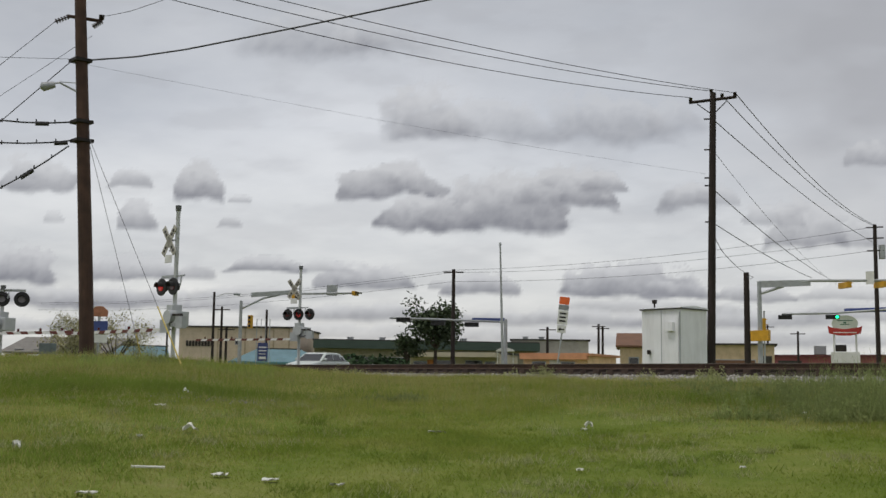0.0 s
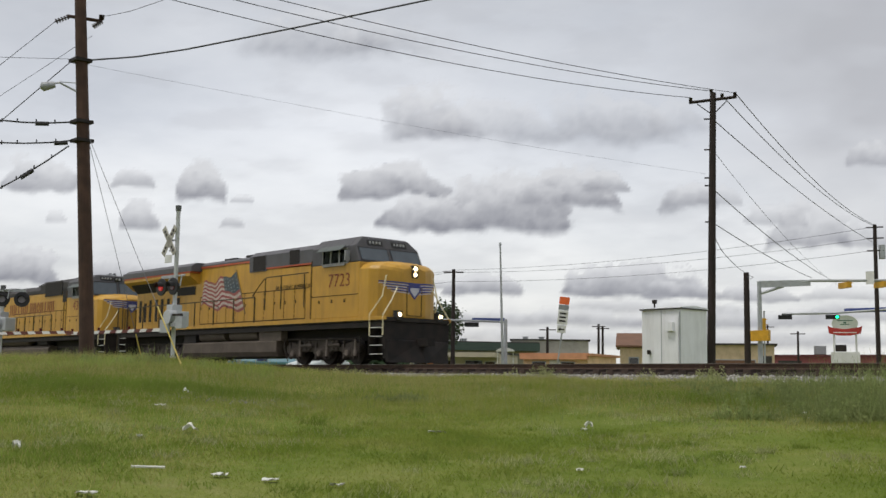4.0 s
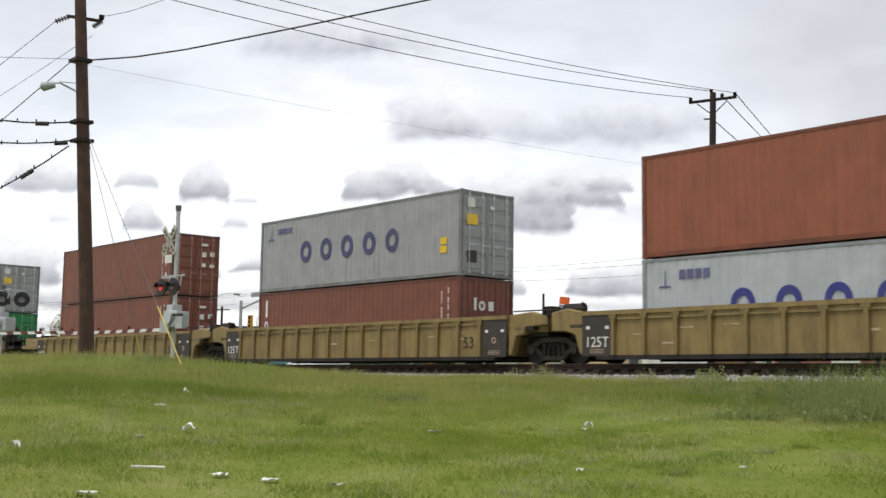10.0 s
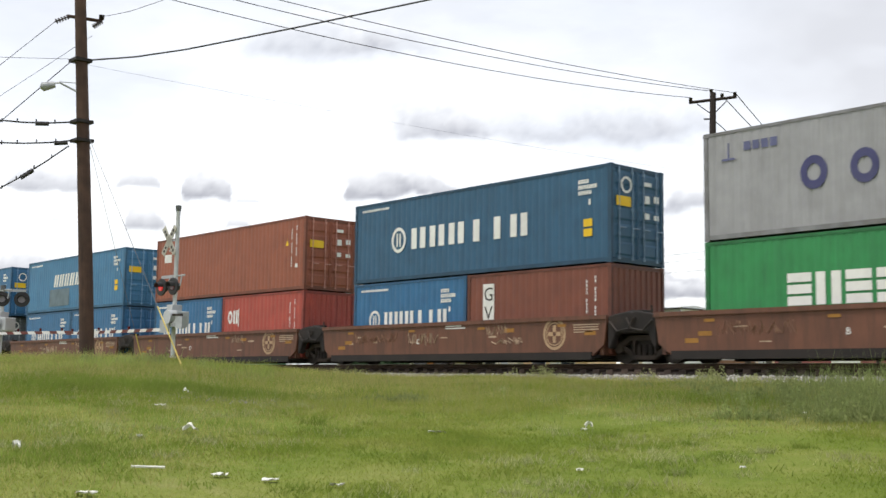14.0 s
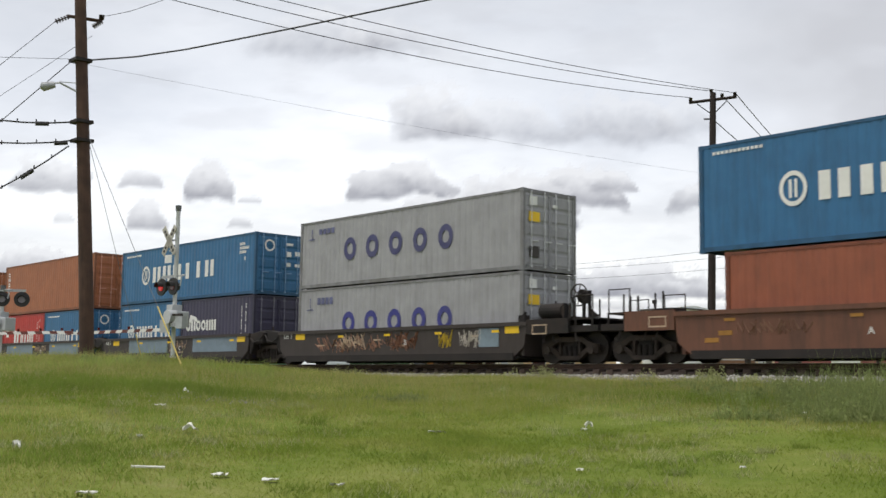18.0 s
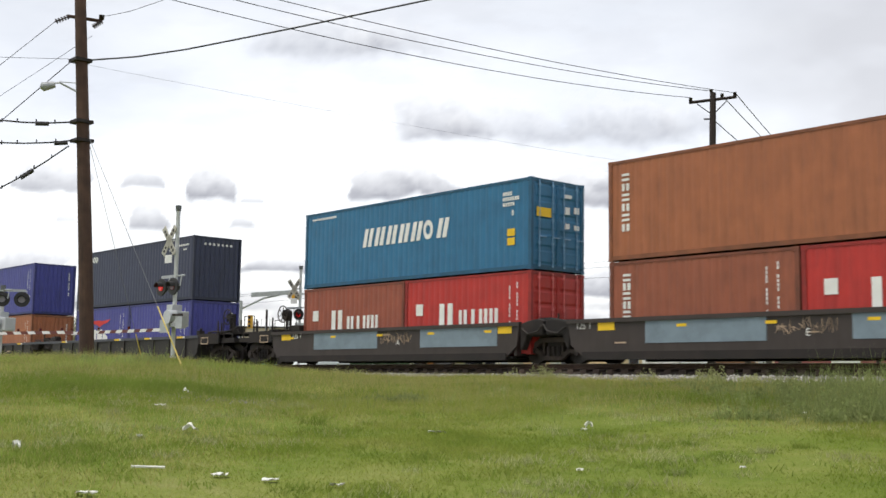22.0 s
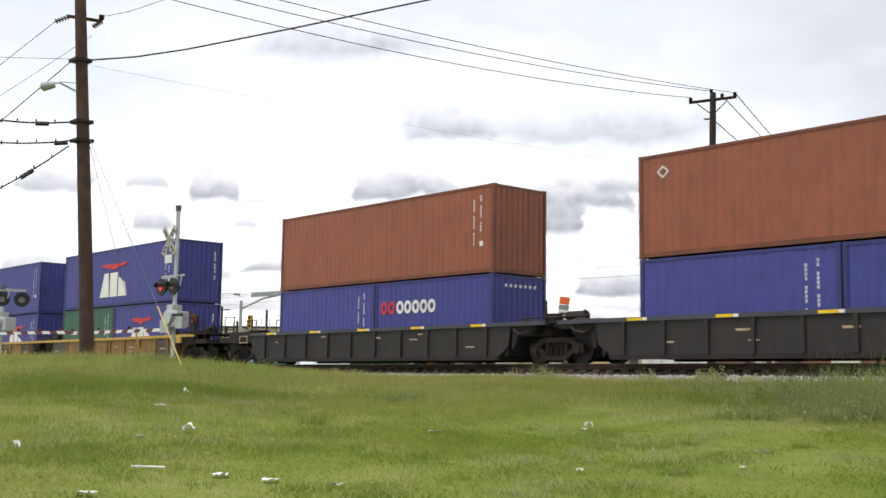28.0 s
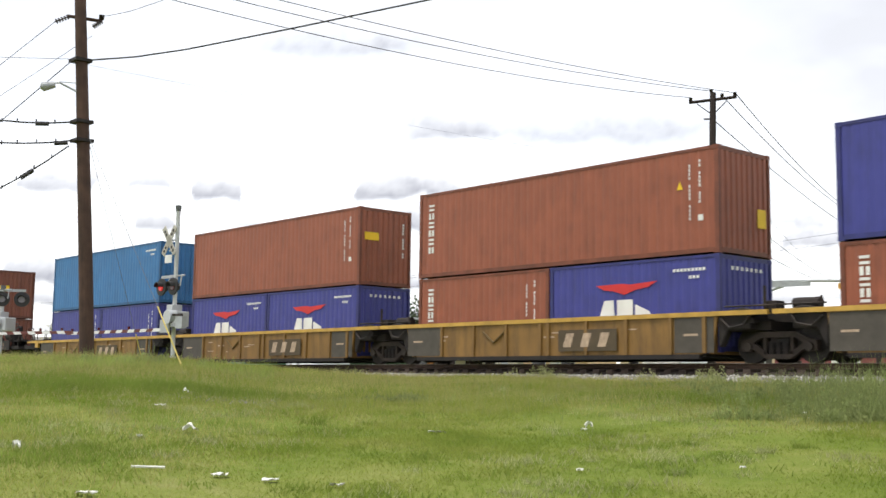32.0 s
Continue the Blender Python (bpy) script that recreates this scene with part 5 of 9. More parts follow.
def build_loads():
    D, C = "door", "corr"
    br, cd = ["column"], ["block"]
    HJ = ["emblem_row", "block", "end_emblem", "end_bars", "end_yellow", "yellow_side"]
    load(-165.93, (F40, HC, "brown", D, br + ["end_code"], "red-brown forty-foot steel container with white codes"),
         [(F40, STD, "pale", C, ["ring_row_low"], "pale grey corrugated steel container with blue rings")])
    load(-185.63, (F40, HC, "grey", D, ["ring_row", "end_plates", "yellow_side"], "grey steel container with a row of blue rings"),
         [(F40, STD, "rust", C, ["low_blocks", "column", "end_blocks"], "dark red corrugated steel container")])
    load(-205.33, (F40, HC, "rust", D, br + ["end_bars"], "dark red-brown steel container with white codes"),
         [(F40, HC, "rust", D, br + ["end_bars"], "dark red-brown steel container with white codes")])
    load(-226.76, (F40, HC, "grey", D, ["ring_row", "end_plates", "yellow_side"], "grey steel container with a row of blue rings"),
         [(F40, HC, "green", D, ["green", "top", "end_round"], "bright green steel container with white block shapes")])
    load(-242.16, (F40, HC, "hdark", D, HJ, "dark blue steel container with white ring emblem"),
         [(F20, STD, "rust", C, ["plate_letters", "column"], "brown twenty-foot steel container with a lettered plate"),
          (F20, STD, "emblem_row", D, ["emblem_row_short", "block"], "blue twenty-foot steel container with white marks")])
    load(-257.56, (F40, HC, "brown", D, br + ["end_yellow", "end_bars", "hazard"], "red-brown steel container with yellow door sticker"),
         [(F20, STD, "coral", C, ["white_block", "column"], "bright red twenty-foot steel container"),
          (F20, STD, "emblem_row", D, ["emblem_row_short", "block"], "blue twenty-foot steel container with white marks")])
    load(-273.05, (F40, HC, "slant_row", D, ["slant_row", "patch", "block", "end_bars", "end_yellow", "yellow_side"], "light teal-blue steel container with a grey patch"),
         [(F20, STD, "emblem_row", D, ["emblem_row_short", "block"], "blue twenty-foot steel container with white marks")] * 2)
    load(-288.61, (F45, HC, "emblem_row", D, HJ, "blue forty-five-foot steel container with white emblem"),
         [(F20, STD, "gunmetal", D, ["emblem_row_short", "block", "end_emblem"], "weathered gunmetal twenty-foot container with white marks"),
          (F20, STD, "brown", D, br, "red-brown twenty-foot steel container")])
    load(-308.14, (F40, STD, "grey", D, ["ring_row", "end_plates"], "grey steel container with a row of blue rings"),
         [(F40, STD, "grey", D, ["ring_row_low", "end_plates"], "grey steel container with a row of blue rings")])
    load(-323.58, (F40, STD, "emblem_row", D, ["emblem_row", "block", "end_emblem", "end_bars"], "blue steel container with white ring emblem"),
         [(F20, STD, "round_marks", D, ["round_marks", "column"], "dark purple-grey twenty-foot container with white marks"),
          (F20, STD, "emblem_row", D, ["emblem_row_short", "block"], "blue twenty-foot steel container with white marks")])
    load(-338.97, (F40, HC, "orange", D, ["upright_row", "column", "end_bars", "end_yellow_low"], "orange-brown steel container with white column marks"),
         [(F20, STD, "emblem_row", D, ["emblem_row_short", "block", "end_emblem", "end_bars"], "blue twenty-foot steel container with white marks"),
          (F20, STD, "red", D, ["big_block", "column"], "bright red twenty-foot container with white shapes")])
    load(-354.40, (F40, HC, "orange", D, ["upright_row", "column", "end_bars", "end_yellow_low", "hazard"], "orange-brown steel container with white column marks"),
         [(F20, STD, "red", D, ["big_block", "column"], "bright red twenty-foot container with white shapes"),
          (F20, STD, "brown", D, ["upright_row", "column"], "brown twenty-foot container with white column marks")])
    load(-369.68, (F40, HC, "teal", D, ["slant_row", "block", "end_bars", "end_yellow", "yellow_side"], "teal-blue steel container with white slanted shapes"),
         [(F20, STD, "red", D, ["big_block", "column"], "bright red twenty-foot container with white shapes"),
          (F20, STD, "redbrown", D, ["big_block"], "dull red-brown twenty-foot container with white shapes")])
    load(-390.61, (F40, HC, "navy", C, ["red_white_rings40", "top", "end_toprow"], "dark navy corrugated steel container"),
         [(F20, STD, "blue", C, br + ["end_code"], "blue twenty-foot corrugated container"), (F20, STD, "blue", C, ["wing_marks_short", "column"], "blue twenty-foot container with white and red shapes")])
    load(-408.72, (F40, HC, "wing_marks", C, br + ["end_code"], "royal blue corrugated steel container with white codes"),
         [(F20, STD, "orange", C, ["upright_row", "column", "end_code"], "orange-brown twenty-foot container with white marks"), (F20, STD, "blue", C, br, "blue twenty-foot corrugated container")])
    load(-426.78, (F40, HC, "slate", C, ["ghost", "top"], "weathered slate-grey container with painted-out marks"),
         [(F20, STD, "orange", C, ["top", "end_toprow"], "orange-brown twenty-foot corrugated container"), (F20, STD, "wing_marks", C, ["wing_marks_short", "column"], "blue twenty-foot container with white and red shapes")])
    load(-445.40, (F40, HC, "brown", C, ["square", "column", "hazard", "end_code"], "red-brown corrugated steel container with yellow sticker"),
         [(F20, STD, "wing_marks", C, ["wing_marks_short", "column"], "blue twenty-foot container with white and red shapes"), (F20, STD, "blue", C, br, "blue twenty-foot corrugated container")])
    load(-463.45, (F40, HC, "brown", C, br, "red-brown corrugated steel container with white codes"),
         [(F20, STD, "wing_marks", C, ["red_white_rings", "end_toprow"], "blue twenty-foot container with white rings"), (F20, STD, "blue", C, br, "blue twenty-foot corrugated container")])
    load(-484.37, (F40, HC, "wing_marks", C, ["wing_marks", "column", "end_code"], "royal blue container with white shapes and red wing"),
         [(F20, STD, "wing_marks", C, ["wing_marks_short", "column", "end_code"], "blue twenty-foot container with white and red shapes"), (F20, STD, "dgreen", C, ["small_blocks", "column"], "dark green twenty-foot container with small white shapes")])
    load(-499.93, (F40, HC, "wing_marks", C, br + ["end_code"], "royal blue corrugated steel container with white codes"),
         [(F20, STD, "wing_marks", C, ["wing_marks_short", "column"], "blue twenty-foot container with white and red shapes"), (F20, STD, "brown", C, ["upright_row", "column"], "brown twenty-foot container with white column marks")])
    load(-515.49, (F40, HC, "brown", C, ["upright_row", "column", "end_yellow_low", "hazard"], "red-brown corrugated container with white column marks"),
         [(F20, STD, "wing_marks", C, ["wing_marks_short", "top", "end_toprow"], "blue twenty-foot container with white and red shapes"), (F20, STD, "brown", C, ["upright_row", "column"], "brown twenty-foot container with white column marks")])
    load(-531.06, (F40, HC, "brown", C, br + ["end_code", "end_yellow"], "red-brown corrugated steel container with yellow sticker"),
         [(F20, STD, "wing_marks", C, ["wing_marks_short", "top", "end_toprow"], "blue twenty-foot container with white and red shapes"), (F20, STD, "wing_marks", C, ["wing_marks_short", "top"], "blue twenty-foot container with white and red shapes")])
    load(-546.40, (F40, HC, "sky", C, ["top"], "bright blue corrugated steel container"),
         [(F20, STD, "wing_marks", C, ["column"], "blue twenty-foot corrugated container"), (F20, STD, "wing_marks", C, ["column"], "blue twenty-foot corrugated container")])
    load(-567.40, (F40, HC, "rust", C, ["column", "end_yellow"], "dark red-brown corrugated steel container"),
         [(F40, STD, "rust", C, ["column"], "dark red-brown corrugated steel container")])


build_wells()
build_loads()

# ---------- locomotives: origin at the coupler of the leading end, the body towards -x ----------


def flag_decal(parent, xl, xr, zb, y, faded=False):
    """A waving striped flag painted on the hood, its staff slanting at the leading edge."""
    tint = ("#774641", "#8d8478", "#3c4850") if faded else ("#8d4a4a", "#b3a69c", "#3f4b55")
    def at(u, e):
        x = (xl + .22 * e) * (1 - u) + (xr - .72 * e) * u
        z = (zb + .35 + 1.0 * e) * (1 - u) + (zb + .05 + 1.62 * e) * u
        return x, z + (.13 * math.sin(u * 13 + .6 * e) + .05 * math.sin(u * 27 + e)) * (1 - .5 * u)
    n, bands = 26, 13
    for band in (0, 1):
        mt = mat("flag_faded%d" % band if faded else "flag_tone%d" % band, tint[band], .65, 0, .15, 4, "#7b6238", .45)
        for st in range(band, bands, 2):
            secs = []
            for k in range(n + 1):
                if st >= 7 and k / n > .62:
                    break
                (ax, az), (bx, bz) = at(k / n, st / bands), at(k / n, (st + 1) / bands)
                secs.append([(ax, y, az), (bx, y, bz), (bx, y + .004, bz), (ax, y + .004, az)])
            part("flag_stripe", loft(secs), mt, parent)
    secs = []
    for k in range(9):
        (ax, az), (bx, bz) = at(.60 + .05 * k, 7 / bands), at(.60 + .05 * k, 1)
        secs.append([(ax, y - .002, az), (bx, y - .002, bz), (bx, y + .004, bz), (ax, y + .004, az)])
    canton = part("flag_canton", loft(secs), mat("flag_canton_f" if faded else "flag_canton", tint[2], .65, 0, .2, 6, "#7b6238", .3), parent, "dull blue-green field of the flag")
    stars = Geo()
    for i in range(5):
        for j in range(4):
            x, z = at(.65 + i * .075, .60 + j * .105)
            stars.box(x - .03, x + .03, y - .006, y - .002, z - .03, z + .03)
    part("stars", stars, mat("flag_star", "#7d8888", .65), canton)
    stf = [at(1.0, e) for e in (-.12, 1.04)]
    part("flag_staff", Geo().tube((stf[0][0], y, stf[0][1]), (stf[1][0], y, stf[1][1]), .025, None, 6), mat("staff_brown", "#7c6a4a", .7), parent)


def along(path, p):
    """A point at the length p on a plan line, with its outward normal."""
    for (ax, ay), (bx, by) in zip(path, path[1:]):
        ln = math.hypot(bx - ax, by - ay)
        if p <= ln or (bx, by) == path[-1]:
            f = p / ln
            return ax + (bx - ax) * f, ay + (by - ay) * f, -(by - ay) / ln, (bx - ax) / ln
        p -= ln


def wing_emblem(c, stations, z):
    """A winged shield in blue that wraps round the nose."""
    blue, pale = mat("emblem_blue", "#353a80", .55, 0, .15, 4, "#6d6650", .3), mat("emblem_pale", "#c6c6d2", .55, 0, .1, 4, "#8a8064", .3)
    xn = stations[-1][0]
    for sg in (-1, 1):
        line = [(xn, 0)] + [(x, sg * w) for x, w in reversed(stations)]
        for k in range(4):
            for mt, dz, th in ((blue, 0, .062), (pale, -.048, .034)):
                zz = z + .20 - k * .098 + dz
                secs = []
                for j in range(9):
                    p = .24 + (1.42 - .15 * k - .24) * j / 8
                    x, y, nx, ny = along(line, p)
                    nx, ny = (nx, ny) if nx > 0 else (-nx, -ny)
                    up = .07 * (j / 8)
                    hi = th * (1 - .35 * j / 8)
                    secs.append([(x + nx * d, y + ny * d, zz + up + h) for d, h in ((0, 0), (0, hi), (.012, hi), (.012, 0))])
                part("emblem_feather", loft(secs), mt, c)
    part("emblem_shield", Geo().prism([(-.27, z + .26), (.27, z + .26), (.29, z - .02), (0, z - .34), (-.29, z - .02)], xn + .004, xn + .020, "x"), blue, c, "blue shield")
    part("emblem_field", Geo().prism([(-.20, z + .08), (.20, z + .08), (.20, z - .02), (0, z - .25), (-.20, z - .02)], xn + .016, xn + .026, "x"), pale, c)


def loft(sections):
    """A closed body through equal sections, each a list of points."""
    g, n = Geo(), len(sections[0])
    for sec in sections:
        g.v += sec
    for k in range(len(sections) - 1):
        a, b = k * n, (k + 1) * n
        g.f += [(a + j, a + (j + 1) % n, b + (j + 1) % n, b + j) for j in range(n)]
    e = (len(sections) - 1) * n
    g.f += [tuple(range(n - 1, -1, -1)), tuple(range(e, e + n))]
    return g


def three_axle_truck(parent, xc, s):
    t = part("truck", Geo().box(xc - 2.3, xc + 2.3, -.66, .66, .30, 1.0), under, parent)
    for y in (-1.22, 1.04):
        g = Geo().prism([(xc - 2.35, .55), (xc - 2.35, .80), (xc - 2.0, .95), (xc - 1.2, .80), (xc - .8, 1.0), (xc + .8, 1.0), (xc + 1.2, .80), (xc + 2.0, .95), (xc + 2.35, .80),
                         (xc + 2.35, .55), (xc + 1.5, .42), (xc + 1.2, .58), (xc + .6, .58), (xc + .4, .40), (xc - .4, .40), (xc - .6, .58), (xc - 1.2, .58), (xc - 1.5, .42)], y, y + .18)
        part("side_frame", g, mat("truck_grime", "#38312c", .85, 0, .35, 3, "#5a5047", .45), t, bevel=.02)
        yy = y - .06 if y < 0 else y + .12
        grime = mat("truck_grime", "#38312c", .85, 0, .35, 3, "#5a5047", .45)
        for dx in (-1.75, 0, 1.75):
            part("axle_box", Geo().tube((xc + dx, yy - .06, .52), (xc + dx, yy + .12, .52), .16, None, 12).box(xc + dx - .24, xc + dx + .24, yy, yy + .12, .38, .72), grime, t)
        for dx in (-.88, .88):
            for k in (-.12, .12):
                part("spring", Geo().tube((xc + dx + k, yy + .05, .62), (xc + dx + k, yy + .05, .98), .08, None, 8), grime, t)
            part("brake_cylinder", Geo().tube((xc + dx - .35, yy + .02, .80), (xc + dx + .35, yy + .02, .80), .07, None, 8), grime, t)
        cap = mat("cap_grime", "#6a6058", .7, .1, .3, 5, "#3a332d", .5)
        for dx in (-1.75, 0, 1.75):
            part("journal_cap", Geo().tube((xc + dx, yy - (.10 if y < 0 else -.16), .52), (xc + dx, yy - (.06 if y < 0 else -.12), .52), .11, .10, 12), cap, t)
            for q in (-.30, .30):
                part("pedestal", Geo().box(xc + dx + q - .04, xc + dx + q + .04, yy, yy + .12, .30, .95), grime, t)
            part("shock_absorber", Geo().tube((xc + dx + .42, yy, .48), (xc + dx + .36, yy + .05, 1.02), .045, None, 8).tube((xc + dx + .42, yy, .40), (xc + dx + .40, yy + .02, .62), .065, None, 8), cap, t)
        for dx in (-2.45, 2.45):
            part("sand_pipe", Geo().path([(xc + dx, yy, 1.1), (xc + dx * .98, yy, .7), (xc + dx * .93, yy + .08, .22)], .025), grime, t)
        for dx in (-1.35, -.42, .42, 1.35):
            part("brake_shoe", Geo().box(xc + dx - .07, xc + dx + .07, yy + .10, yy + .20, .30, .66).tube((xc + dx, yy + .12, .60), (xc + dx, yy + .12, .95), .03, None, 6), grime, t)
        part("brake_pipe", Geo().tube((xc - 2.2, yy + .02, 1.06), (xc + 2.2, yy + .02, 1.02), .025, None, 6), grime, t)
    for dx in (-1.75, 0, 1.75):
        w = part("wheelset", LOCO_WHEEL, None, t)
        w.location = (xc + dx, 0, .62)
        WHEELS.append((w, .52, s + xc + dx))


def steps(parent, x, y, face, pale=True):
    """A corner stair: side plates and treads."""
    st = part("steps", Geo().box(x - .42, x - .39, min(y, y + .5 * face), max(y, y + .5 * face), .42, 1.62)
              .box(x + .39, x + .42, min(y, y + .5 * face), max(y, y + .5 * face), .42, 1.62).box(x - .4, x + .4, y + .44 * face - .015, y + .44 * face + .015, .42, 1.6), under, parent)
    for k in range(4):
        z = .44 + k * .31
        part("tread", Geo().box(x - .37, x + .37, min(y + .02 * face, y + .30 * face), max(y + .02 * face, y + .30 * face), z, z + .022), white_paint if pale else under, st)


def handrail(parent, xs, y, z0, z1, mt, name="handrail"):
    g = Geo()
    for x in xs:
        g.tube((x, y, z0), (x, y, z1), .030, None, 6)
    g.tube((xs[0], y, z1), (xs[-1], y, z1), .024, None, 6)
    part(name, g, mt, parent)


def bevel_roof(w, z0, z1, c):
    return [(-w, z0), (w, z0), (w, z1 - c), (w - c * 1.4, z1), (-w + c * 1.4, z1), (-w, z1 - c)]


def cab_windows(c, x_front, x_rear, zlo, zhi, w):
    """Three-pane side windows under a sloping visor; one sees through the cab."""
    clear = mat("cab_glass", "#b9c2c4", .02, 0, .02, 2)
    clear.node_tree.nodes["Principled BSDF"].inputs["Transmission Weight"].default_value = 1.0
    clear.node_tree.nodes["Principled BSDF"].inputs["IOR"].default_value = 1.06
    dark, visor = mat("window_seal", "#8b8a86", .5, .1, .15, 4), mat("visor_grey", "#4f5652", .6, 0, .15, 3, "#2e2b28", .5)
    n = 3
    for sg in (-1, 1):
        y = sg * (w + .004)
        lo, hi = min(y, y - sg * .05), max(y, y - sg * .05)
        g = Geo().outline(x_rear, x_front, zlo - .05, zhi + .05, .05, lo, hi)
        for k in (1, 2):
            m = x_rear + (x_front - x_rear) * k / n
            g.box(m - .035, m + .035, lo + .002, hi - .002, zlo, zhi)
        fr = part("window_frame", g, dark, c)
        for k in range(n):
            a = x_rear + (x_front - x_rear) * k / n + .045
            b = x_rear + (x_front - x_rear) * (k + 1) / n - .045
            pane = part("pane", Geo().box(a, b, (lo + hi) / 2 - .004, (lo + hi) / 2 + .004, zlo, zhi), clear, fr)
            pane.visible_shadow = False
        part("visor", Geo().hull8([(x_rear - .05, y, zhi + .14), (x_rear - .05, y, zhi + .16), (x_rear - .05, y + sg * .26, zhi - .06), (x_rear - .05, y + sg * .26, zhi - .04),
                                   (x_front - .1, y, zhi + .14), (x_front - .1, y, zhi + .16), (x_front - .1, y + sg * .26, zhi - .06), (x_front - .1, y + sg * .26, zhi - .04)]), visor, c, "grey window visor")
        part("arm_rest", Geo().box(x_rear + .1, x_front - .1, min(y, y + sg * .06), max(y, y + sg * .06), zlo - .12, zlo - .06), dark, c)


def locomotive(s, kind, number, yellow, flagged, words, label, lit):
    c = root("locomotive", pose(s, TY, -SINK), label, "locomotive", "locomotives at the head of the train")
    ge = kind == "ge"
    hw = 1.0 if ge else .93
    fx, bx, sx, rx = (-.70, -21.5, -1.25, -21.05) if ge else (-1.0, -21.2, -1.5, -20.75)   # frame ends and stairs
    # running gear and frame
    part("frame", Geo().box(bx + .1, fx - .1, -.85, .85, .95, 1.56).box(bx + .2, fx - .2, -1.48, 1.48, 1.40, 1.58), under, c)
    part("walkway_edge", Geo().box(bx, fx, -1.53, -1.47, 1.65, 1.78).box(bx, fx, 1.47, 1.53, 1.65, 1.78), yellow, c, "yellow walkway edge")
    part("walkway", Geo().box(bx, fx, -1.47, 1.47, 1.60, 1.74), steel_dark, c)
    three_axle_truck(c, -4.9, s)
    three_axle_truck(c, -17.4, s)
    tank = [(-1.38, .62), (-1.22, .40), (1.22, .40), (1.38, .62), (1.40, 1.0), (1.25, 1.17), (-1.25, 1.17), (-1.40, 1.0)] if not ge else \
        [(-1.42, .60), (-1.30, .40), (1.30, .40), (1.42, .60), (1.42, 1.02), (1.2, 1.08), (-1.2, 1.08), (-1.42, 1.02)]
    part("fuel_tank", Geo().prism(tank, -15.2, -7.7, "x") if ge else Geo().prism(tank, -15.45, -8.35, "x"), mat("tank_grime", "#564c43", .75, 0, .2, 1.5, "#382f29", .5), c, "dusty grey-brown fuel tank", bevel=.03)
    if not ge:
        part("air_reservoir", Geo().tube((-15.4, -1.14, 1.40), (-11.3, -1.14, 1.40), .19, None, 14), mat("tank_grime", "#6b6259"), c)
        part("equipment_box", Geo().box(-9.8, -8.5, -1.38, -1.0, 1.20, 1.56), under, c, bevel=.02)
    if ge:
        part("equipment_box", Geo().box(-15.15, -14.1, -1.40, -1.1, 1.02, 1.50), under, c, bevel=.02)
        part("equipment_box", Geo().box(-9.0, -7.4, -1.40, -1.1, 1.02, 1.52), mat("tank_grime", "#6b6259"), c, bevel=.02)
        for a, b in ((-13.9, -11.8), (-11.4, -9.25)):
            part("air_reservoir", Geo().tube((a, -1.12, 1.32), (b, -1.12, 1.32), .24, None, 16), mat("tank_grime", "#6b6259"), c, smooth=False)
    for x in (fx + .35, bx - .35):
        sg = 1 if x > -5 else -1
        part("coupler", Geo().box(*sorted((x - sg * .3, x + sg * .35)), -.17, .17, .74, 1.02), under, c)
    # pilot and plough
    plow = Geo().prism([(-1.45, .30), (1.45, .30), (1.5, 1.0), (1.5, 1.58), (-1.5, 1.58), (-1.5, 1.0)], fx - .2, fx - .07, "x")
    plow.hull8([(fx - .07, -1.45, .18), (fx - .07, -1.45, .95), (fx - .07, 0, .18), (fx - .07, 0, .95), (fx + .05, -1.4, .16), (fx - .03, -1.4, .92), (fx + .43, 0, .16), (fx + .15, 0, .92)])
    plow.hull8([(fx - .07, 0, .18), (fx - .07, 0, .95), (fx - .07, 1.45, .18), (fx - .07, 1.45, .95), (fx + .43, 0, .16), (fx + .15, 0, .92), (fx + .05, 1.4, .16), (fx - .03, 1.4, .92)])
    part("plough", plow, under, c)
    part("rear_pilot", Geo().box(bx + .05, bx + .17, -1.5, 1.5, .35, 1.58), under, c)
    for sg in (-1, 1):
        steps(c, sx, sg * 1.50, -sg)
        steps(c, rx, sg * 1.50, -sg)
    # hood
    z_mid = 4.34 if ge else 4.10
    rear = -20.65 if ge else -20.95
    if ge:
        part("hood", Geo().prism([(rear, 1.76), (-5.0, 1.76), (-5.0, 3.92), (-9.2, 3.98), (-9.2, z_mid), (rear, z_mid)], -hw, hw), yellow, c, bevel=.03)
        part("upper_hood", Geo().prism(bevel_roof(hw + .02, 4.42, 4.60, .12), -14.6, -10.5, "x"), up_grey, c)
        part("upper_hood", Geo().prism(bevel_roof(hw + .02, 4.04, 4.76, .2), -9.2, -5.0, "x"), up_grey, c)
        part("intake_housing", Geo().prism(bevel_roof(hw + .03, 3.92, 4.76, .2), -10.5, -9.2, "x"), up_grey, c)
        part("stripe", Geo().box(-14.6, -10.5, -hw - .025, hw + .025, z_mid, 4.42), up_red, c, "red-orange stripe")
        part("stripe", Geo().box(-9.2, -5.2, -hw - .025, hw + .025, 3.98, 4.04), up_red, c, "red-orange stripe")
        part("radiator_wing", Geo().prism([(-1.0, 3.66), (1.0, 3.66), (1.50, 4.02), (1.50, 4.14), (-1.50, 4.14), (-1.50, 4.02)], -21.05, -14.65, "x"), yellow, c)
        part("stripe", Geo().box(-21.08, -14.62, -1.515, 1.515, 4.14, 4.215), up_red, c, "red-orange stripe")
        part("radiator_roof", Geo().prism([(-1.53, 4.215), (1.53, 4.215), (1.53, 4.44), (1.25, 4.60), (-1.25, 4.60), (-1.53, 4.44)], -21.1, -14.5, "x")
             .box(-21.16, -21.06, -1.53, 1.53, 4.02, 4.46), up_grey, c)
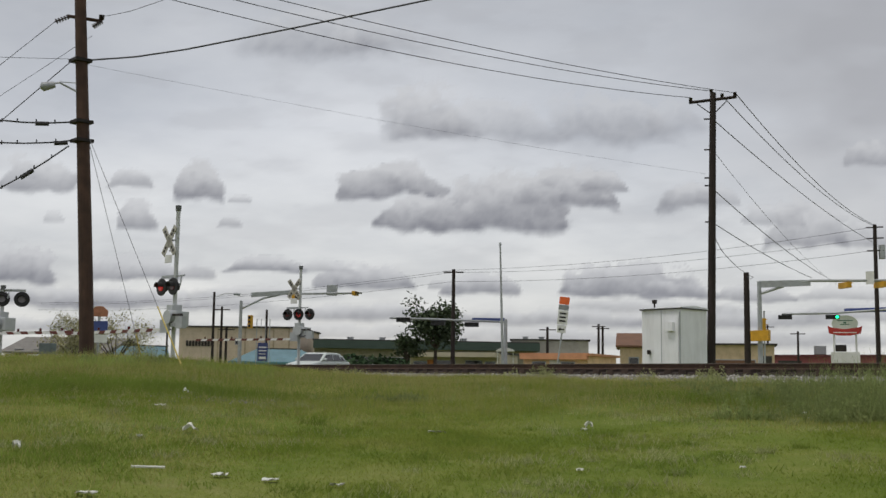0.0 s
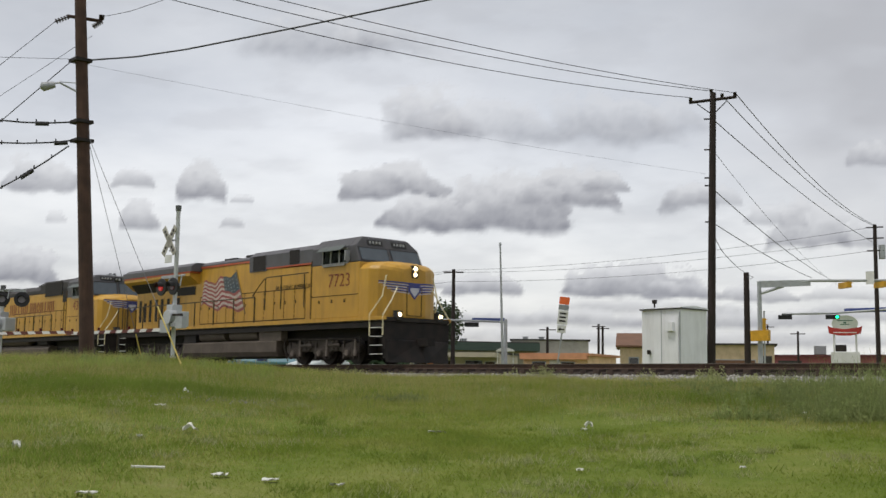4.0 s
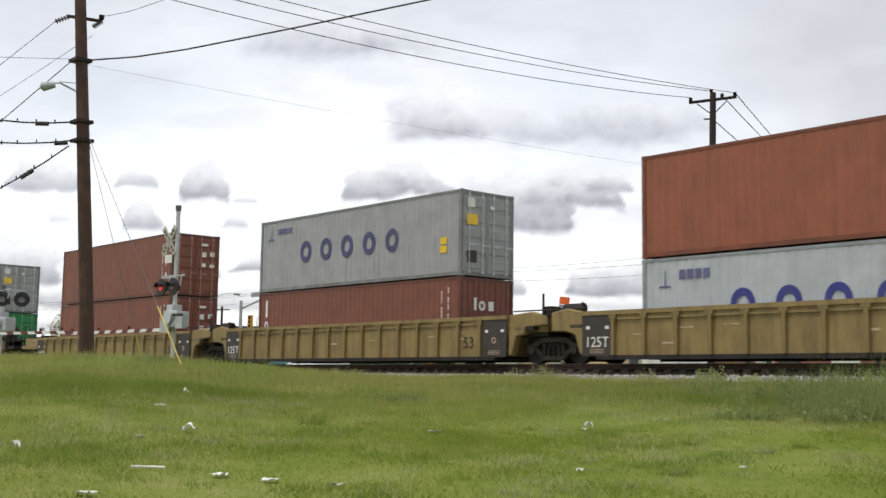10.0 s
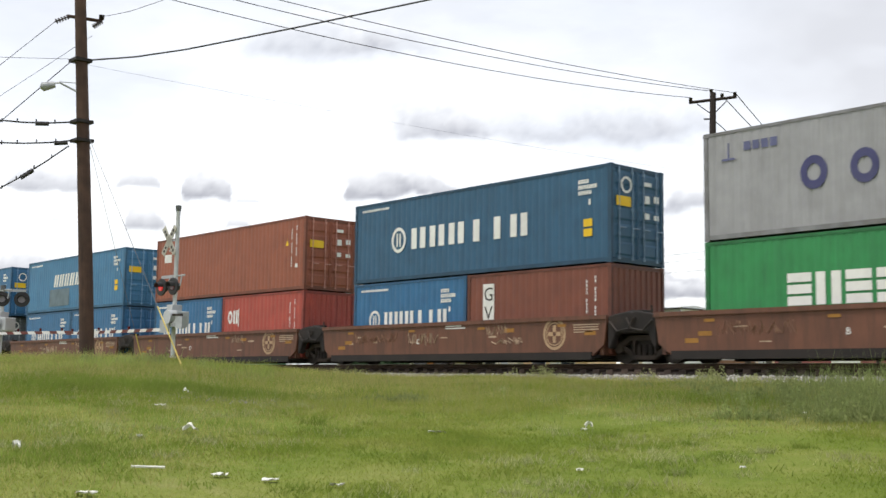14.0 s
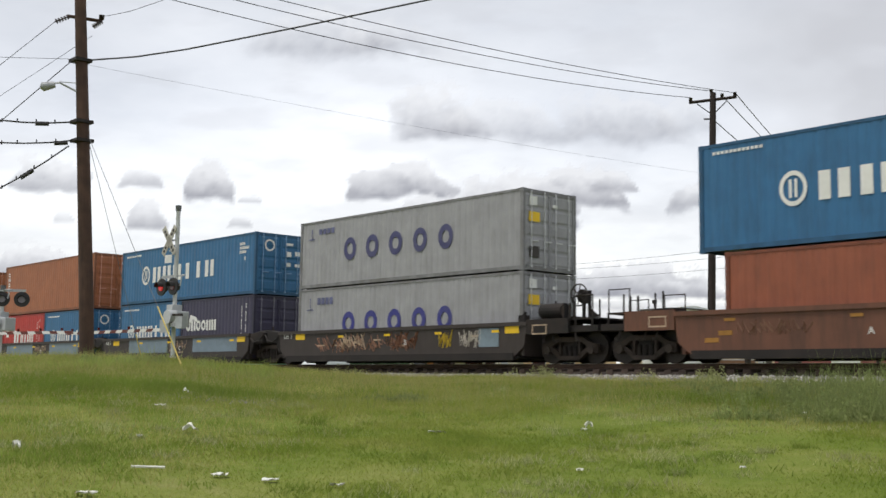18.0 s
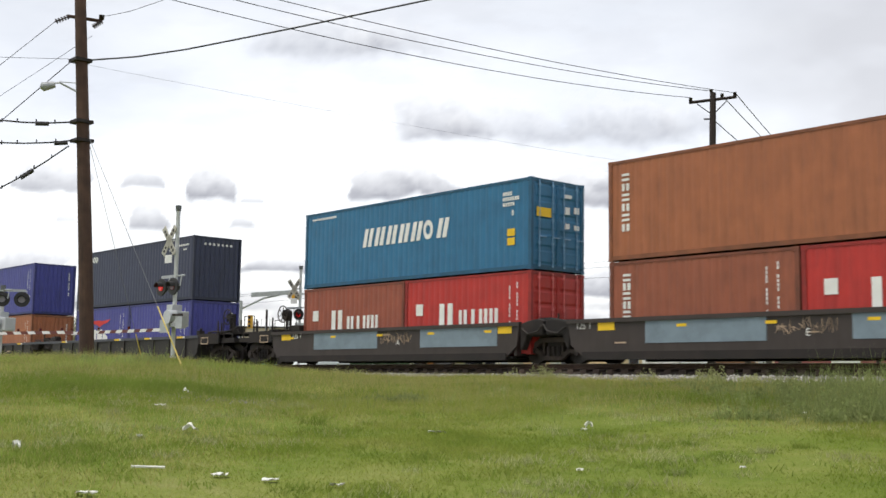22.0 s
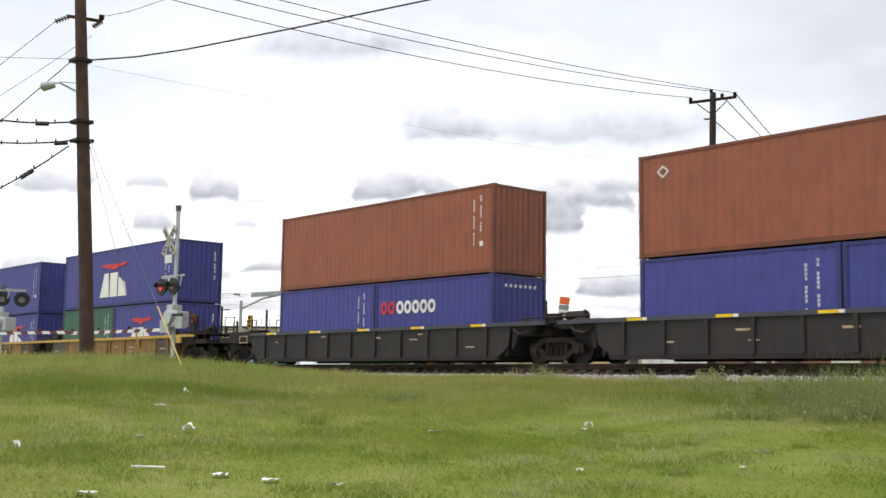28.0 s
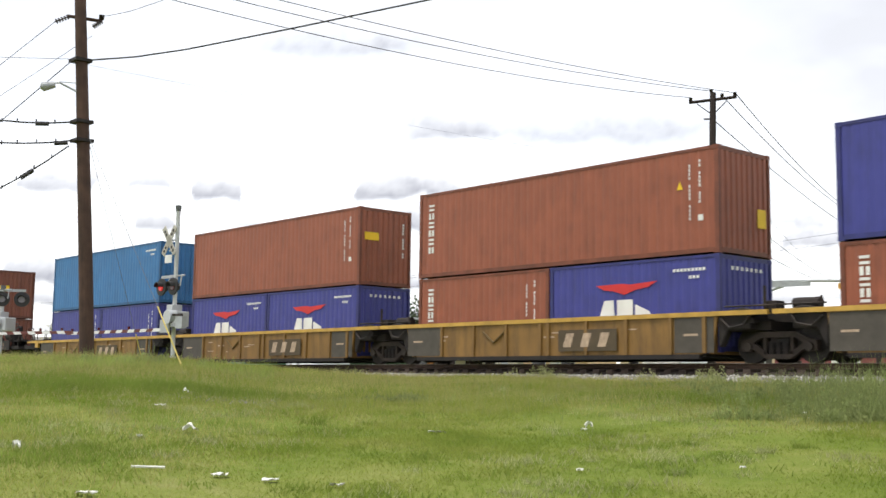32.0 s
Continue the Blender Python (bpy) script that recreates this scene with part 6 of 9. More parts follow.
        for a, b in ((-20.6, -19.2), (-19.1, -17.55), (-16.9, -15.0)):
            part("radiator_grille", Geo().hull8([(a, -hw - .03, 3.52), (a, -1.36, 3.88), (a, -hw, 3.50), (a, -1.2, 3.95), (b, -hw - .03, 3.52), (b, -1.36, 3.88), (b, -hw, 3.50), (b, -1.2, 3.95)]) if a < -17.2 else
                 Geo().box(a, b, -hw - .02, -hw, 3.22, 3.60), grille, c)
        for k, (x, top) in enumerate(zip((-20.2, -19.72, -19.2, -18.6, -18.05, -17.45, -16.98, -16.5), (3.15, 3.02, 3.15, 3.15, 3.15, 3.15, 3.0, 3.15))):
            fr = part("vent", Geo().box(x - .21, x + .21, -hw - .02, -hw - .001, 2.05, top + .10), yellow, c)
            part("vent_screen", Geo().box(x - .13, x + .13, -hw - .026, -hw - .02, 2.12, top), grille, fr)
        part("intake_panel", Geo().box(-10.2, -9.27, -hw - .045, -hw - .02, 3.95, 4.56), grille, c)
        part("intake_panel", Geo().box(-7.5, -6.85, -hw - .04, -hw - .01, 4.06, 4.62), grille, c)
        part("exhaust_stack", Geo().box(-13.4, -12.5, -.5, .5, 4.58, 4.74), grille, c)
        part("roof_hatch", Geo().box(-11.9, -11.2, -.35, .35, 4.58, 4.80), mat("fan_black", "#2a2624", .7, .2), c)
        part("roof_fan", Geo().box(-19.6, -15.2, -.9, .9, 4.58, 4.66), mat("fan_black", "#2a2624", .7, .2), c)
    else:
        part("hood", Geo().box(rear, -5.0, -hw, hw, 1.76, z_mid), yellow, c, bevel=.03)
        dark = mat("hood_grey", "#373433", .75, 0, .2, 2, "#292522", .6, streak=True)
        part("upper_hood", Geo().prism(bevel_roof(hw + .02, z_mid, 4.78, .2), -10.9, -5.9, "x"), dark, c)
        part("upper_hood", Geo().prism(bevel_roof(hw + .02, z_mid, 4.58, .28), -16.0, -10.9, "x"), dark, c)
        rad = [(-hw - .02, 3.56), (hw + .02, 3.56), (1.09, 4.40), (1.09, 4.50), (.95, 4.64), (-.95, 4.64), (-1.09, 4.50), (-1.09, 4.40)]
        part("radiator_housing", Geo().prism(rad, -21.0, -15.98, "x"), mat("radiator_black", "#30261f", .85, 0, .25, 2, "#342b27", .5), c, "dark brown-black radiator grilles")
        for a, b in ((-20.9, -18.55), (-18.42, -16.08)):
            for k in range(13):
                sc = Geo()
                z = 3.64 + k * .058
                y = -hw - .03 - (z - 3.56) / .84 * (1.09 - hw - .02)
                sc.hull8([(a, y - .012, z), (a, y - .02, z + .028), (a, y + .01, z), (a, y + .01, z + .028), (b, y - .012, z), (b, y - .02, z + .028), (b, y + .01, z), (b, y + .01, z + .028)])
                part("radiator_slat", sc, mat("radiator_black", "#30261f"), c)
        for x in (-20.1, -18.5, -16.9):
            part("roof_fan", Geo().tube((x, 0, 4.60), (x, 0, 4.73), .70, .66, 24).tube((x, 0, 4.73), (x, 0, 4.76), .2, None, 12), mat("fan_black", "#2a2624", .7, .2), c)
        part("brake_grille", Geo().box(-10.14, -7.84, -hw - .05, -hw - .01, 3.90, 4.66), grille, c)
        part("intake_grille", Geo().box(-7.7, -6.32, -hw - .05, -hw - .005, 3.52, 4.24), grille, c)
        part("exhaust_stack", Geo().box(-12.9, -12.3, -.25, .25, 4.56, 4.72), grille, c)
        part("roof_hatch", Geo().box(-11.9, -11.4, -.3, .3, 4.56, 4.70), grille, c)
        part("roof_panel", Geo().box(-14.3, -13.4, -.5, .5, 4.56, 4.62).box(-15.4, -14.6, -.5, .5, 4.56, 4.62), galv, c)
        door = part("rear_door", Geo().outline(-20.2, -19.36, 1.80, 3.48, .06, -hw - .020, -hw), mat("door_shadow", "#5d4a1e", .75), c, "dark framed door opening")
        # flat brown plate: the dimness inside the opening is put into its colour
        part("opening_shade", Geo().box(-20.15, -19.41, -hw - .010, -hw + .002, 2.30, 3.43), mat("opening_brown", "#4d3c20", .85, 0, .25, 4), door, "brown plate standing for the shaded inside")
        part("fan", Geo().ring(-19.74, -hw - .020, 3.02, .44, .52, .35, .008, 18), mat("fan_seal", "#9c8a58", .7), door)
        part("door_rail", Geo().path([(-18.75, -hw - .03, 2.95), (-18.75, -hw - .03, 2.05), (-18.0, -hw - .03, 2.05), (-18.0, -hw - .03, 3.05)], .02), mat("rail_brown", "#3d2f16", .6, 0, .2, 4), c)
    # hood doors: plates a little proud of the side, with seams between
    x = -6.4
    k = 0
    dm = Geo().box(-.345, .345, -hw - .014, -hw, 1.90, 3.05).mesh("hood_door", yellow)
    while x > (-14.0 if ge else -15.8):
        part("hood_door", dm, None, c).location.x = x - .35
        x -= .74
        k += 1
    # brown plate behind the doors paints the shade in their gaps
    part("door_gap_shade", Geo().box(x - .02, -6.37, -hw - .005, -hw, 1.86, 3.09), mat("seam_brown", "#4a3518", .8), c)
    for j in range(0, k, 3):
        part("hood_hinge", Geo().box(-6.75 - j * .74 - .40, -6.75 - j * .74 - .30, -hw - .024, -hw - .012, 2.05, 2.13).box(-6.75 - j * .74 - .40, -6.75 - j * .74 - .30, -hw - .024, -hw - .012, 2.82, 2.90), yellow, c)
    lat = Geo().box(-.02, .02, -hw - .03, -hw - .014, 2.5, 2.62).mesh("latch", steel_dark)
    for j in range(k):
        part("latch", lat, None, c).location.x = -6.75 - j * .74 - .28
    # cab: yellow below, grey above, with a raked windshield
    xf = -2.28 if ge else -2.92
    xr = -5.3 if ge else -5.95
    zg = 3.80 if ge else 3.64
    top = 4.80 if ge else 4.75
    part("cab", Geo().box(xr, xf, -1.5, 1.5, 1.76, zg), yellow, c, bevel=.05)
    cabgrey = mat("cab_grey", "#4b4a4d", .6, 0, .12, 2, "#35322f", .5, streak=True)
    win0, win1 = (-4.6, -3.0) if ge else (-5.28, -3.46)
    tiers = ((zg, 1.5, xf), (4.42, 1.47, xf - .30), (top - .06, 1.10, xf - .42), (top, .98, xf - .50))
    part("cab_top", loft([[(win1, -w, z), (max(fx2, win1 + .02), -w, z), (max(fx2, win1 + .02), w, z), (win1, w, z)] for z, w, fx2 in tiers]), cabgrey, c, "grey upper cab", bevel=.03)
    part("cab_rear", loft([[(xr, -w, z), (win0, -w, z), (win0, w, z), (xr, w, z)] for z, w, fx2 in tiers]), cabgrey, c)
    # pale inner lining, added so that the side windows look brighter
    lining = mat("cab_lining", "#c9cbc2", .7, 0, .08, 3)
    for x_in in (win0 + .004, win1 - .004):
        part("cab_lining", Geo().box(min(x_in, x_in + (.02 if x_in < (win0 + win1) / 2 else -.02)), max(x_in, x_in + (.02 if x_in < (win0 + win1) / 2 else -.02)), -1.40, 1.40, zg + .02, zg + .52), lining, c, "pale cab lining")
    part("cab_floor", Geo().box(win0 + .03, win1 - .03, -1.40, 1.40, zg + .003, zg + .02), lining, c)
    part("cab_roof", loft([[(win0 - .01, -w, z), (win1 + .01, -w, z), (win1 + .01, w, z), (win0 - .01, w, z)] for z, w in ((zg + .54, 1.48), (4.42, 1.47), (top - .06, 1.10), (top, .98))]), cabgrey, c)
    def fp(z):
        return xf - .30 * (z - zg) / (4.42 - zg)
    cab_windows(c, win1, win0, zg + .02, zg + .50, 1.51)
    wf = mat("windshield_rubber", "#1d1d1f", .6)
    for a, b in ((-1.42, -.04), (.04, 1.42)):
        z0, z1 = zg + .03, 4.38
        for nm, mt, pad, d, host in (("windshield_seal", wf, 0, .010, c), ("windshield", mat("windshield_glass", "#39434a", .06, 0, .15, 2, spec=1.0), .05, .018, None)):
            lo, hi, ya, yb = z0 + pad, z1 - pad, a + pad, b - pad
            g = Geo().hull8([(fp(lo) + d, ya, lo), (fp(hi) + d, ya, hi), (fp(lo) - .02, ya, lo), (fp(hi) - .02, ya, hi),
                             (fp(lo) + d, yb, lo), (fp(hi) + d, yb, hi), (fp(lo) - .02, yb, lo), (fp(hi) - .02, yb, hi)])
            if host:
                seal = part(nm, g, mt, host)
            else:
                part(nm, g, mt, seal)
    for a in (-.92, .22):
        nb = part("number_board", Geo().hull8([(fp(4.42) + .0, a, 4.46), (xf - .36, a, 4.66), (fp(4.42) - .1, a, 4.46), (xf - .5, a, 4.66), (fp(4.42) + .0, a + .7, 4.46), (xf - .36, a + .7, 4.66), (fp(4.42) - .1, a + .7, 4.46), (xf - .5, a + .7, 4.66)]), black_paint, c)
        for k2 in range(4):
            part("digit_bar", Geo().box(xf - .335, xf - .32, a + .08 + k2 * .15, a + .16 + k2 * .15, 4.50, 4.62), galv, nb)
    # nose: rounded top, corners swept back to the cab
    stations = ((-2.30, 1.50), (-1.75, 1.49), (-1.42, 1.32), (-1.15, .92), (-.98, .52)) if ge else ((-2.94, 1.50), (-2.2, 1.49), (-1.9, 1.35), (-1.62, .92), (-1.42, .52))
    crest = (3.86, 3.84, 3.79, 3.70, 3.58) if ge else (3.74, 3.72, 3.66, 3.58, 3.44)
    secs = []
    for (x, w), zt in zip(stations, crest):
        zs = zt - .20 * w / 1.5 - .08
        half = [(w, 1.76), (w, zs - .05), (w * .93, zs + .06), (w * .72, zt - .07), (w * .35, zt - .015)]
        secs.append([(x, -y, z) for y, z in half] + [(x, 0, zt)] + [(x, y, z) for y, z in reversed(half)])
    part("nose", loft(secs), yellow, c, bevel=.03)
    xn = stations[-1][0]
    wing_emblem(c, stations, 2.76 if ge else 3.08)
    part("nose_door", Geo().outline(0, .72, 1.82, 2.86, .035, 0, .015), mat("door_shadow", "#5d4a1e", .75), c).matrix_basis = pose(xn + .016, -.36, 0, 0, 0, 90)
    if ge:
        hl = part("headlight", Geo().box(xn - .16, xn + .05, -.14, .14, 3.20, 3.66), black_paint, c, bevel=.02)
        for k2 in (-1, 1):
            part("lens", Geo().tube((xn + .05, 0, 3.43 + k2 * .11), (xn + .07, 0, 3.43 + k2 * .11), .075, None, 14), lamp_on if lit else galv, hl)
    else:
        hl = part("headlight", Geo().box(xf - .40, xf - .24, -.16, .16, 4.44, 4.66), black_paint, c, bevel=.02)
        for k2 in (-1, 1):
            part("lens", Geo().tube((xf - .24, k2 * .08, 4.55), (xf - .225, k2 * .08, 4.55), .06, None, 12), galv, hl)
    for sg in (-1, 1):
        dl = part("ditch_light", Geo().box(fx - .15, fx + .08, sg * .95 - .12, sg * .95 + .12, 1.66, 1.98), black_paint, c)
        part("lens", Geo().tube((fx + .08, sg * .95, 1.84), (fx + .10, sg * .95, 1.84), .07, None, 14), lamp_on if lit else galv, dl)
    part("horn", Geo().tube((-5.0, .2, 4.85), (-4.5, .2, 4.87), .05, .10, 10).tube((-5.0, .4, 4.85), (-4.4, .4, 4.87), .05, .10, 10).box(-5.0, -4.9, .1, .5, 4.70, 4.9), up_grey, c)
    for sg in (-1, 1):
        part("mirror", Geo().box(xf - .62, xf - .58, sg * 1.52, sg * 1.74, zg + .05, zg + .42), galv, c)
    part("roof_antenna", Geo().box(-4.4, -3.9, -.25, .25, top - .02, top + .10), galv, c, bevel=.02)
    # numbers and words
    nm = mat("number_red", "#7d3f26", .65, 0, .25, 6, "#8a6a2c", .5)
    lettering("road_number", number, .70, nm, c, Matrix.Translation((-3.5 if ge else -4.40, -1.506, 3.15)) @ NEAR, "red road number")
    seam = Geo().box(xr + .05, xf - .05, -1.508, -1.5, 2.60, 2.63).box(xr - .01, xr + .05, -1.515, -1.49, 1.8, 4.0)
    for k2 in range(3):
        seam.box(xr + .5 + k2 * .8, xr + .6 + k2 * .8, -1.512, -1.5, 2.35, 2.47)
    part("cab_seams", seam, mat("seam_brown", "#4a3518", .8), c)
    if words == "bars":
        faded = mat("faded_brown_red", "#8a5a34", .7, 0, .2, 4)
        blocks(c, faded, "faded red-brown block shape", "bbibb", -15.3, 3.02, .62, .56, .44, y=-hw - .018)
        blocks(c, faded, "faded red-brown block shape", "bsobibs", -12.3, 3.02, .62, .50, .40, y=-hw - .018)
    if words == "slogan":
        lettering("slogan", "BUILDING AMERICA", .27, mat("slogan_brown", "#4a3c20", .7), c, Matrix.Translation((-7.25, -hw - .02, 3.14)) @ NEAR, "dark painted words")
    if flagged == "ge":
        flag_decal(c, -14.45, -10.8, 2.30, -hw - .022)
    elif flagged == "emd":
        flag_decal(c, -15.05, -11.0, 2.28, -hw - .020, True)
        part("tail_shield", Geo().prism([(-18.92, 2.45), (-18.92, 3.12), (-18.12, 3.12), (-18.12, 2.45), (-18.30, 2.22), (-18.52, 2.15), (-18.74, 2.22)], -hw - .02, -hw - .012), mat("shield_pale", "#a8a392", .65, 0, .15, 4, "#7b6238", .4), c, "pale faded shield")
        for k2 in range(6):
            part("shield_stripe", Geo().box(-18.86 + k2 * .125, -18.81 + k2 * .125, -hw - .026, -hw - .019, 2.32, 2.78), mat("flag_faded0", "#8a5452"), c)
        part("shield_band", Geo().box(-18.84, -18.20, -hw - .028, -hw - .018, 2.82, 3.06), mat("shield_blue", "#5b6488", .65, 0, .2, 4, "#8a7d5c", .4), c, "faded blue band")
        for w_, z_ in (("BUILDING", 2.95), ("AMERICA", 2.66)):
            lettering("slogan", w_, .27, mat("slogan_faded", "#6d5628", .75, 0, .3, 8), c, Matrix.Translation((-17.2, -hw - .02, z_)) @ NEAR)
    # handrails
    dark_rail = mat("rail_brown", "#3d2f16", .6, 0, .2, 4)
    for sg in (-1, 1):
        if ge:
            handrail(c, [bx + .9 + k2 * 1.62 for k2 in range(8)], sg * 1.50, 1.76, 2.80, dark_rail)
            for x in (-8.5, -7.35, -5.75):
                part("handrail", Geo().tube((x, sg * 1.5, 2.26), (x, sg * 1.5, 3.56), .024, None, 6), dark_rail, c)
            part("handrail", Geo().path([(bx + .9 + 7 * 1.62, sg * 1.5, 2.80), (-9.43, sg * 1.5, 2.87), (-8.6, sg * 1.5, 3.50), (-8.4, sg * 1.5, 3.56), (-5.5, sg * 1.5, 3.58)], .022), dark_rail, c)
        else:
            handrail(c, [-20.05 + k2 * 1.225 for k2 in range(11)], sg * 1.50, 1.76, 2.80, dark_rail)
            part("handrail", Geo().path([(-7.5, sg * (hw + .04), 2.1), (-7.5, sg * (hw + .04), 3.5)], .02).path([(-6.15, sg * (hw + .04), 2.9), (-6.15, sg * (hw + .04), 2.8), (-6.45, sg * (hw + .04), 2.78)], .02), dark_rail, c)
        part("step_rail", Geo().path([(sx - .36, sg * 1.52, 1.10), (sx - .36, sg * 1.52, 1.87), (sx + .06, sg * 1.30, 2.50), (sx + .02, sg * 1.10, 3.26)], .024), rail_cream, c, "cream step handrail")
        part("step_rail", Geo().path([(sx + .40, sg * 1.52, 1.10), (sx + .40, sg * 1.52, 1.82), (sx + .38, sg * 1.15, 2.32), (sx + .30, sg * .82, 2.82)], .024), rail_cream, c, "cream step handrail")
        part("step_rail", Geo().path([(bx - .02, sg * 1.52, .75), (bx - .02, sg * 1.52, 2.85), (bx + .45, sg * 1.52, 2.85), (bx + .45, sg * 1.52, 1.76)], .026), dark_rail, c)
        part("step_rail", Geo().path([(bx - .02, sg * .6, 1.76), (bx - .02, sg * .6, 2.78), (bx - .02, sg * 1.0, 2.78), (bx - .02, sg * 1.0, 1.76)], .022), dark_rail, c)
    return on_train(c, s)


locomotive(-93.55, "ge", "7723", up_yellow, "ge", "slogan", "yellow and grey diesel locomotive with lit headlights", True)
locomotive(-115.35, "emd", "4312", up_yellow, "", "bars", "yellow and grey diesel locomotive with faded paint", False)
locomotive(-137.75, "emd", "5075", up_faded, "emd", "", "dirty yellow diesel locomotive with a painted flag", False)

# ---------- beside the track: poles, wires, crossing signals ----------


def wire(points, r, label="thin black overhead wire", sag=0.0, n=14):
    """A hanging cable through the given points."""
    pts = []
    for a, b in zip(points, points[1:]):
        a, b = Vector(a), Vector(b)
        for k in range(n):
            u = k / n
            p = a.lerp(b, u)
            p.z -= sag * 4 * u * (1 - u)
            pts.append(p)
    pts.append(Vector(points[-1]))
    return solo("overhead_wire", Geo().path(pts, r, 5), cable, label, "wire", "overhead wires")


tarred = mat("tarred_wood", "#2b211d", .85, 0, .3, 3, "#1a1311", .6, .3, 30, streak=True)


def timber_pole(x, y, z0, top, r0, r1, lean=(0, 0), label="tall dark wooden utility pole", wood=None):
    p = root("utility_pole", pose(x, y, z0), label, "utility pole", "utility poles")
    g = Geo()
    n = 6
    for k in range(n):
        a, b = k / n, (k + 1) / n
        h = top - z0
        g.tube((lean[0] * a, lean[1] * a, h * a - (.3 if k == 0 else 0)), (lean[0] * b, lean[1] * b, h * b), r0 + (r1 - r0) * a, r0 + (r1 - r0) * b, 14)
    part("shaft", g, wood or tarred, p)
    return p


def insulator(parent, p, q, mt=None):
    p, q = Vector(p), Vector(q)
    g = Geo()
    for k in range(5):
        a, b = p.lerp(q, k / 5), p.lerp(q, (k + .55) / 5)
        g.tube(a, b, .055, .075, 8)
    g.tube(p, q, .02, None, 6)
    part("insulator", g, mt or mat("brown_porcelain", "#3a2f2b", .3, 0, .1, 3), parent)


def build_left_pole():
    bx, by = -26.92, 12.06
    z0 = gz(bx, by)
    p = timber_pole(bx, by, z0, 12.3, .185, .125, (-.35, -.75), "tall leaning brown wooden utility pole with cables", wood_pole)
    def at(x, y, z):
        return (x - bx, y - by, z - z0)
    part("crossarm", Geo().path([at(-27.32, 11.25, 8.52), at(-26.93, 12.02, 8.46)], .045), wood_pole, p)
    insulator(p, at(-27.30, 11.27, 8.50), at(-27.44, 10.98, 8.33))
    insulator(p, at(-26.93, 12.0, 8.46), at(-27.02, 11.80, 8.28))
    insulator(p, at(-26.93, 11.99, 8.50), at(-26.93, 11.99, 8.62))
    lamp = part("lamp_arm", Geo().path([at(-27.1, 11.54, 6.55), at(-27.3, 11.13, 6.76), at(-27.37, 10.98, 6.72)], .025).path([at(-27.12, 11.5, 6.78), at(-27.3, 11.13, 6.78)], .012), galv, p)
    part("lamp_head", Geo().tube(at(-27.34, 11.04, 6.70), at(-27.46, 10.78, 6.62), .08, .12, 14).tube(at(-27.46, 10.78, 6.62), at(-27.48, 10.72, 6.60), .12, .04, 14), galv, lamp, "grey street-lamp head")
    for z in (7.38, 5.80, 5.32):
        f = (z - z0) / (12.3 - z0)
        cx, cy = -.35 * f, -.75 * f
        part("bracket", Geo().box(cx - .24, cx + .20, cy - .24, cy + .20, z - z0 - .04, z - z0 + .04), steel_dark, p)
    # cables that leave it
    wire([(-27.08, 11.7, 7.4), (-25.86, 12.45, 7.39), (-24.68, 13.22, 7.49), (-22.27, 14.91, 7.88), (-19.62, 16.76, 8.34), (-16.5, 18.9, 8.9)], .022, "thick twisted black cable to the pole", 0.0, 4)
    wire([(-27.15, 11.45, 7.40), (-27.8, 9.85, 7.26), (-30, 4.5, 7.0)], .006)
    wire([(-27.17, 11.42, 7.40), (-27.8, 9.9, 5.64), (-28.6, 7.9, 3.6)], .012)
    wire([(-27.44, 10.98, 8.33), (-27.82, 9.82, 7.06), (-28.4, 8.0, 5.1)], .008)
    wire([(-26.94, 12.02, 8.58), (-26.6, 12.6, 8.78), (-26.29, 13.37, 9.19), (-25.5, 15.0, 10.1)], .008)
    wire([(-27.02, 11.8, 8.05), (-27.8, 9.86, 6.28), (-28.3, 8.5, 5.0)], .006)
    for a, b, r, box_at in (((-27.2, 11.5, 5.79), (-27.8, 9.85, 5.67), .022, .42), ((-27.18, 11.55, 5.33), (-27.8, 9.87, 5.11), .020, .18), ((-27.2, 11.42, 5.17), (-27.8, 9.95, 3.96), .020, .60)):
        a, b = Vector(a), Vector(b)
        e = a + (b - a) * 2.2
        w = root("telephone_cable", pose(0, 0, 0), "sagging black telephone cable with a splice box", "cable", "overhead wires")
        part("cable", Geo().path([a, a.lerp(b, .33) - Vector((0, 0, .04)), a.lerp(b, .66) - Vector((0, 0, .04)), b, e], r, 6), cable, w)
        m0 = a.lerp(b, box_at - .09) - Vector((0, 0, .06))
        m1 = a.lerp(b, box_at + .09) - Vector((0, 0, .06))
        part("splice_box", Geo().tube(m0, m1, .055, None, 8), mat("splice_grey", "#2e2c2e", .6, 0, .1, 4), w)
        g = Geo()
        for u in (.25, .5, .75, .95):
            q = a.lerp(b, u)
            g.tube(q - Vector((0, 0, .05)), q + Vector((0, 0, .05)), .018, None, 6)
        part("clips", g, cable, w)
    # guy wires with yellow guards
    top = Vector((-27.05, 11.78, 5.6))
    for foot, gtop in (((-27.62, 13.9, -.10), .13), ((-21.67, 11.85, -.42), .235)):
        foot = Vector(foot)
        foot.z = gz(foot.x, foot.y) - .05
        w = root("guy_wire", pose(0, 0, 0), "steel guy wire with a yellow plastic guard", "guy wire", "guy wires of the pole")
        part("strand", Geo().tube(top, foot, .007, None, 5), mat("weathered_strand", "#5d5f62", .7, 0, .1, 4), w)
        g = foot.lerp(top, gtop)
        part("guard", Geo().tube(foot, foot.lerp(top, gtop), .016, None, 8), mat("guard_yellow", "#b9a550", .6, 0, .1, 3), w, "yellow guard")


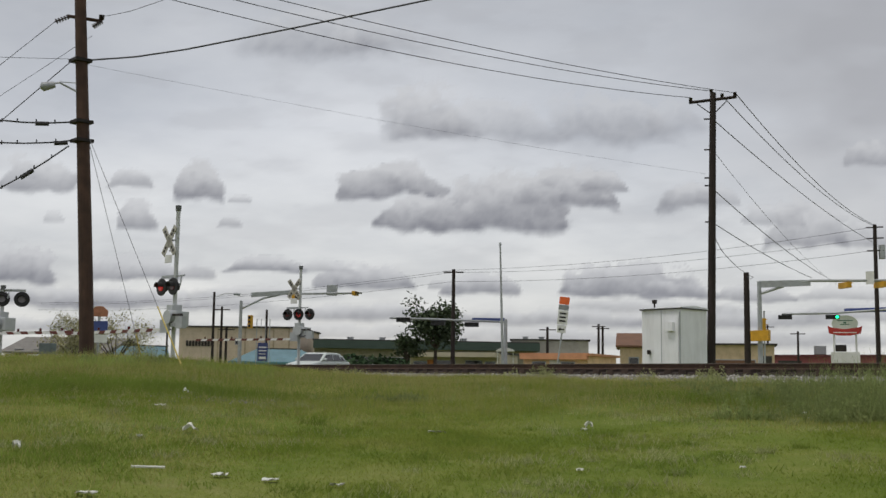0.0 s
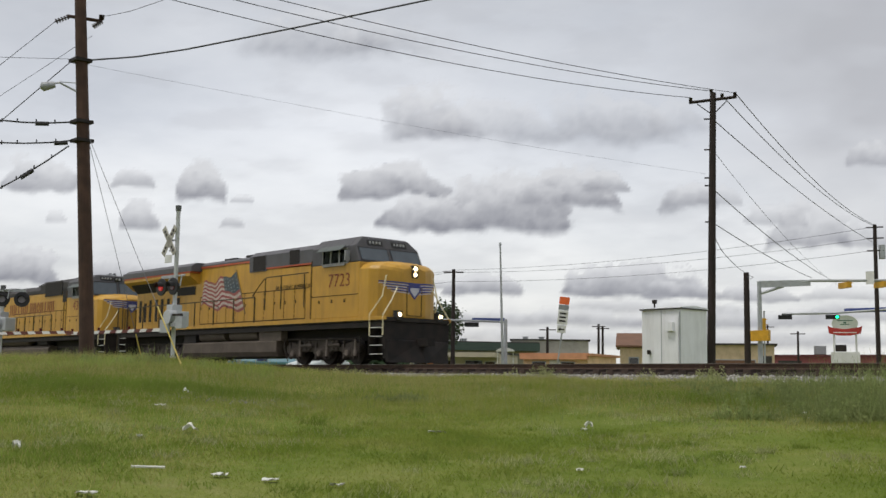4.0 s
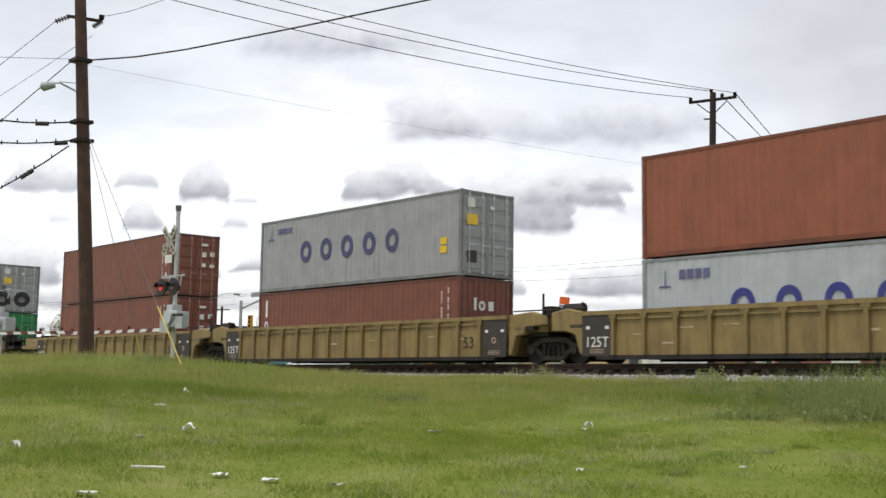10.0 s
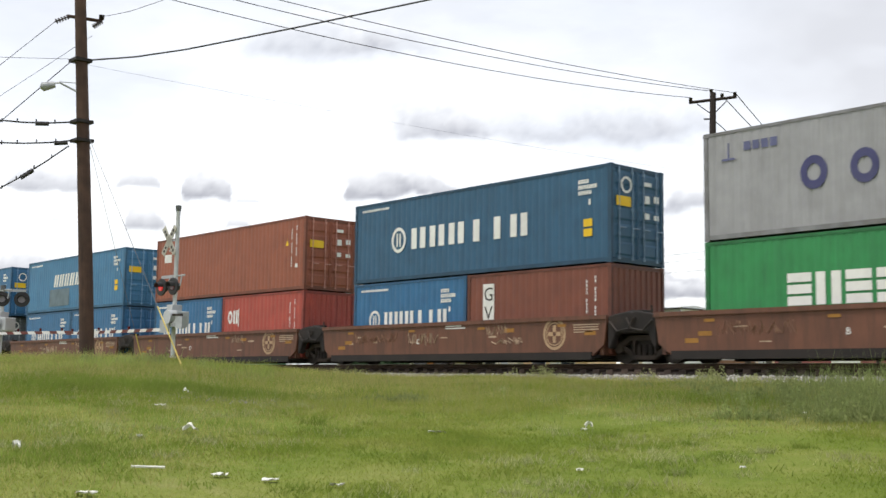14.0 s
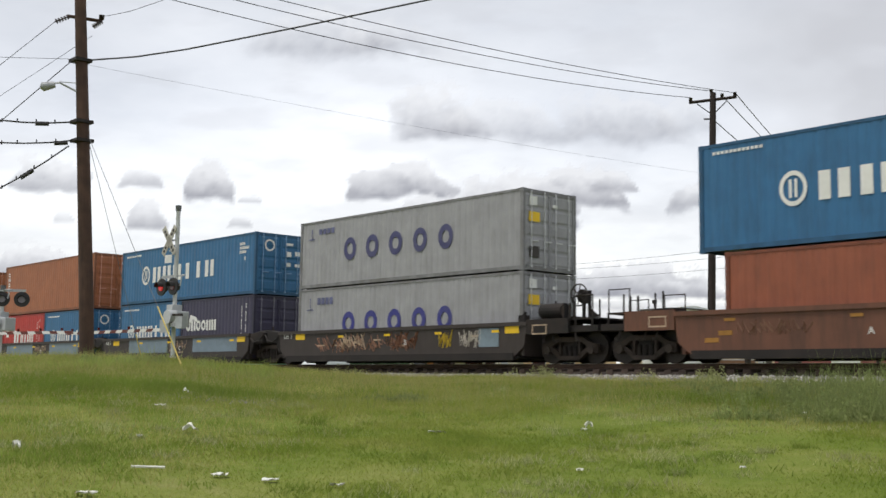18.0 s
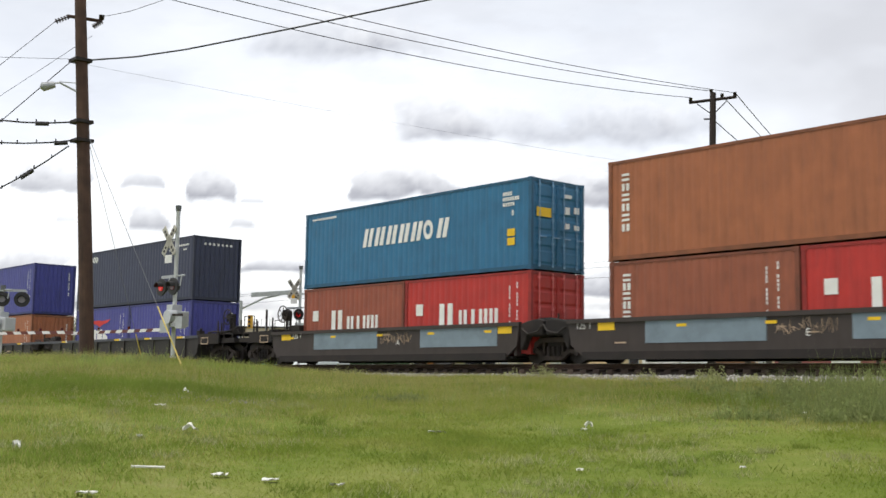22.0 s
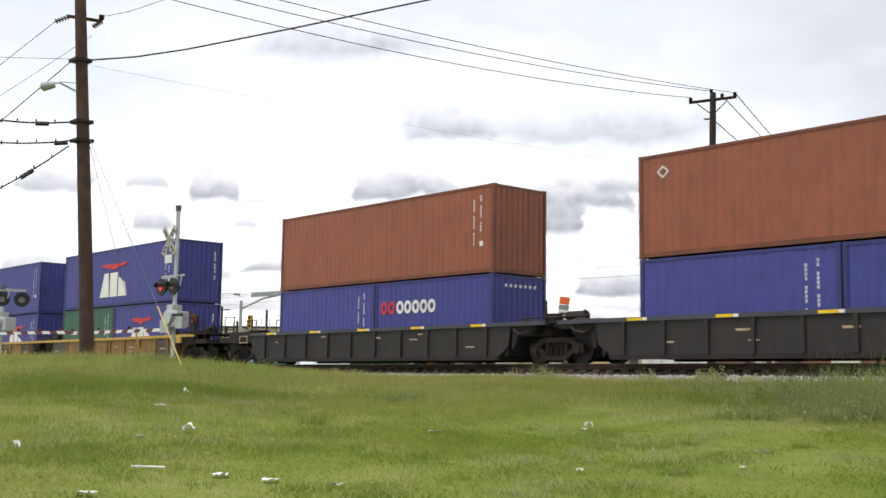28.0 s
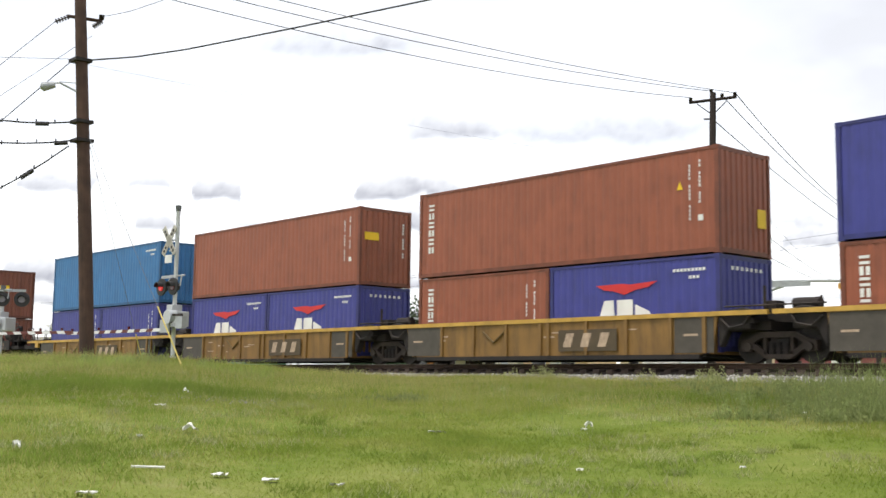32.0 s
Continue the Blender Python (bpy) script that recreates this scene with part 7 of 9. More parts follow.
def build_right_poles():
    x, y = -25.43, 35.91
    p = timber_pole(x, y, gz(x, y), 10.62, .165, .12, (.2, .1))
    h0 = gz(x, y)
    def loc(px, py, pz):
        return (px - x, py - y, pz - h0)
    arm = [(-25.95, 35.45, 10.26), (-24.5, 36.5, 10.42)]
    part("crossarm", Geo().path([loc(*arm[0]), loc(*arm[1])], .06), tarred, p)
    part("brace", Geo().path([loc(-25.25, 36.0, 9.75), loc(-25.7, 35.62, 10.2)], .02).path([loc(-25.25, 36.0, 9.75), loc(-24.8, 36.32, 10.3)], .02), steel_dark, p)
    for q in ((-25.9, 35.5, 10.3), (-25.3, 36.0, 10.62), (-24.55, 36.46, 10.45), (-24.95, 36.2, 10.42)):
        insulator(p, loc(*q), loc(q[0], q[1], q[2] + .16))
    for z in (7.3, 9.6, 8.4, 7.0, 5.6):
        part("hook", Geo().tube(loc(-25.33, 35.95, z), loc(-25.52, 35.80, z), .03, None, 6), steel_dark, p)
    # three lines from the left pole's head
    for a, b, s in (((-26.32, 10.51, 9.29), (-25.9, 35.5, 10.46), .45), ((-26.21, 10.44, 9.64), (-25.3, 36.0, 10.70), .40), ((-26.12, 10.39, 9.91), (-24.55, 36.46, 10.58), .35)):
        wire([a, b], .012, sag=s, n=24)
    wire([(-27.1, 11.65, 7.3), (-25.45, 35.85, 7.45)], .0028, sag=.12, n=20)
    # second pole and its lines
    x2, y2 = -40.3, 77.1
    q = timber_pole(x2, y2, gz(x2, y2), 11.1, .18, .13)
    g0 = gz(x2, y2)
    for z in (10.9, 10.1, 9.2):
        part("crossarm", Geo().path([(-.55, -.2, z - g0), (.55, .2, z - g0)], .05), tarred, q)
    part("transformer", Geo().tube((.35, .3, 8.6 - g0), (.35, .3, 9.6 - g0), .24, None, 14), galv, q, "grey pole transformer")
    for a, b, hang in (((-24.46, 36.43, 10.5), (-40.32, 77.08, 11.09), .7), ((-24.8, 36.25, 10.31), (-40.33, 77.08, 11.01), .65), ((-25.31, 36.11, 9.6), (-40.34, 77.26, 9.71), .35),
                       ((-25.64, 36.52, 6.97), (-44.0, 78.13, 7.18), .35), ((-25.72, 36.71, 5.63), (-40.43, 68.66, 6.65), .15)):
        wire([a, b], .018, sag=hang, n=16)
    wire([(-25.42, 35.95, 8.6), (-44.0, 78.2, 7.0)], .009, sag=.5, n=14)
    wire([(-25.42, 35.95, 5.55), (-25.9, 37.5, 4.6), (-28.5, 43.5, 4.2), (-30.35, 45.8, 4.55)], .012, sag=.12, n=8)
    for zz, z3 in ((10.9, 9.2), (10.1, 9.0), (9.2, 8.2)):
        wire([(-40.6, 77, zz), (-74.4, 66.8, z3)], .013, sag=.6, n=16)
        wire([(-74.4, 66.8, z3), (-150, 60, z3)], .013, sag=.9, n=10)
    # short weathered post and far poles
    sx, sy = spot(-33.55, 55)
    solo("wooden_post", Geo().tube((0, 0, -.3), (0, 0, 4.7 - gz(sx, sy)), .16, .13, 12), tarred, "short dark wooden post without wires", "post", m=pose(sx, sy, gz(sx, sy)))
    ux, uy = spot(-48.05, 100)
    u = timber_pole(ux, uy, gz(ux, uy), 9.28, .20, .15, label="distant wooden utility pole with a crossarm")
    part("crossarm", Geo().path([(-.65, -.62, 9.85), (.65, .62, 9.85)], .07), tarred, u)
    for az, d, h, w in ((-60.0, 120, 8.3, .16), (-59.6, 110, 6.2, .14), (-59.35, 112, 4.4, .15), (-57.4, 120, 6.6, .16), (-43.3, 115, 5.0, .16), (-40.75, 140, 6.6, .18), (-40.55, 145, 6.6, .18), (-31.2, 140, 5.8, .16), (-35.2, 150, 5.2, .18), (-62.2, 100, 3.8, .1), (-66.0, 100, 3.4, .1), (-32.6, 160, 7.6, .16)):
        px, py = spot(az, d)
        t = timber_pole(px, py, gz(px, py), h, w, w * .75, label="slim distant wooden utility pole")
        if int(d) % 3 != 0:
            part("crossarm", Geo().path([(-.7, -.45, h - gz(px, py) - .3), (.7, .45, h - gz(px, py) - .3)], .06), tarred, t)
    # street lamp on the left
    lx, ly = spot(-60.0, 120)
    solo("street_lamp", Geo().path([(0, 0, 8.6), (.6, .9, 9.0), (1.2, 1.8, 9.0)], .05).tube((1.1, 1.65, 8.98), (1.5, 2.2, 8.95), .12, .16, 10), galv, "grey street lamp on a wooden pole", "street lamp", m=pose(lx, ly, gz(lx, ly)))
    # slim steel flag pole
    fx, fy = spot(-45.5, 70)
    f = root("steel_mast", pose(fx, fy, gz(fx, fy)), "slim grey steel mast beside the road", "mast")
    part("shaft", Geo().tube((0, 0, 0), (-.15, -.2, 7.9 - gz(fx, fy)), .10, .05, 10), galv, f)
    part("cap", Geo().tube((-.15, -.2, 7.85 - gz(fx, fy)), (-.15, -.2, 8.02 - gz(fx, fy)), .09, .07, 10), galv, f)


def lamp_pair(parent, x, z, lit, y=-.12, off=None):
    """Two round crossing lamps side by side, facing -y."""
    for k, on in zip((-1, 1), lit):
        cx = x + k * .37
        d = part("lamp", Geo().tube((cx, y, z), (cx, y + .05, z), .30, None, 24).tube((cx, y + .05, z), (cx, y + .22, z), .14, None, 14), black_paint, parent, "black round lamp backing")
        hood = Geo()
        for j in range(9):
            a, b = math.pi * j / 9, math.pi * (j + 1) / 9
            hood.hull8([(cx + .15 * math.cos(t), yy, z + .15 * math.sin(t) + dz) for t in (a, b) for yy in (y - .20, y) for dz in (0, .012)])
        part("hood", hood, black_paint, d)
        part("lens", Geo().tube((cx, y - .03, z), (cx, y, z), .125, .14, 18), red_on if on else off or red_off, d, "lit red lens" if on else "dark red lens")


def crossing_signal(x, y, rz, arm_dir, arm_len, lit, tall=5.3, back=False, arm_z=1.05, lamp_z=2.55, label="railway crossing signal with a lowered striped gate", buck=True, lamp_rz=0, off=None):
    z0 = gz(x, y)
    r = root("crossing_signal", pose(x, y, z0, 0, 0, rz), label, "crossing signal", "crossing signals")
    h = tall - z0
    mast = part("mast", Geo().tube((0, 0, -.1), (0, 0, h), .075, None, 12).tube((0, 0, 0), (0, 0, .35), .16, .10, 12), mat("mast_silver", "#b9bbbb", .5, .1, .1, 4, "#85837d", .4), r)
    part("bell", Geo().tube((0, 0, h - .12), (0, 0, h + .06), .095, .11, 12), mat("bell_grey", "#5d5f61", .5, .2), r)
    L, s = lamp_z - z0, arm_dir
    if buck:
        cz = 4.15 - z0
        for a in (38, -38):
            m = Matrix.Translation((s * .32, -.12, cz)) @ Matrix.Rotation(radians(a), 4, "Y")
            b = part("crossbuck_blade", Geo().box(-.115, .115, -.012, .012, -.60, .60), mat("weathered_white", "#aaa79c", .7, 0, .12, 4, "#6d675c", .5), r, "weathered white crossbuck blade")
            b.matrix_basis = m
            g = Geo()
            for zz in (-.45, -.3, .28, .42):
                g.box(-.05, .05, -.016, -.011, zz - .05, zz + .05)
            part("blade_marks", g, mark_dark, b)
        part("crossbuck_bracket", Geo().box(*sorted((0, s * .34)), -.10, -.06, cz - .03, cz + .03).box(*sorted((0, s * .34)), -.10, -.06, cz - .38, cz - .33), galv, r)
        part("track_sign", Geo().box(*sorted((s * .10, s * .52)), -.14, -.12, cz - .78, cz - .50), white_paint, r, "small white sign")
    part("lamp_arm", Geo().tube((-.55, 0, L + .36), (.55, 0, L + .36), .03, None, 8).tube((-.37, -.05, L), (-.37, 0, L + .36), .025, None, 6).tube((.37, -.05, L), (.37, 0, L + .36), .025, None, 6), galv, r)
    lp = part("lamp_frame", Geo().box(s * .36 - .5, s * .36 + .5, -.04, -.0, L + .30, L + .40), galv, r)
    lamp_pair(lp, s * .36, L, lit, off=off)
    lp.matrix_basis = Matrix.Rotation(radians(lamp_rz), 4, "Z")
    if back:
        part("lamp_frame", Geo().box(-s * .3 - .4, -s * .3 + .4, .02, .06, L + .28, L + .36), galv, r)
    gzc = arm_z - z0
    part("gate_mechanism", Geo().box(-.22, .62, -.30, .20, gzc + .10, gzc + .62), mat("box_silver", "#aeb1b2", .4, .3, .08, 3), r, "silver gate mechanism box", bevel=.03)
    part("counterweight", Geo().box(*sorted((-s * .35, -s * 1.05)), -.36, -.30, gzc + .10, gzc + .22).box(*sorted((-s * .75, -s * 1.15)), -.42, -.24, gzc + .02, gzc + .42)
         .box(*sorted((-s * .2, s * .35)), -.34, -.28, gzc - .1, gzc + .35), galv, r, "grey counterweight arm")
    part("gear_drum", Geo().tube((.2, -.42, gzc + .42), (.2, -.02, gzc + .42), .24, None, 18), mat("box_silver", "#aeb1b2"), r, "silver gear drum")
    part("junction_box", Geo().box(-.16, .20, -.22, .18, gzc + .64, gzc + .86), mat("box_silver", "#aeb1b2"), r, bevel=.02)
    part("counterweight", Geo().outline(*sorted((-s * .30, -s * .98)), gzc + .12, gzc + .52, .07, -.36, -.28), steel_dark, r)
    arm = part("gate_arm", Geo().box(*sorted((s * .3, s * arm_len)), -.34, -.30, gzc - .055, gzc + .055), white_paint, r, "white gate arm with red stripes")
    n = int(arm_len / .82)
    for k in range(n):
        a = .75 + k * .82
        part("stripe", Geo().hull8([(s * (a + .1), -.345, gzc - .056), (s * a, -.345, gzc + .056), (s * (a + .1), -.295, gzc - .056), (s * a, -.295, gzc + .056),
                                    (s * (a + .5), -.345, gzc - .056), (s * (a + .4), -.345, gzc + .056), (s * (a + .5), -.295, gzc - .056), (s * (a + .4), -.295, gzc + .056)]), mat("gate_red", "#5e2a22", .6, 0, .1, 3), arm)
    for k in (.35, .66, .95):
        part("gate_lamp", Geo().tube((s * arm_len * k, -.32, gzc + .055), (s * arm_len * k, -.32, gzc + .17), .045, None, 10), red_off, arm)
    return r


def build_crossing():
    crossing_signal(-35.3, 18.85, 4, -1, 6.9, (True, False))
    # the grey of these unlit lenses is a reflection put into the colour
    crossing_signal(-45.05, 16.55, 17.5, 1, 4.1, (False, False), tall=2.9, buck=False, lamp_z=2.42, lamp_rz=45, off=mat("lens_reflection_grey", "#7d7880", .3, 0, .15, 5), label="railway crossing signal with dark lamps and lowered gate")
    m2 = crossing_signal(-49.6, 33.75, 17.5, -1, 6.6, (False, True), tall=5.3, lamp_z=2.80, arm_z=1.5, label="far railway crossing signal with a lowered striped gate")
    lamp_pair(m2, .36, 2.80 - gz(-49.6, 33.75), (False, False))
    # signal bungalow beyond the track
    cx, cy = -26.0, 34.6
    b = root("signal_bungalow", pose(cx, cy, gz(cx, cy), 0, 0, -1.5), "white metal railway signal bungalow with one door", "equipment cabinet")
    wm = mat("bungalow_white", "#e6e7ea", .5, 0, .04, 1.5, "#b0aeac", .3, .03, streak=True)
    h = 2.26 - gz(cx, cy)
    part("body", Geo().box(-1.0, .82, -.80, .75, .05, h - .06), wm, b, bevel=.02)
    part("roof", Geo().prism([(-.84, h - .07), (.79, h - .07), (.79, h - .02), (0, h + .06), (-.84, h - .02)], -1.04, .86, "x"), wm, b)
    part("roof_trim", Geo().box(-1.06, .88, -.87, -.845, h - .10, h - .05).box(.865, .885, -.845, .79, h - .10, h - .05), mark_dark, b)
    part("base", Geo().box(-.95, .77, -.75, .7, -.3, .06), concrete, b)
    part("door", Geo().box(.05, .72, -.825, -.80, .12, h - .35), wm, b)
    part("door_handle", Geo().tube((-.62, -.80, h * .42), (-.62, -.90, h * .42), .06, None, 10).box(-.66, -.52, -.92, -.89, h * .42 - .04, h * .42 + .1), steel_dark, b)
    part("vent_hood", Geo().box(.22, .56, -.96, -.82, h - .90, h - .58), wm, b)
    part("panel_seam", Geo().box(-.08, -.06, -.812, -.80, .12, h - .1), galv, b)
    part("roof_lamp", Geo().tube((-.55, -.6, h), (-.55, -.6, h + .18), .03, None, 8).box(-.62, -.48, -.66, -.54, h + .16, h + .30), steel_dark, b)
    part("conduit", Geo().tube((.8, -.83, .1), (.8, -.83, h - .2), .03, None, 8), galv, b)


# ---------- across the road: traffic signals, signs, buildings ----------


def traffic_head(parent, x, y, z, horizontal, mt, lit="", rz=0):
    """A three-lamp traffic signal head facing -y."""
    m = Matrix.Translation((x, y, z)) @ Matrix.Rotation(radians(rz), 4, "Z")
    if horizontal:
        hd = part("signal_head", Geo().box(-.62, .62, -.16, .16, -.20, .20), mt, parent)
    else:
        hd = part("signal_head", Geo().box(-.20, .20, -.16, .16, -.62, .62), mt, parent)
    hd.matrix_basis = m
    for k, c in zip((-1, 0, 1), ("red", "amber", "green")):
        px, pz = (k * .40, 0) if horizontal else (0, -k * .40)
        ln = part("lens", Geo().tube((px, -.19, pz), (px, -.16, pz), .14, None, 14), green_on if lit == c else black_paint, hd)
        part("visor", Geo().box(px - .16, px + .16, -.34, -.16, pz + .13, pz + .16), mt, ln)
    return hd


def mast_arm(az, d, top, pts, label):
    x, y = spot(az, d)
    r = root("traffic_signal_mast", pose(x, y, gz(x, y)), label, "traffic signal", "traffic signals")
    part("pole", Geo().tube((0, 0, -.1), (0, 0, top - gz(x, y)), .20, .15, 14).tube((0, 0, 0), (0, 0, .3), .32, .26, 14), galv, r)
    part("arm", Geo().path([(px - x, py - y, pz - gz(x, y)) for px, py, pz in pts], .10, 10), galv, r)
    return r, x, y, gz(x, y)


def build_signals():
    dk = mat("signal_black", "#26262a", .5, 0, .1, 3)
    blue_sign = mat("street_sign_blue", "#3a4a86", .5, 0, .08, 3)
    r, x, y, z = mast_arm(-32.95, 85, 6.9, [(-46.25, 71.35, 6.0), (-44.6, 72.4, 6.65), (-43.2, 73.2, 6.92), (-38.5, 75.8, 6.85), (-35, 77.7, 6.85)], "grey steel traffic mast with curved arm and yellow heads")
    for px, py in ((-41.2, 74.3), (-39.1, 75.4)):
        traffic_head(r, px - x, py - y, 6.55 - z, True, sig_yellow, rz=150)
    part("sign_plate", Geo().hull8([(0, 0, 6.45 - z), (0, 0, 6.95 - z), (.05, -.05, 6.45 - z), (.05, -.05, 6.95 - z), (3.0, 1.85, 6.55 - z), (3.0, 1.85, 6.98 - z), (3.05, 1.8, 6.55 - z), (3.05, 1.8, 6.98 - z)]), galv, r, "grey sign back")
    part("sign_plate", Geo().box(-39.95 - x, -39.35 - x, 74.95 - y, 75.0 - y, 6.6 - z, 7.5 - z), white_paint, r, "white sign on the arm")
    part("side_signal", Geo().box(-.95, .95, -.45, -.15, 2.6 - z, 3.35 - z), sig_yellow, r, "yellow pedestrian signal boxes")
    part("bracket", Geo().tube((0, 0, 2.95 - z), (0, -.3, 2.95 - z), .05, None, 8), galv, r)
    part("control_plate", Geo().box(-.6, .6, -.3, -.2, .35 - z, 1.0 - z), white_paint, r)
    # yellow vertical head behind
    vx, vy = spot(-32.75, 92)
    t = root("traffic_signal", pose(vx, vy, gz(vx, vy)), "yellow upright traffic signal on a post", "traffic signal", "traffic signals")
    part("post", Geo().tube((0, 0, 0), (0, 0, 5.2 - gz(vx, vy)), .07, None, 10), galv, t)
    traffic_head(t, 0, -.2, 4.0 - gz(vx, vy), False, sig_yellow, rz=150)
    r, x, y, z = mast_arm(-26.6, 108, 6.6, [(-48.4, 96.5, 6.35), (-54.2, 95.7, 6.1), (-58.2, 93.4, 6.05)], "far dark steel traffic arm with a green light lit")
    traffic_head(r, -57.9 - x, 93.5 - y, 5.75 - z, True, dk, rz=30)
    traffic_head(r, -54.3 - x, 95.6 - y, 5.75 - z, True, dk, "green", rz=30)
    part("street_sign", Geo().hull8([(-53.3 - x, 95.9 - y, 6.1 - z), (-53.3 - x, 95.9 - y, 6.5 - z), (-53.25 - x, 96 - y, 6.1 - z), (-53.25 - x, 96 - y, 6.5 - z), (-49.0 - x, 96.4 - y, 6.1 - z), (-49.0 - x, 96.4 - y, 6.5 - z), (-49 - x, 96.5 - y, 6.1 - z), (-49 - x, 96.5 - y, 6.5 - z)]), blue_sign, r, "blue street sign")
    r, x, y, z = mast_arm(-58.68, 110, 6.8, [(-94.0, 57.15, 6.0), (-92.9, 59.0, 7.1), (-91.8, 60.5, 7.55), (-87.5, 66.7, 7.8)], "grey steel traffic mast with curved arm and yellow heads")
    traffic_head(r, -87.9 - x, 66.2 - y, 7.75 - z, True, sig_yellow, rz=125)
    traffic_head(r, -91.2 - x, 61.5 - y, 7.25 - z, True, sig_yellow, rz=125)
    traffic_head(r, .55, .75, 4.8 - z, False, sig_yellow, rz=20)
    part("sign_plate", Geo().hull8([(.5, .8, 7.15 - z), (.5, .8, 7.6 - z), (.55, .75, 7.15 - z), (.55, .75, 7.6 - z), (2.8, 4.2, 7.55 - z), (2.8, 4.2, 7.95 - z), (2.85, 4.15, 7.55 - z), (2.85, 4.15, 7.95 - z)]), galv, r, "grey sign back")
    part("sign_plate", Geo().hull8([(-89.5 - x, 64.0 - y, 7.5 - z), (-89.5 - x, 64.0 - y, 8.5 - z), (-89.45 - x, 63.9 - y, 7.5 - z), (-89.45 - x, 63.9 - y, 8.5 - z), (-88.9 - x, 64.8 - y, 7.5 - z), (-88.9 - x, 64.8 - y, 8.5 - z), (-88.85 - x, 64.7 - y, 7.5 - z), (-88.85 - x, 64.7 - y, 8.5 - z)]), galv, r)
    r, x, y, z = mast_arm(-45.4, 100, 4.9, [(-71.25, 70.2, 4.68), (-78.0, 62.6, 4.9)], "grey steel traffic mast with two dark heads")
    traffic_head(r, -77.2 - x, 63.5 - y, 4.75 - z, True, dk, rz=45)
    traffic_head(r, -73.2 - x, 68.0 - y, 4.4 - z, True, dk, rz=45)
    traffic_head(r, -75.2 - x, 65.8 - y, 4.5 - z, True, dk, rz=45)
    part("street_sign", Geo().hull8([(-73.2 - x, 68.1 - y, 4.68 - z), (-73.2 - x, 68.1 - y, 5.0 - z), (-73.15 - x, 68 - y, 4.68 - z), (-73.15 - x, 68 - y, 5.0 - z), (-71.3 - x, 70.2 - y, 4.68 - z), (-71.3 - x, 70.2 - y, 5.0 - z), (-71.25 - x, 70.1 - y, 4.68 - z), (-71.25 - x, 70.1 - y, 5.0 - z)]), blue_sign, r, "blue street sign")
    # orange-topped road sign on a post
    sx, sy = spot(-42.68, 52)
    g0 = gz(sx, sy)
    s = root("road_sign", Matrix.Translation((sx, sy, g0)) @ Matrix.Rotation(radians(40), 4, "Z") @ Matrix.Rotation(radians(6), 4, "Y") @ Matrix.Translation((-.2, 0, 0)), "orange and white road signs on a leaning post", "road sign")
    part("post", Geo().tube((-.05, 0, -.1), (.08, 0, 3.2 - g0), .035, None, 8), galv, s)
    for z0, z1, w, mt, lb in ((2.98, 3.32, .23, mat("sign_orange", "#e8692c", .5, 0, .08, 4), "orange sign panel"), (2.72, 2.96, .23, mat("sign_grey", "#8c8f90", .5, 0, .08, 4), "grey sign panel"),
                              (2.06, 2.70, .23, white_paint, "white sign panel"), (1.68, 2.03, .20, white_paint, "white sign panel with arrow")):
        p = part("sign_panel", Geo().box(-w, w, -.06, -.045, z0 - g0, z1 - g0), mt, s, lb)
        if z1 < 2.75:
            g = Geo()
            if z1 > 2.5:
                for k in range(3):
                    g.box(-.15, .15, -.065, -.06, z0 - g0 + .12 + k * .17, z0 - g0 + .20 + k * .17)
            else:
                g.box(-.12, .12, -.065, -.06, z0 - g0 + .13, z0 - g0 + .19).prism([(-.16, z0 - g0 + .16), (-.05, z0 - g0 + .06), (-.05, z0 - g0 + .26)], -.066, -.06)
            part("sign_marks", g, mark_dark, p)
    # blue parking notice with a frame behind it
    bx, by = spot(-57.55, 75)
    g0 = gz(bx, by)
    s = root("notice_sign", pose(bx, by, g0, 0, 0, 55), "blue notice sign on a metal frame", "sign")
    part("frame", Geo().path([(-.42, 0, 0), (-.42, 0, 3.3 - g0), (.42, 0, 3.3 - g0), (.42, 0, 0)], .03).path([(-.14, 0, 1.5 - g0), (-.14, 0, 3.3 - g0)], .02).path([(.14, 0, 1.5 - g0), (.14, 0, 3.3 - g0)], .02), galv, s)
    p = part("panel", Geo().box(-.33, .33, -.06, -.03, .55 - g0, 1.75 - g0), mat("notice_blue", "#37406f", .5, 0, .08, 3), s, "blue panel")
    part("panel_marks", Geo().box(-.25, .25, -.066, -.06, 1.42 - g0, 1.5 - g0).box(-.25, .25, -.066, -.06, 1.2 - g0, 1.26 - g0).box(-.25, .2, -.066, -.06, 1.0 - g0, 1.05 - g0).box(-.22, .22, -.066, -.06, .7 - g0, .85 - g0), mark_white, p)
    # round red and white restaurant sign
    rx, ry = spot(-29.06, 110)
    g0 = gz(rx, ry)
    s = root("pole_sign", pose(rx, ry, g0, 0, 0, 30), "round white sign with a red band on two posts", "sign")
    part("posts", Geo().tube((-.95, 0, 0), (-.95, 0, 5.4 - g0), .09, None, 10).tube((.95, 0, 0), (.95, 0, 5.4 - g0), .09, None, 10), white_paint, s)
    part("disc", Geo().prism([(1.15 * math.cos(a * math.pi / 14), 5.15 - g0 + .75 * math.sin(a * math.pi / 14)) for a in range(28)], -.16, .12), mat("sign_cream", "#cfd3c8", .5, 0, .06, 3), s, "pale oval disc")
    part("disc_marks", Geo().box(-.7, .7, -.17, -.16, 5.38 - g0, 5.46 - g0).box(-.12, .12, -.17, -.16, 5.15 - g0, 5.30 - g0).box(-.4, .4, -.17, -.16, 5.02 - g0, 5.09 - g0), mat("mark_green", "#3f6a52", .6), s)
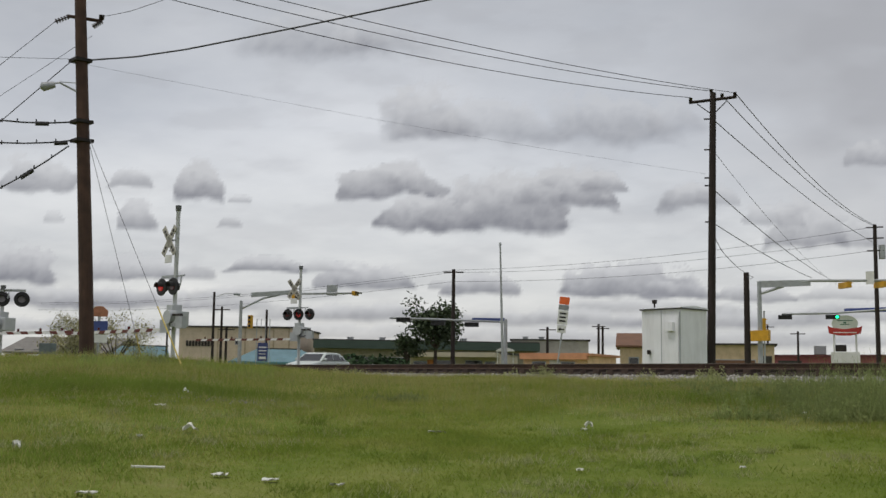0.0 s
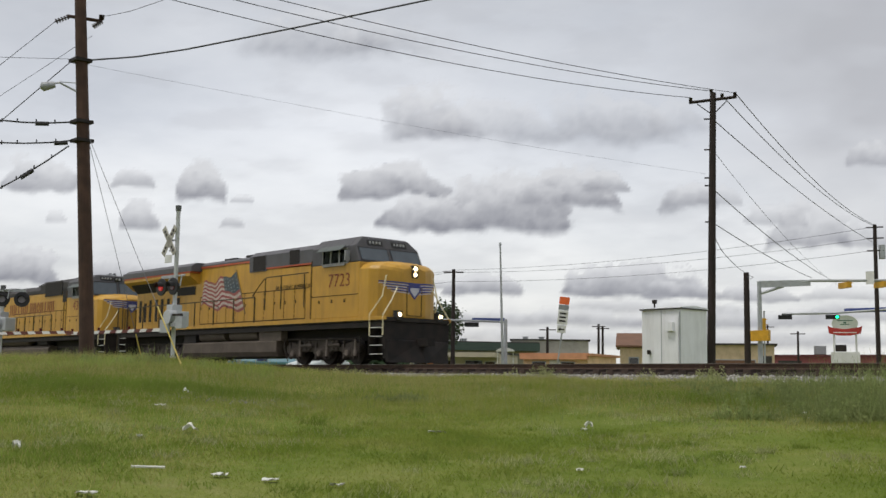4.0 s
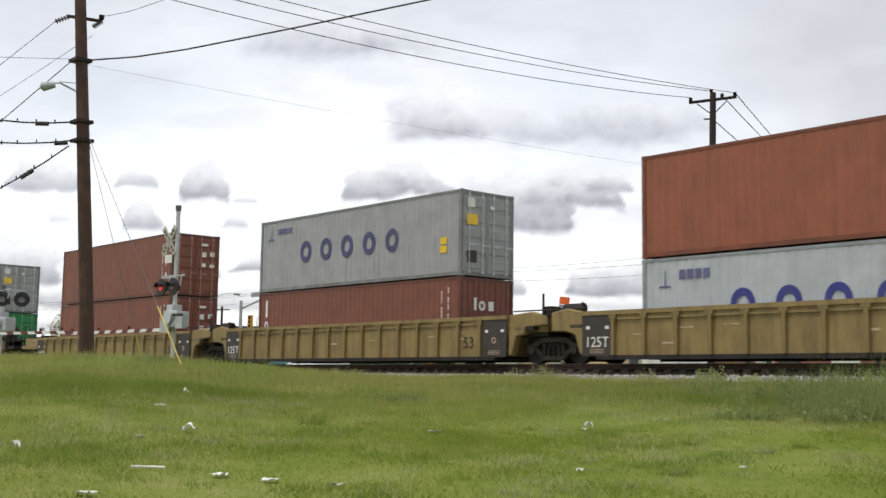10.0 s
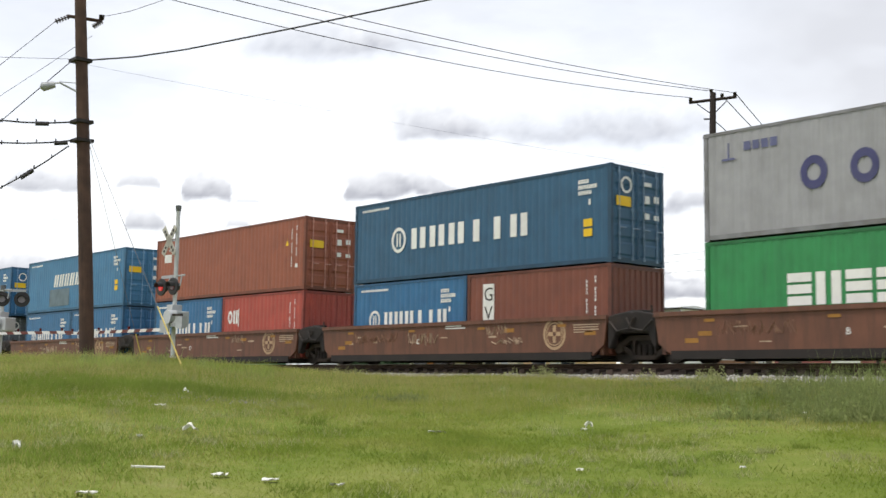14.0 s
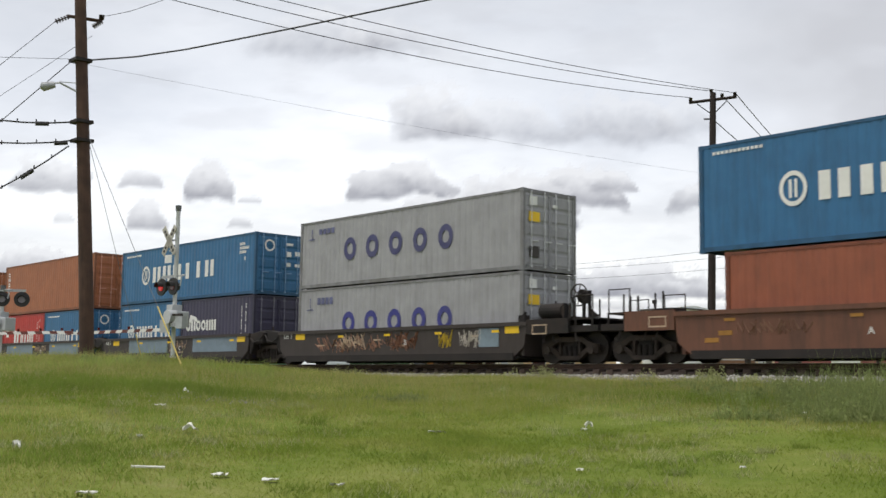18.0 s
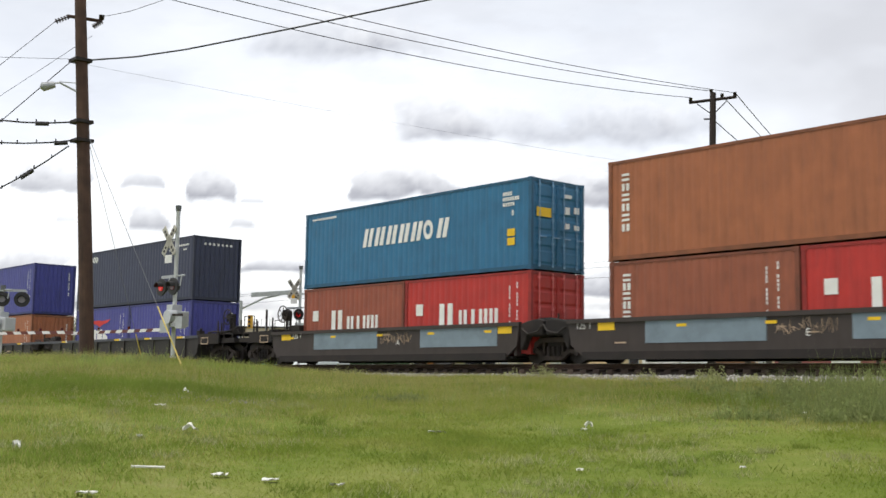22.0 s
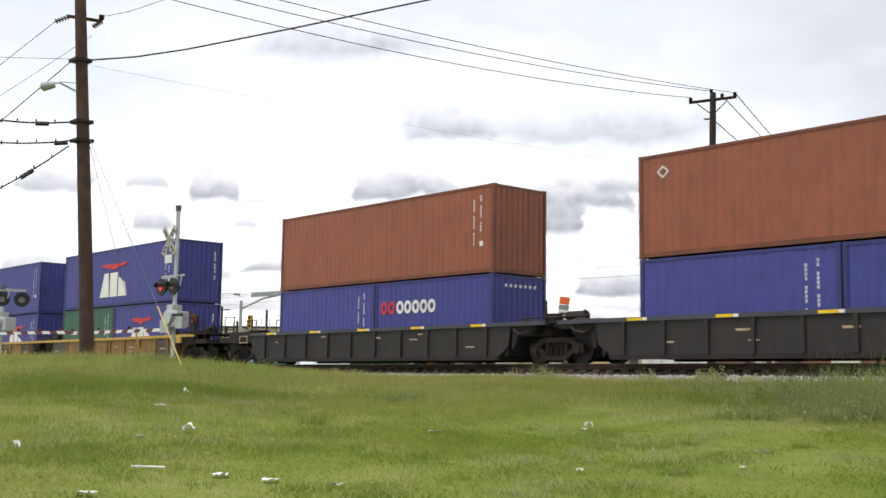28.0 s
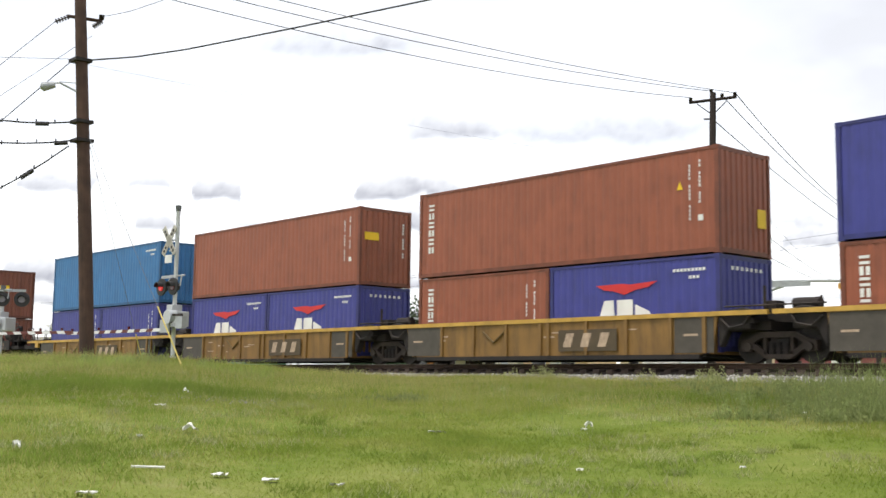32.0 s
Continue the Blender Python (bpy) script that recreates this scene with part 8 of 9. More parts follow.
    band = part("band", Geo().prism([(-1.5, 4.95 - g0), (-1.25, 4.80 - g0), (0, 4.62 - g0), (1.25, 4.80 - g0), (1.5, 4.95 - g0), (1.38, 4.25 - g0), (.5, 4.05 - g0), (-.5, 4.05 - g0), (-1.38, 4.25 - g0)], -.22, .16), mat("sign_red", "#b03028", .5, 0, .08, 3), s, "red band")
    part("band_marks", Geo().box(-1.0, 1.0, -.228, -.22, 4.28 - g0, 4.36 - g0), mark_white, band)
    part("letter_board", Geo().box(-1.25, 1.25, -.15, .1, .9 - g0, 2.55 - g0), white_paint, s, "white letter board")
    part("small_box", Geo().box(-.85, .1, -.12, .08, 2.6 - g0, 3.2 - g0), steel_dark, s)
    # white sign boards far right and by the road
    for az, d, w, z0, z1, lb in ((-30.2, 153, .75, 3.35, 4.55, "grey rooftop air unit on the red-brown building"),):
        px, py = spot(az, d)
        unit = root("air_unit", pose(px, py, z0 - .02, 0, 0, 30), lb, "air unit")
        part("casing", Geo().box(-w, w, -.5, .5, .12, z1 - z0), mat("sign_grey", "#8c8f90"), unit, bevel=.04)
        part("skid", Geo().box(-w, w, -.45, -.35, 0, .14).box(-w, w, .35, .45, 0, .14), steel_dark, unit)


def building(name, az0, az1, d0, d1, top, wall, label, roof=None, fascia=None, depth=14, windows=(), doors=(), parapet=.3, pitch=0.0):
    """A low building whose front runs between two bearings; its base stands on the ground."""
    a, b = Vector((*spot(az0, d0), 0)), Vector((*spot(az1, d1), 0))
    L = (b - a).length
    ang = math.degrees(math.atan2(b.y - a.y, b.x - a.x))
    g0 = gz((a.x + b.x) / 2, (a.y + b.y) / 2) - .02
    r = root(name, pose(a.x, a.y, g0, 0, 0, ang), label, "building")
    h = top - g0
    part("wall", Geo().box(0, L, 0, depth, -.4, h - (parapet if roof else 0)), wall, r)
    if pitch:
        part("roof", Geo().prism([(-.5, h - .1), (depth * .5, h + pitch), (depth + .5, h - .1), (depth + .5, h - .25), (-.5, h - .25)], -.4, L + .4, "x"), roof, r)
    elif roof:
        part("roof", Geo().box(-.25, L + .25, -.25, depth + .25, h - parapet, h), roof, r)
    if fascia:
        mt, z0, z1, out = fascia
        part("fascia", Geo().box(-.1, L + .1, -out, .0, z0 - g0, z1 - g0), mt, r)
    for u, w, z0, z1, mt in windows:
        wn = part("window", Geo().box(L * u - w / 2, L * u + w / 2, -.05, .02, z0 - g0, z1 - g0), galv, r)
        part("pane", Geo().box(L * u - w / 2 + .08, L * u + w / 2 - .08, -.07, -.05, z0 - g0 + .08, z1 - g0 - .08), mt, wn)
    for u, w, z1, mt in doors:
        part("door", Geo().box(L * u - w / 2, L * u + w / 2, -.06, .0, 0, z1 - g0), mt, r)
    return r, L, g0


def hip_house(az0, az1, d, eave, ridge, span, roof_m, wall_m, label):
    """A low house under a hipped sheet-metal roof, with standing seams on the near slope."""
    a, b = Vector((*spot(az0, d), 0)), Vector((*spot(az1, d), 0))
    L = (b - a).length
    g0 = gz((a.x + b.x) / 2, (a.y + b.y) / 2) - .02
    r = root("teal_building", pose(a.x, a.y, g0, 0, 0, math.degrees(math.atan2(b.y - a.y, b.x - a.x))), label, "building")
    e, t, dp = eave - g0, ridge - g0, 9.0
    part("wall", Geo().box(.3, L - .3, .3, dp - .3, -.4, e), wall_m, r)
    u0, u1 = span[0] * L, span[1] * L
    rf = part("roof", Geo().hull8([(0, 0, e), (u0, 2.6, t), (0, dp, e), (u0, dp - 2.6, t), (L, 0, e), (u1, 2.6, t), (L, dp, e), (u1, dp - 2.6, t)]), roof_m, r)
    part("ridge_cap", Geo().box(u0 - .1, u1 + .1, 2.5, 2.7, t - .03, t + .07), mat("dark_trim", "#3a3733", .8, 0, .1, 1), rf)
    for k in range(int((u1 - u0) / .6)):
        x = u0 + .3 + k * .6
        part("seam", Geo().hull8([(x, -.0, e + .03), (x, 2.6, t + .03), (x, 0, e), (x, 2.6, t), (x + .05, 0, e + .03), (x + .05, 2.6, t + .03), (x + .05, 0, e), (x + .05, 2.6, t)]), roof_m, rf)
    part("fascia", Geo().box(-.05, L + .05, -.06, 0, e - .15, e + .02), wall_m, r)
    for u in (.3, .55, .8):
        wn = part("window", Geo().box(L * u - .7, L * u + .7, .24, .3, e - 1.5, e - .4), galv, r)
        part("pane", Geo().box(L * u - .62, L * u + .62, .22, .24, e - 1.42, e - .48), glass, wn)
    return r


def build_town():
    beige = mat("beige_stucco", "#c0b09c", .85, 0, .08, .8, "#8a7f6e", .35, .05)
    teal = mat("teal_metal", "#63838c", .6, 0, .12, .8, "#4c686e", .45, .03)
    teal_d = mat("teal_roof", "#5c8b94", .6, 0, .1, .8)
    green = mat("green_metal", "#3c4c45", .6, 0, .1, .8, "#2b3a34", .3)
    drab = mat("drab_wall", "#938d7c", .85, 0, .12, .8, "#5c584c", .4)
    tan = mat("tan_brick", "#c9b493", .9, 0, .12, 1.2, "#7d6243", .4, .05)
    brown = mat("brown_roof", "#6d4f3c", .8, 0, .15, 1)
    peach = mat("peach_stucco", "#dcbc94", .85, 0, .1, 1, "#8f6a4a", .3)
    orange = mat("orange_tile_roof", "#c08a66", .8, 0, .15, 1.5)
    redb = mat("red_brown_metal", "#8a4a4a", .7, 0, .12, .6, "#523030", .4)
    grey = mat("grey_block", "#aaa59c", .85, 0, .1, .8, "#6b665f", .3)
    dark_tr = mat("dark_trim", "#3a3733", .8, 0, .1, 1)
    pane = glass
    r, L, g0 = building("store_building", -61.62, -55.85, 172, 168, 7.05, beige, "long beige stucco store building with dark sign", dark_tr, None, 20, [(.50, .9, 4.3, 5.3, pane)], [], .25)
    for k in range(9):
        part("sign_mark", Geo().box(L * .06 + k * .46, L * .06 + k * .46 + .36, -.10, 0, 4.05 - g0, 4.85 - g0), mark_dark, r)
    g = Geo()
    for u in (.33, .56, .80, .93):
        g.box(L * u - .1, L * u + .1, -.08, 0, .4, 7.0 - g0)
    part("pilasters", g, mat("beige_trim", "#a3957f", .85), r)
    hip_house(-65.14, -62.0, 118, 1.05, 2.60, (.26, .96), teal, teal_d, "low teal building with a hipped metal roof and dark eave")
    hip_house(-59.2, -54.3, 112, 1.05, 2.38, (.28, .72), teal, teal_d, "wide teal metal hip roof behind the crossing")
    building("gabled_house", -66.9, -65.2, 135, 132, 2.0, mat("pale_siding", "#a9b1b4", .8, 0, .1, 1), "small pale house with a grey pitched roof", mat("shingle_grey", "#77746f", .9, 0, .15, 2), None, 9, [(.3, 1.2, 1.0, 2.0, pane)], [], pitch=1.8)
    building("gabled_house", -69.6, -67.4, 128, 125, 2.0, mat("white_siding", "#c3c6c6", .8, 0, .08, 1), "white house with a grey pitched roof", mat("shingle_grey", "#8a8681", .9), None, 9, [(.3, 1.2, 1.0, 2.2, pane), (.7, 1.2, 1.0, 2.2, pane)], [(.5, 1.0, 2.0, mat("door_red", "#8a3a34", .6))], pitch=1.6)
    wins = [(u, 2.2, .9, 2.6, pane) for u in (.08, .16, .24, .32, .40, .48, .56, .64, .72)]
    building("strip_mall", -55.0, -43.8, 158, 160, 5.0, drab, "long low shopping building with a green metal fascia", dark_tr, (green, 3.7, 4.8, 1.6), 22, wins, [(.2, 1.4, 2.6, dark_tr), (.52, 1.4, 2.6, dark_tr)], .25)
    building("warehouse", -45.1, -41.25, 172, 172, 5.9, grey, "plain grey-beige warehouse with rooftop vents", dark_tr, None, 18, [], [(.8, 3.0, 3.2, dark_tr)], .2)
    for az in (-43.6, -44.4, -47.5, -51.6, -53.2):
        px, py = spot(az, 165 if az < -45.1 else 178)
        solo("roof_vent", Geo().box(-.4, .4, -.35, .35, 0, .5).box(-.5, .5, -.42, .42, .5, .6), galv, "small metal vent on a flat roof", "roof vent", m=pose(px, py, 4.99 if az < -45.1 else 5.89, 0, 0, 45))
    building("snack_stand", -44.5, -41.3, 92, 90, 1.75, peach, "low peach building with an orange tiled edge", orange, (orange, 1.25, 1.7, .5), 7, [(.25, 1.2, .3, 1.1, pane), (.7, 1.2, .3, 1.1, pane)], [(.5, .9, 1.2, white_paint)], .2)
    building("gas_canopy", -50.2, -45.7, 125, 122, 2.6, mat("canopy_cream", "#b5ac98", .7, 0, .1, 1), "cream shop front with dark openings", dark_tr, (mat("canopy_cream", "#b5ac98"), 2.0, 2.5, 2.0), 8, [(.12, 1.6, .2, 1.6, pane), (.4, 2.4, .2, 1.7, pane), (.72, 2.0, .2, 1.7, pane), (.9, 1.2, .2, 1.6, pane)], [(.25, 1.0, 1.7, mat("door_orange", "#b5713a", .6))], .2)
    building("tan_building", -36.4, -32.3, 100, 100, 2.95, tan, "tan brick building with a flat dark roof edge", dark_tr, None, 5, [(.55, 3.4, .2, 1.6, brown)], [(.9, 1.0, 1.9, dark_tr)], .15)
    building("tan_building", -39.7, -38.0, 112, 112, 3.2, tan, "small tan building with a brown pitched roof", brown, None, 9, [(.4, 1.0, .8, 2.0, pane)], [], pitch=1.3)
    building("metal_shed", -32.3, -26.3, 152, 148, 3.35, redb, "long low red-brown metal building", mat("red_brown_roof", "#5d2f32", .7, 0, .1, 1), None, 14, [], [(.12, 3, 2.6, dark_tr)], .25)
    # low white sign frames and clutter by the road
    for az, d, w, h, mt, lb in ((-39.95, 95, .75, 1.3, white_paint, "white rooftop-style sign box at the kerb"), (-52.3, 95, .45, 1.4, white_paint, "small white sandwich board"), (-51.0, 92, .28, 1.1, mat("cone_orange", "#d8855a", .6), "orange and white traffic barrel"),
                                (-45.05, 88, .4, 1.0, white_paint, "white traffic barrier post"), (-40.6, 86, .35, 1.0, mat("barrel_white", "#c9b8a6", .7), "orange and white traffic barrel"), (-38.9, 84, .35, 1.0, mat("barrel_white", "#c9b8a6"), "orange and white traffic barrel"),
                                (-67.7, 70, .5, 1.6, mat("board_grey", "#5b6664", .6), "grey notice board on two legs")):
        px, py = spot(az, d)
        t = root("road_board", pose(px, py, gz(px, py), 0, 0, 45), lb, "sign board")
        part("board", Geo().box(-w, w, -.06, .06, h * .45, h * 1.15), mt, t, bevel=.02)
        part("legs", Geo().box(-w * .8, -w * .7, -.05, .05, 0, h * .5).box(w * .7, w * .8, -.05, .05, 0, h * .5), galv, t)
    # tank, dish and shop sign
    px, py = spot(-45.4, 118)
    solo("white_canopy", Geo().prism([(-1.0, 0), (1.0, 0), (.8, .22), (.3, .36), (-.3, .36), (-.8, .22)], -.8, .8).tube((-.8, 0, -3.4), (-.8, 0, 0), .05, None, 8).tube((.8, 0, -3.4), (.8, 0, 0), .05, None, 8), white_paint, "white rounded canopy on two posts", "canopy", m=pose(px, py, 2.55, 0, 0, 45))
    px, py = spot(-65.42, 105)
    t = root("pole_sign", pose(px, py, gz(px, py), 0, 0, 60), "blue and orange shop sign on a post", "sign")
    part("post", Geo().tube((0, 0, 0), (0, 0, 5.6 - gz(px, py)), .12, None, 10), galv, t)
    part("panel", Geo().box(-.75, .75, -.12, .12, 3.3 - gz(px, py), 4.3 - gz(px, py)), mat("street_sign_blue", "#3a4a86"), t, "blue panel")
    part("panel", Geo().box(-.75, .75, -.12, .12, 2.4 - gz(px, py), 3.1 - gz(px, py)), white_paint, t, "white panel")
    part("top_panel", Geo().prism([(-.7, 4.7 - gz(px, py)), (.7, 4.7 - gz(px, py)), (.75, 5.2 - gz(px, py)), (.3, 5.6 - gz(px, py)), (-.3, 5.6 - gz(px, py)), (-.75, 5.2 - gz(px, py))], -.12, .12), mat("sign_brown_orange", "#a06a50", .6), t, "rounded orange-brown panel")


def tree(x, y, height, radius, trunk_h, leaves, seed, leaf_mat, label, bare=False, squash=.9):
    rng = np.random.default_rng(seed)
    z0 = gz(x, y)
    t = root("tree", pose(x, y, z0), label, "tree", "trees of the town")
    g = Geo()
    g.tube((0, 0, -.2), (.1, 0, trunk_h), .22, .16, 8)
    tips = []
    for k in range(9):
        a = k * 2.4 + rng.uniform(-.4, .4)
        e = rng.uniform(.3, 1.0)
        q = Vector((math.cos(a) * radius * rng.uniform(.5, .85), math.sin(a) * radius * rng.uniform(.5, .85), trunk_h + (height - trunk_h) * e * .85))
        mid = Vector((q.x * .4, q.y * .4, trunk_h + (q.z - trunk_h) * .45))
        g.tube((.1, 0, trunk_h - .1), mid, .11, .07, 6).tube(mid, q, .07, .02, 5)
        tips.append(q)
        for j in range(4):
            w = q + Vector(rng.normal(0, radius * .28, 3))
            g.tube(mid.lerp(q, .6), w, .03, .008, 4)
            tips.append(w)
    part("trunk", g, mat("bark", "#4a4038", .9, 0, .25, 4, "#2d2722", .5, .3), t)
    n = leaves
    c = np.array(tips)[rng.integers(0, len(tips), n)] + rng.normal(0, radius * (.22 if not bare else .14), (n, 3)) * np.array([1, 1, squash])
    s = rng.uniform(.05, .12, n) if bare else rng.uniform(.10, .26, n)
    u = rng.normal(0, 1, (n, 3)); u /= np.linalg.norm(u, axis=1)[:, None]
    w = np.cross(u, rng.normal(0, 1, (n, 3))); w /= np.linalg.norm(w, axis=1)[:, None]
    co = np.stack([c - u * s[:, None], c + w * s[:, None] * .6, c + u * s[:, None], c - w * s[:, None] * .6], 1).reshape(-1, 3)
    me = bpy.data.meshes.new("crown")
    me.from_pydata(co.tolist(), [], np.arange(4 * n).reshape(n, 4).tolist())
    me.materials.append(leaf_mat)
    part("crown", me, None, t)["kind"] = "stuff"
    return t


def build_trees():
    dark = mat("dark_leaves", "#434e39", .8, 0, .25, .8, island=.4, spec=.2)
    spring = mat("spring_leaves", "#94916a", .8, 0, .25, .8, island=.35, spec=.2)
    bush = mat("hedge_leaves", "#33472d", .8, 0, .25, .8, island=.4, spec=.2)
    x, y = spot(-48.95, 110)
    tree(x, y, 7.5, 2.35, 3.3, 3800, 1, dark, "dark ragged-headed tree with a slim trunk")
    x, y = spot(-50.40, 112)
    tree(x, y, 4.5, 1.2, 2.4, 900, 2, dark, "small dark tree beside the taller one")
    x, y = spot(-66.6, 118)
    tree(x, y, 6.0, 2.6, 1.6, 5200, 3, spring, "sparse spring tree with thin bare branches", True)
    x, y = spot(-64.6, 114)
    tree(x, y, 5.8, 3.2, 1.4, 3800, 4, spring, "sparse spring tree with thin bare branches", True)
    for k, (az, d, r, h) in enumerate(((-53.0, 90, 2.2, 2.2), (-51.9, 100, 2.6, 2.4), (-51.0, 104, 2.4, 2.2), (-54.2, 100, 2.0, 2.3), (-50.0, 106, 2.4, 1.6))):
        x, y = spot(az, d)
        rng = np.random.default_rng(20 + k)
        n = 900
        c = rng.normal(0, 1, (n, 3)); c /= np.linalg.norm(c, axis=1)[:, None]
        c *= rng.uniform(.6, 1.05, n)[:, None] * np.array([r, r, h])
        c[:, 2] = np.abs(c[:, 2])
        s = rng.uniform(.12, .28, n)[:, None]
        u = rng.normal(0, 1, (n, 3)); u /= np.linalg.norm(u, axis=1)[:, None]
        w = np.cross(u, rng.normal(0, 1, (n, 3))); w /= np.linalg.norm(w, axis=1)[:, None]
        co = np.stack([c - u * s, c + w * s * .7, c + u * s, c - w * s * .7], 1).reshape(-1, 3)
        b = root("bush", pose(x, y, gz(x, y)), "dark green overgrown hedge bush", "bush", "hedge bushes")
        me = bpy.data.meshes.new("foliage")
        me.from_pydata(co.tolist(), [], np.arange(4 * n).reshape(n, 4).tolist())
        me.materials.append(bush)
        part("foliage", me, None, b)["kind"] = "stuff"
        part("stems", Geo().path([(0, 0, -.1), (.2, .1, h * .7)], .05).path([(0, 0, 0), (-.4, .2, h * .6)], .04), mat("bark", "#4a4038"), b)


def car(x, y, rz, colour, label, van=False, z=None):
    """A saloon or a van: rounded body, glazed upper part between slim pillars, wheels in dark arches."""
    c = root("car", pose(x, y, gz(x, y) if z is None else z, 0, 0, rz), label, "car", "cars at the crossing")
    m = mat("car_" + colour[1:], colour, .3, .1, .03, 2, spec=.6)
    dark = mat("car_trim", "#1d1d1f", .7)
    h = 2.15 if van else 1.44
    if van:
        body = [(-2.5, .38), (2.45, .38), (2.55, .70), (2.45, 1.02), (1.75, 1.18), (-2.5, 1.18)]
        roof = [(1.72, 1.16), (1.15, h - .10), (.8, h), (-2.42, h), (-2.5, 1.16)]
        panes = ([(1.55, 1.22), (1.10, h - .22), (.45, h - .22), (.45, 1.22)],)
    else:
        body = [(-2.2, .40), (-2.0, .28), (2.05, .28), (2.24, .42), (2.26, .62), (2.12, .78), (1.25, .93), (-1.75, .98), (-2.18, .94), (-2.25, .66)]
        roof = [(1.22, .92), (.50, h - .08), (.15, h), (-.85, h), (-1.25, h - .07), (-1.85, .96)]
        panes = ([(1.00, .97), (.46, h - .13), (-.22, h - .10), (-.22, .97)], [(-.30, .97), (-.30, h - .10), (-.92, h - .11), (-1.12, .99)], [(-1.20, .99), (-1.02, h - .13), (-1.22, h - .16), (-1.58, 1.0)])
    part("body", Geo().prism(body, -.87, .87), m, c, bevel=.10)
    k = .80 if van else .62
    secs = [[(px, sg * (.85 if pz < 1.2 else k + .12), pz) for px, pz in roof] for sg in (-1, 1)]
    part("cabin", loft(secs), m, c, bevel=.06)
    for sg in (-1, 1):
        for q in panes:
            part("window", loft([[(px, sg * ((.858 if pz < 1.25 else k + .135) + e), pz) for px, pz in q] for e in (-.012, .010)]), glass, c)
        part("side_trim", Geo().box(-1.7, 1.75, min(sg * .87, sg * .885), max(sg * .87, sg * .885), .52, .57), dark, c)
        part("mirror", Geo().box(.80, .98, min(sg * .88, sg * 1.04), max(sg * .88, sg * 1.04), .98, 1.10), m, c, bevel=.03)
        for wx in (-1.38, 1.38):
            part("wheel_arch", Geo().tube((wx, sg * .80, .34), (wx, sg * .876, .34), .38, None, 20), dark, c)
            w = part("wheel", Geo().tube((wx, sg * .88, .32), (wx, sg * .66, .32), .32, None, 18), mat("tyre", "#1c1c1c", .9), c)
            part("rim", Geo().tube((wx, sg * .89, .32), (wx, sg * .87, .32), .19, None, 14), galv, w)
        part("headlight", Geo().box(2.10, 2.28, sg * .62 - .18, sg * .62 + .18, .60, .74), white_paint, c)
        part("tail_light", Geo().box(-2.27, -2.14, sg * .66 - .16, sg * .66 + .16, .70, .90), mat("tail_red", "#7a1412", .3), c)
    x0, z0, x1, z1 = (1.70, 1.20, 1.18, h - .16) if van else (1.20, .95, .53, h - .09)
    part("windscreen", Geo().hull8([(x0 + .015, -.74, z0), (x1 + .015, -k, z1), (x0 - .03, -.74, z0), (x1 - .03, -k, z1), (x0 + .015, .74, z0), (x1 + .015, k, z1), (x0 - .03, .74, z0), (x1 - .03, k, z1)]), glass, c)
    if not van:
        part("rear_window", Geo().hull8([(-1.83, -.74, 1.0), (-1.27, -k, h - .10), (-1.78, -.74, 1.0), (-1.22, -k, h - .10), (-1.83, .74, 1.0), (-1.27, k, h - .10), (-1.78, .74, 1.0), (-1.22, k, h - .10)]), glass, c)
    part("bumper", Geo().box(2.22, 2.32, -.80, .80, .32, .50).box(-2.32, -2.22, -.80, .80, .32, .52) if not van else Geo().box(2.5, 2.6, -.8, .8, .38, .55), dark, c, bevel=.03)
    return c


def build_cars():
    x, y = spot(-54.75, 67)
    car(x, y, -66, "#c3cac6", "pale silver-white saloon car waiting beyond the crossing", z=-.45)
    x, y = spot(-67.5, 110)
    car(x, y, 118, "#d2d4d4", "white panel van on the far street", True)
    x, y = spot(-68.75, 114)
    car(x, y, 110, "#8a2f2c", "dull red car behind the white van")
    x, y = spot(-47.0, 105)
    car(x, y, 130, "#b8bcc0", "silver car parked by the shops")
    x, y = spot(-65.9, 95)
    car(x, y, 150, "#b9c0c4", "pale grey car on the far road")
    x, y = spot(-63.4, 92)
    car(x, y, 150, "#c6c9c9", "white car on the far road")


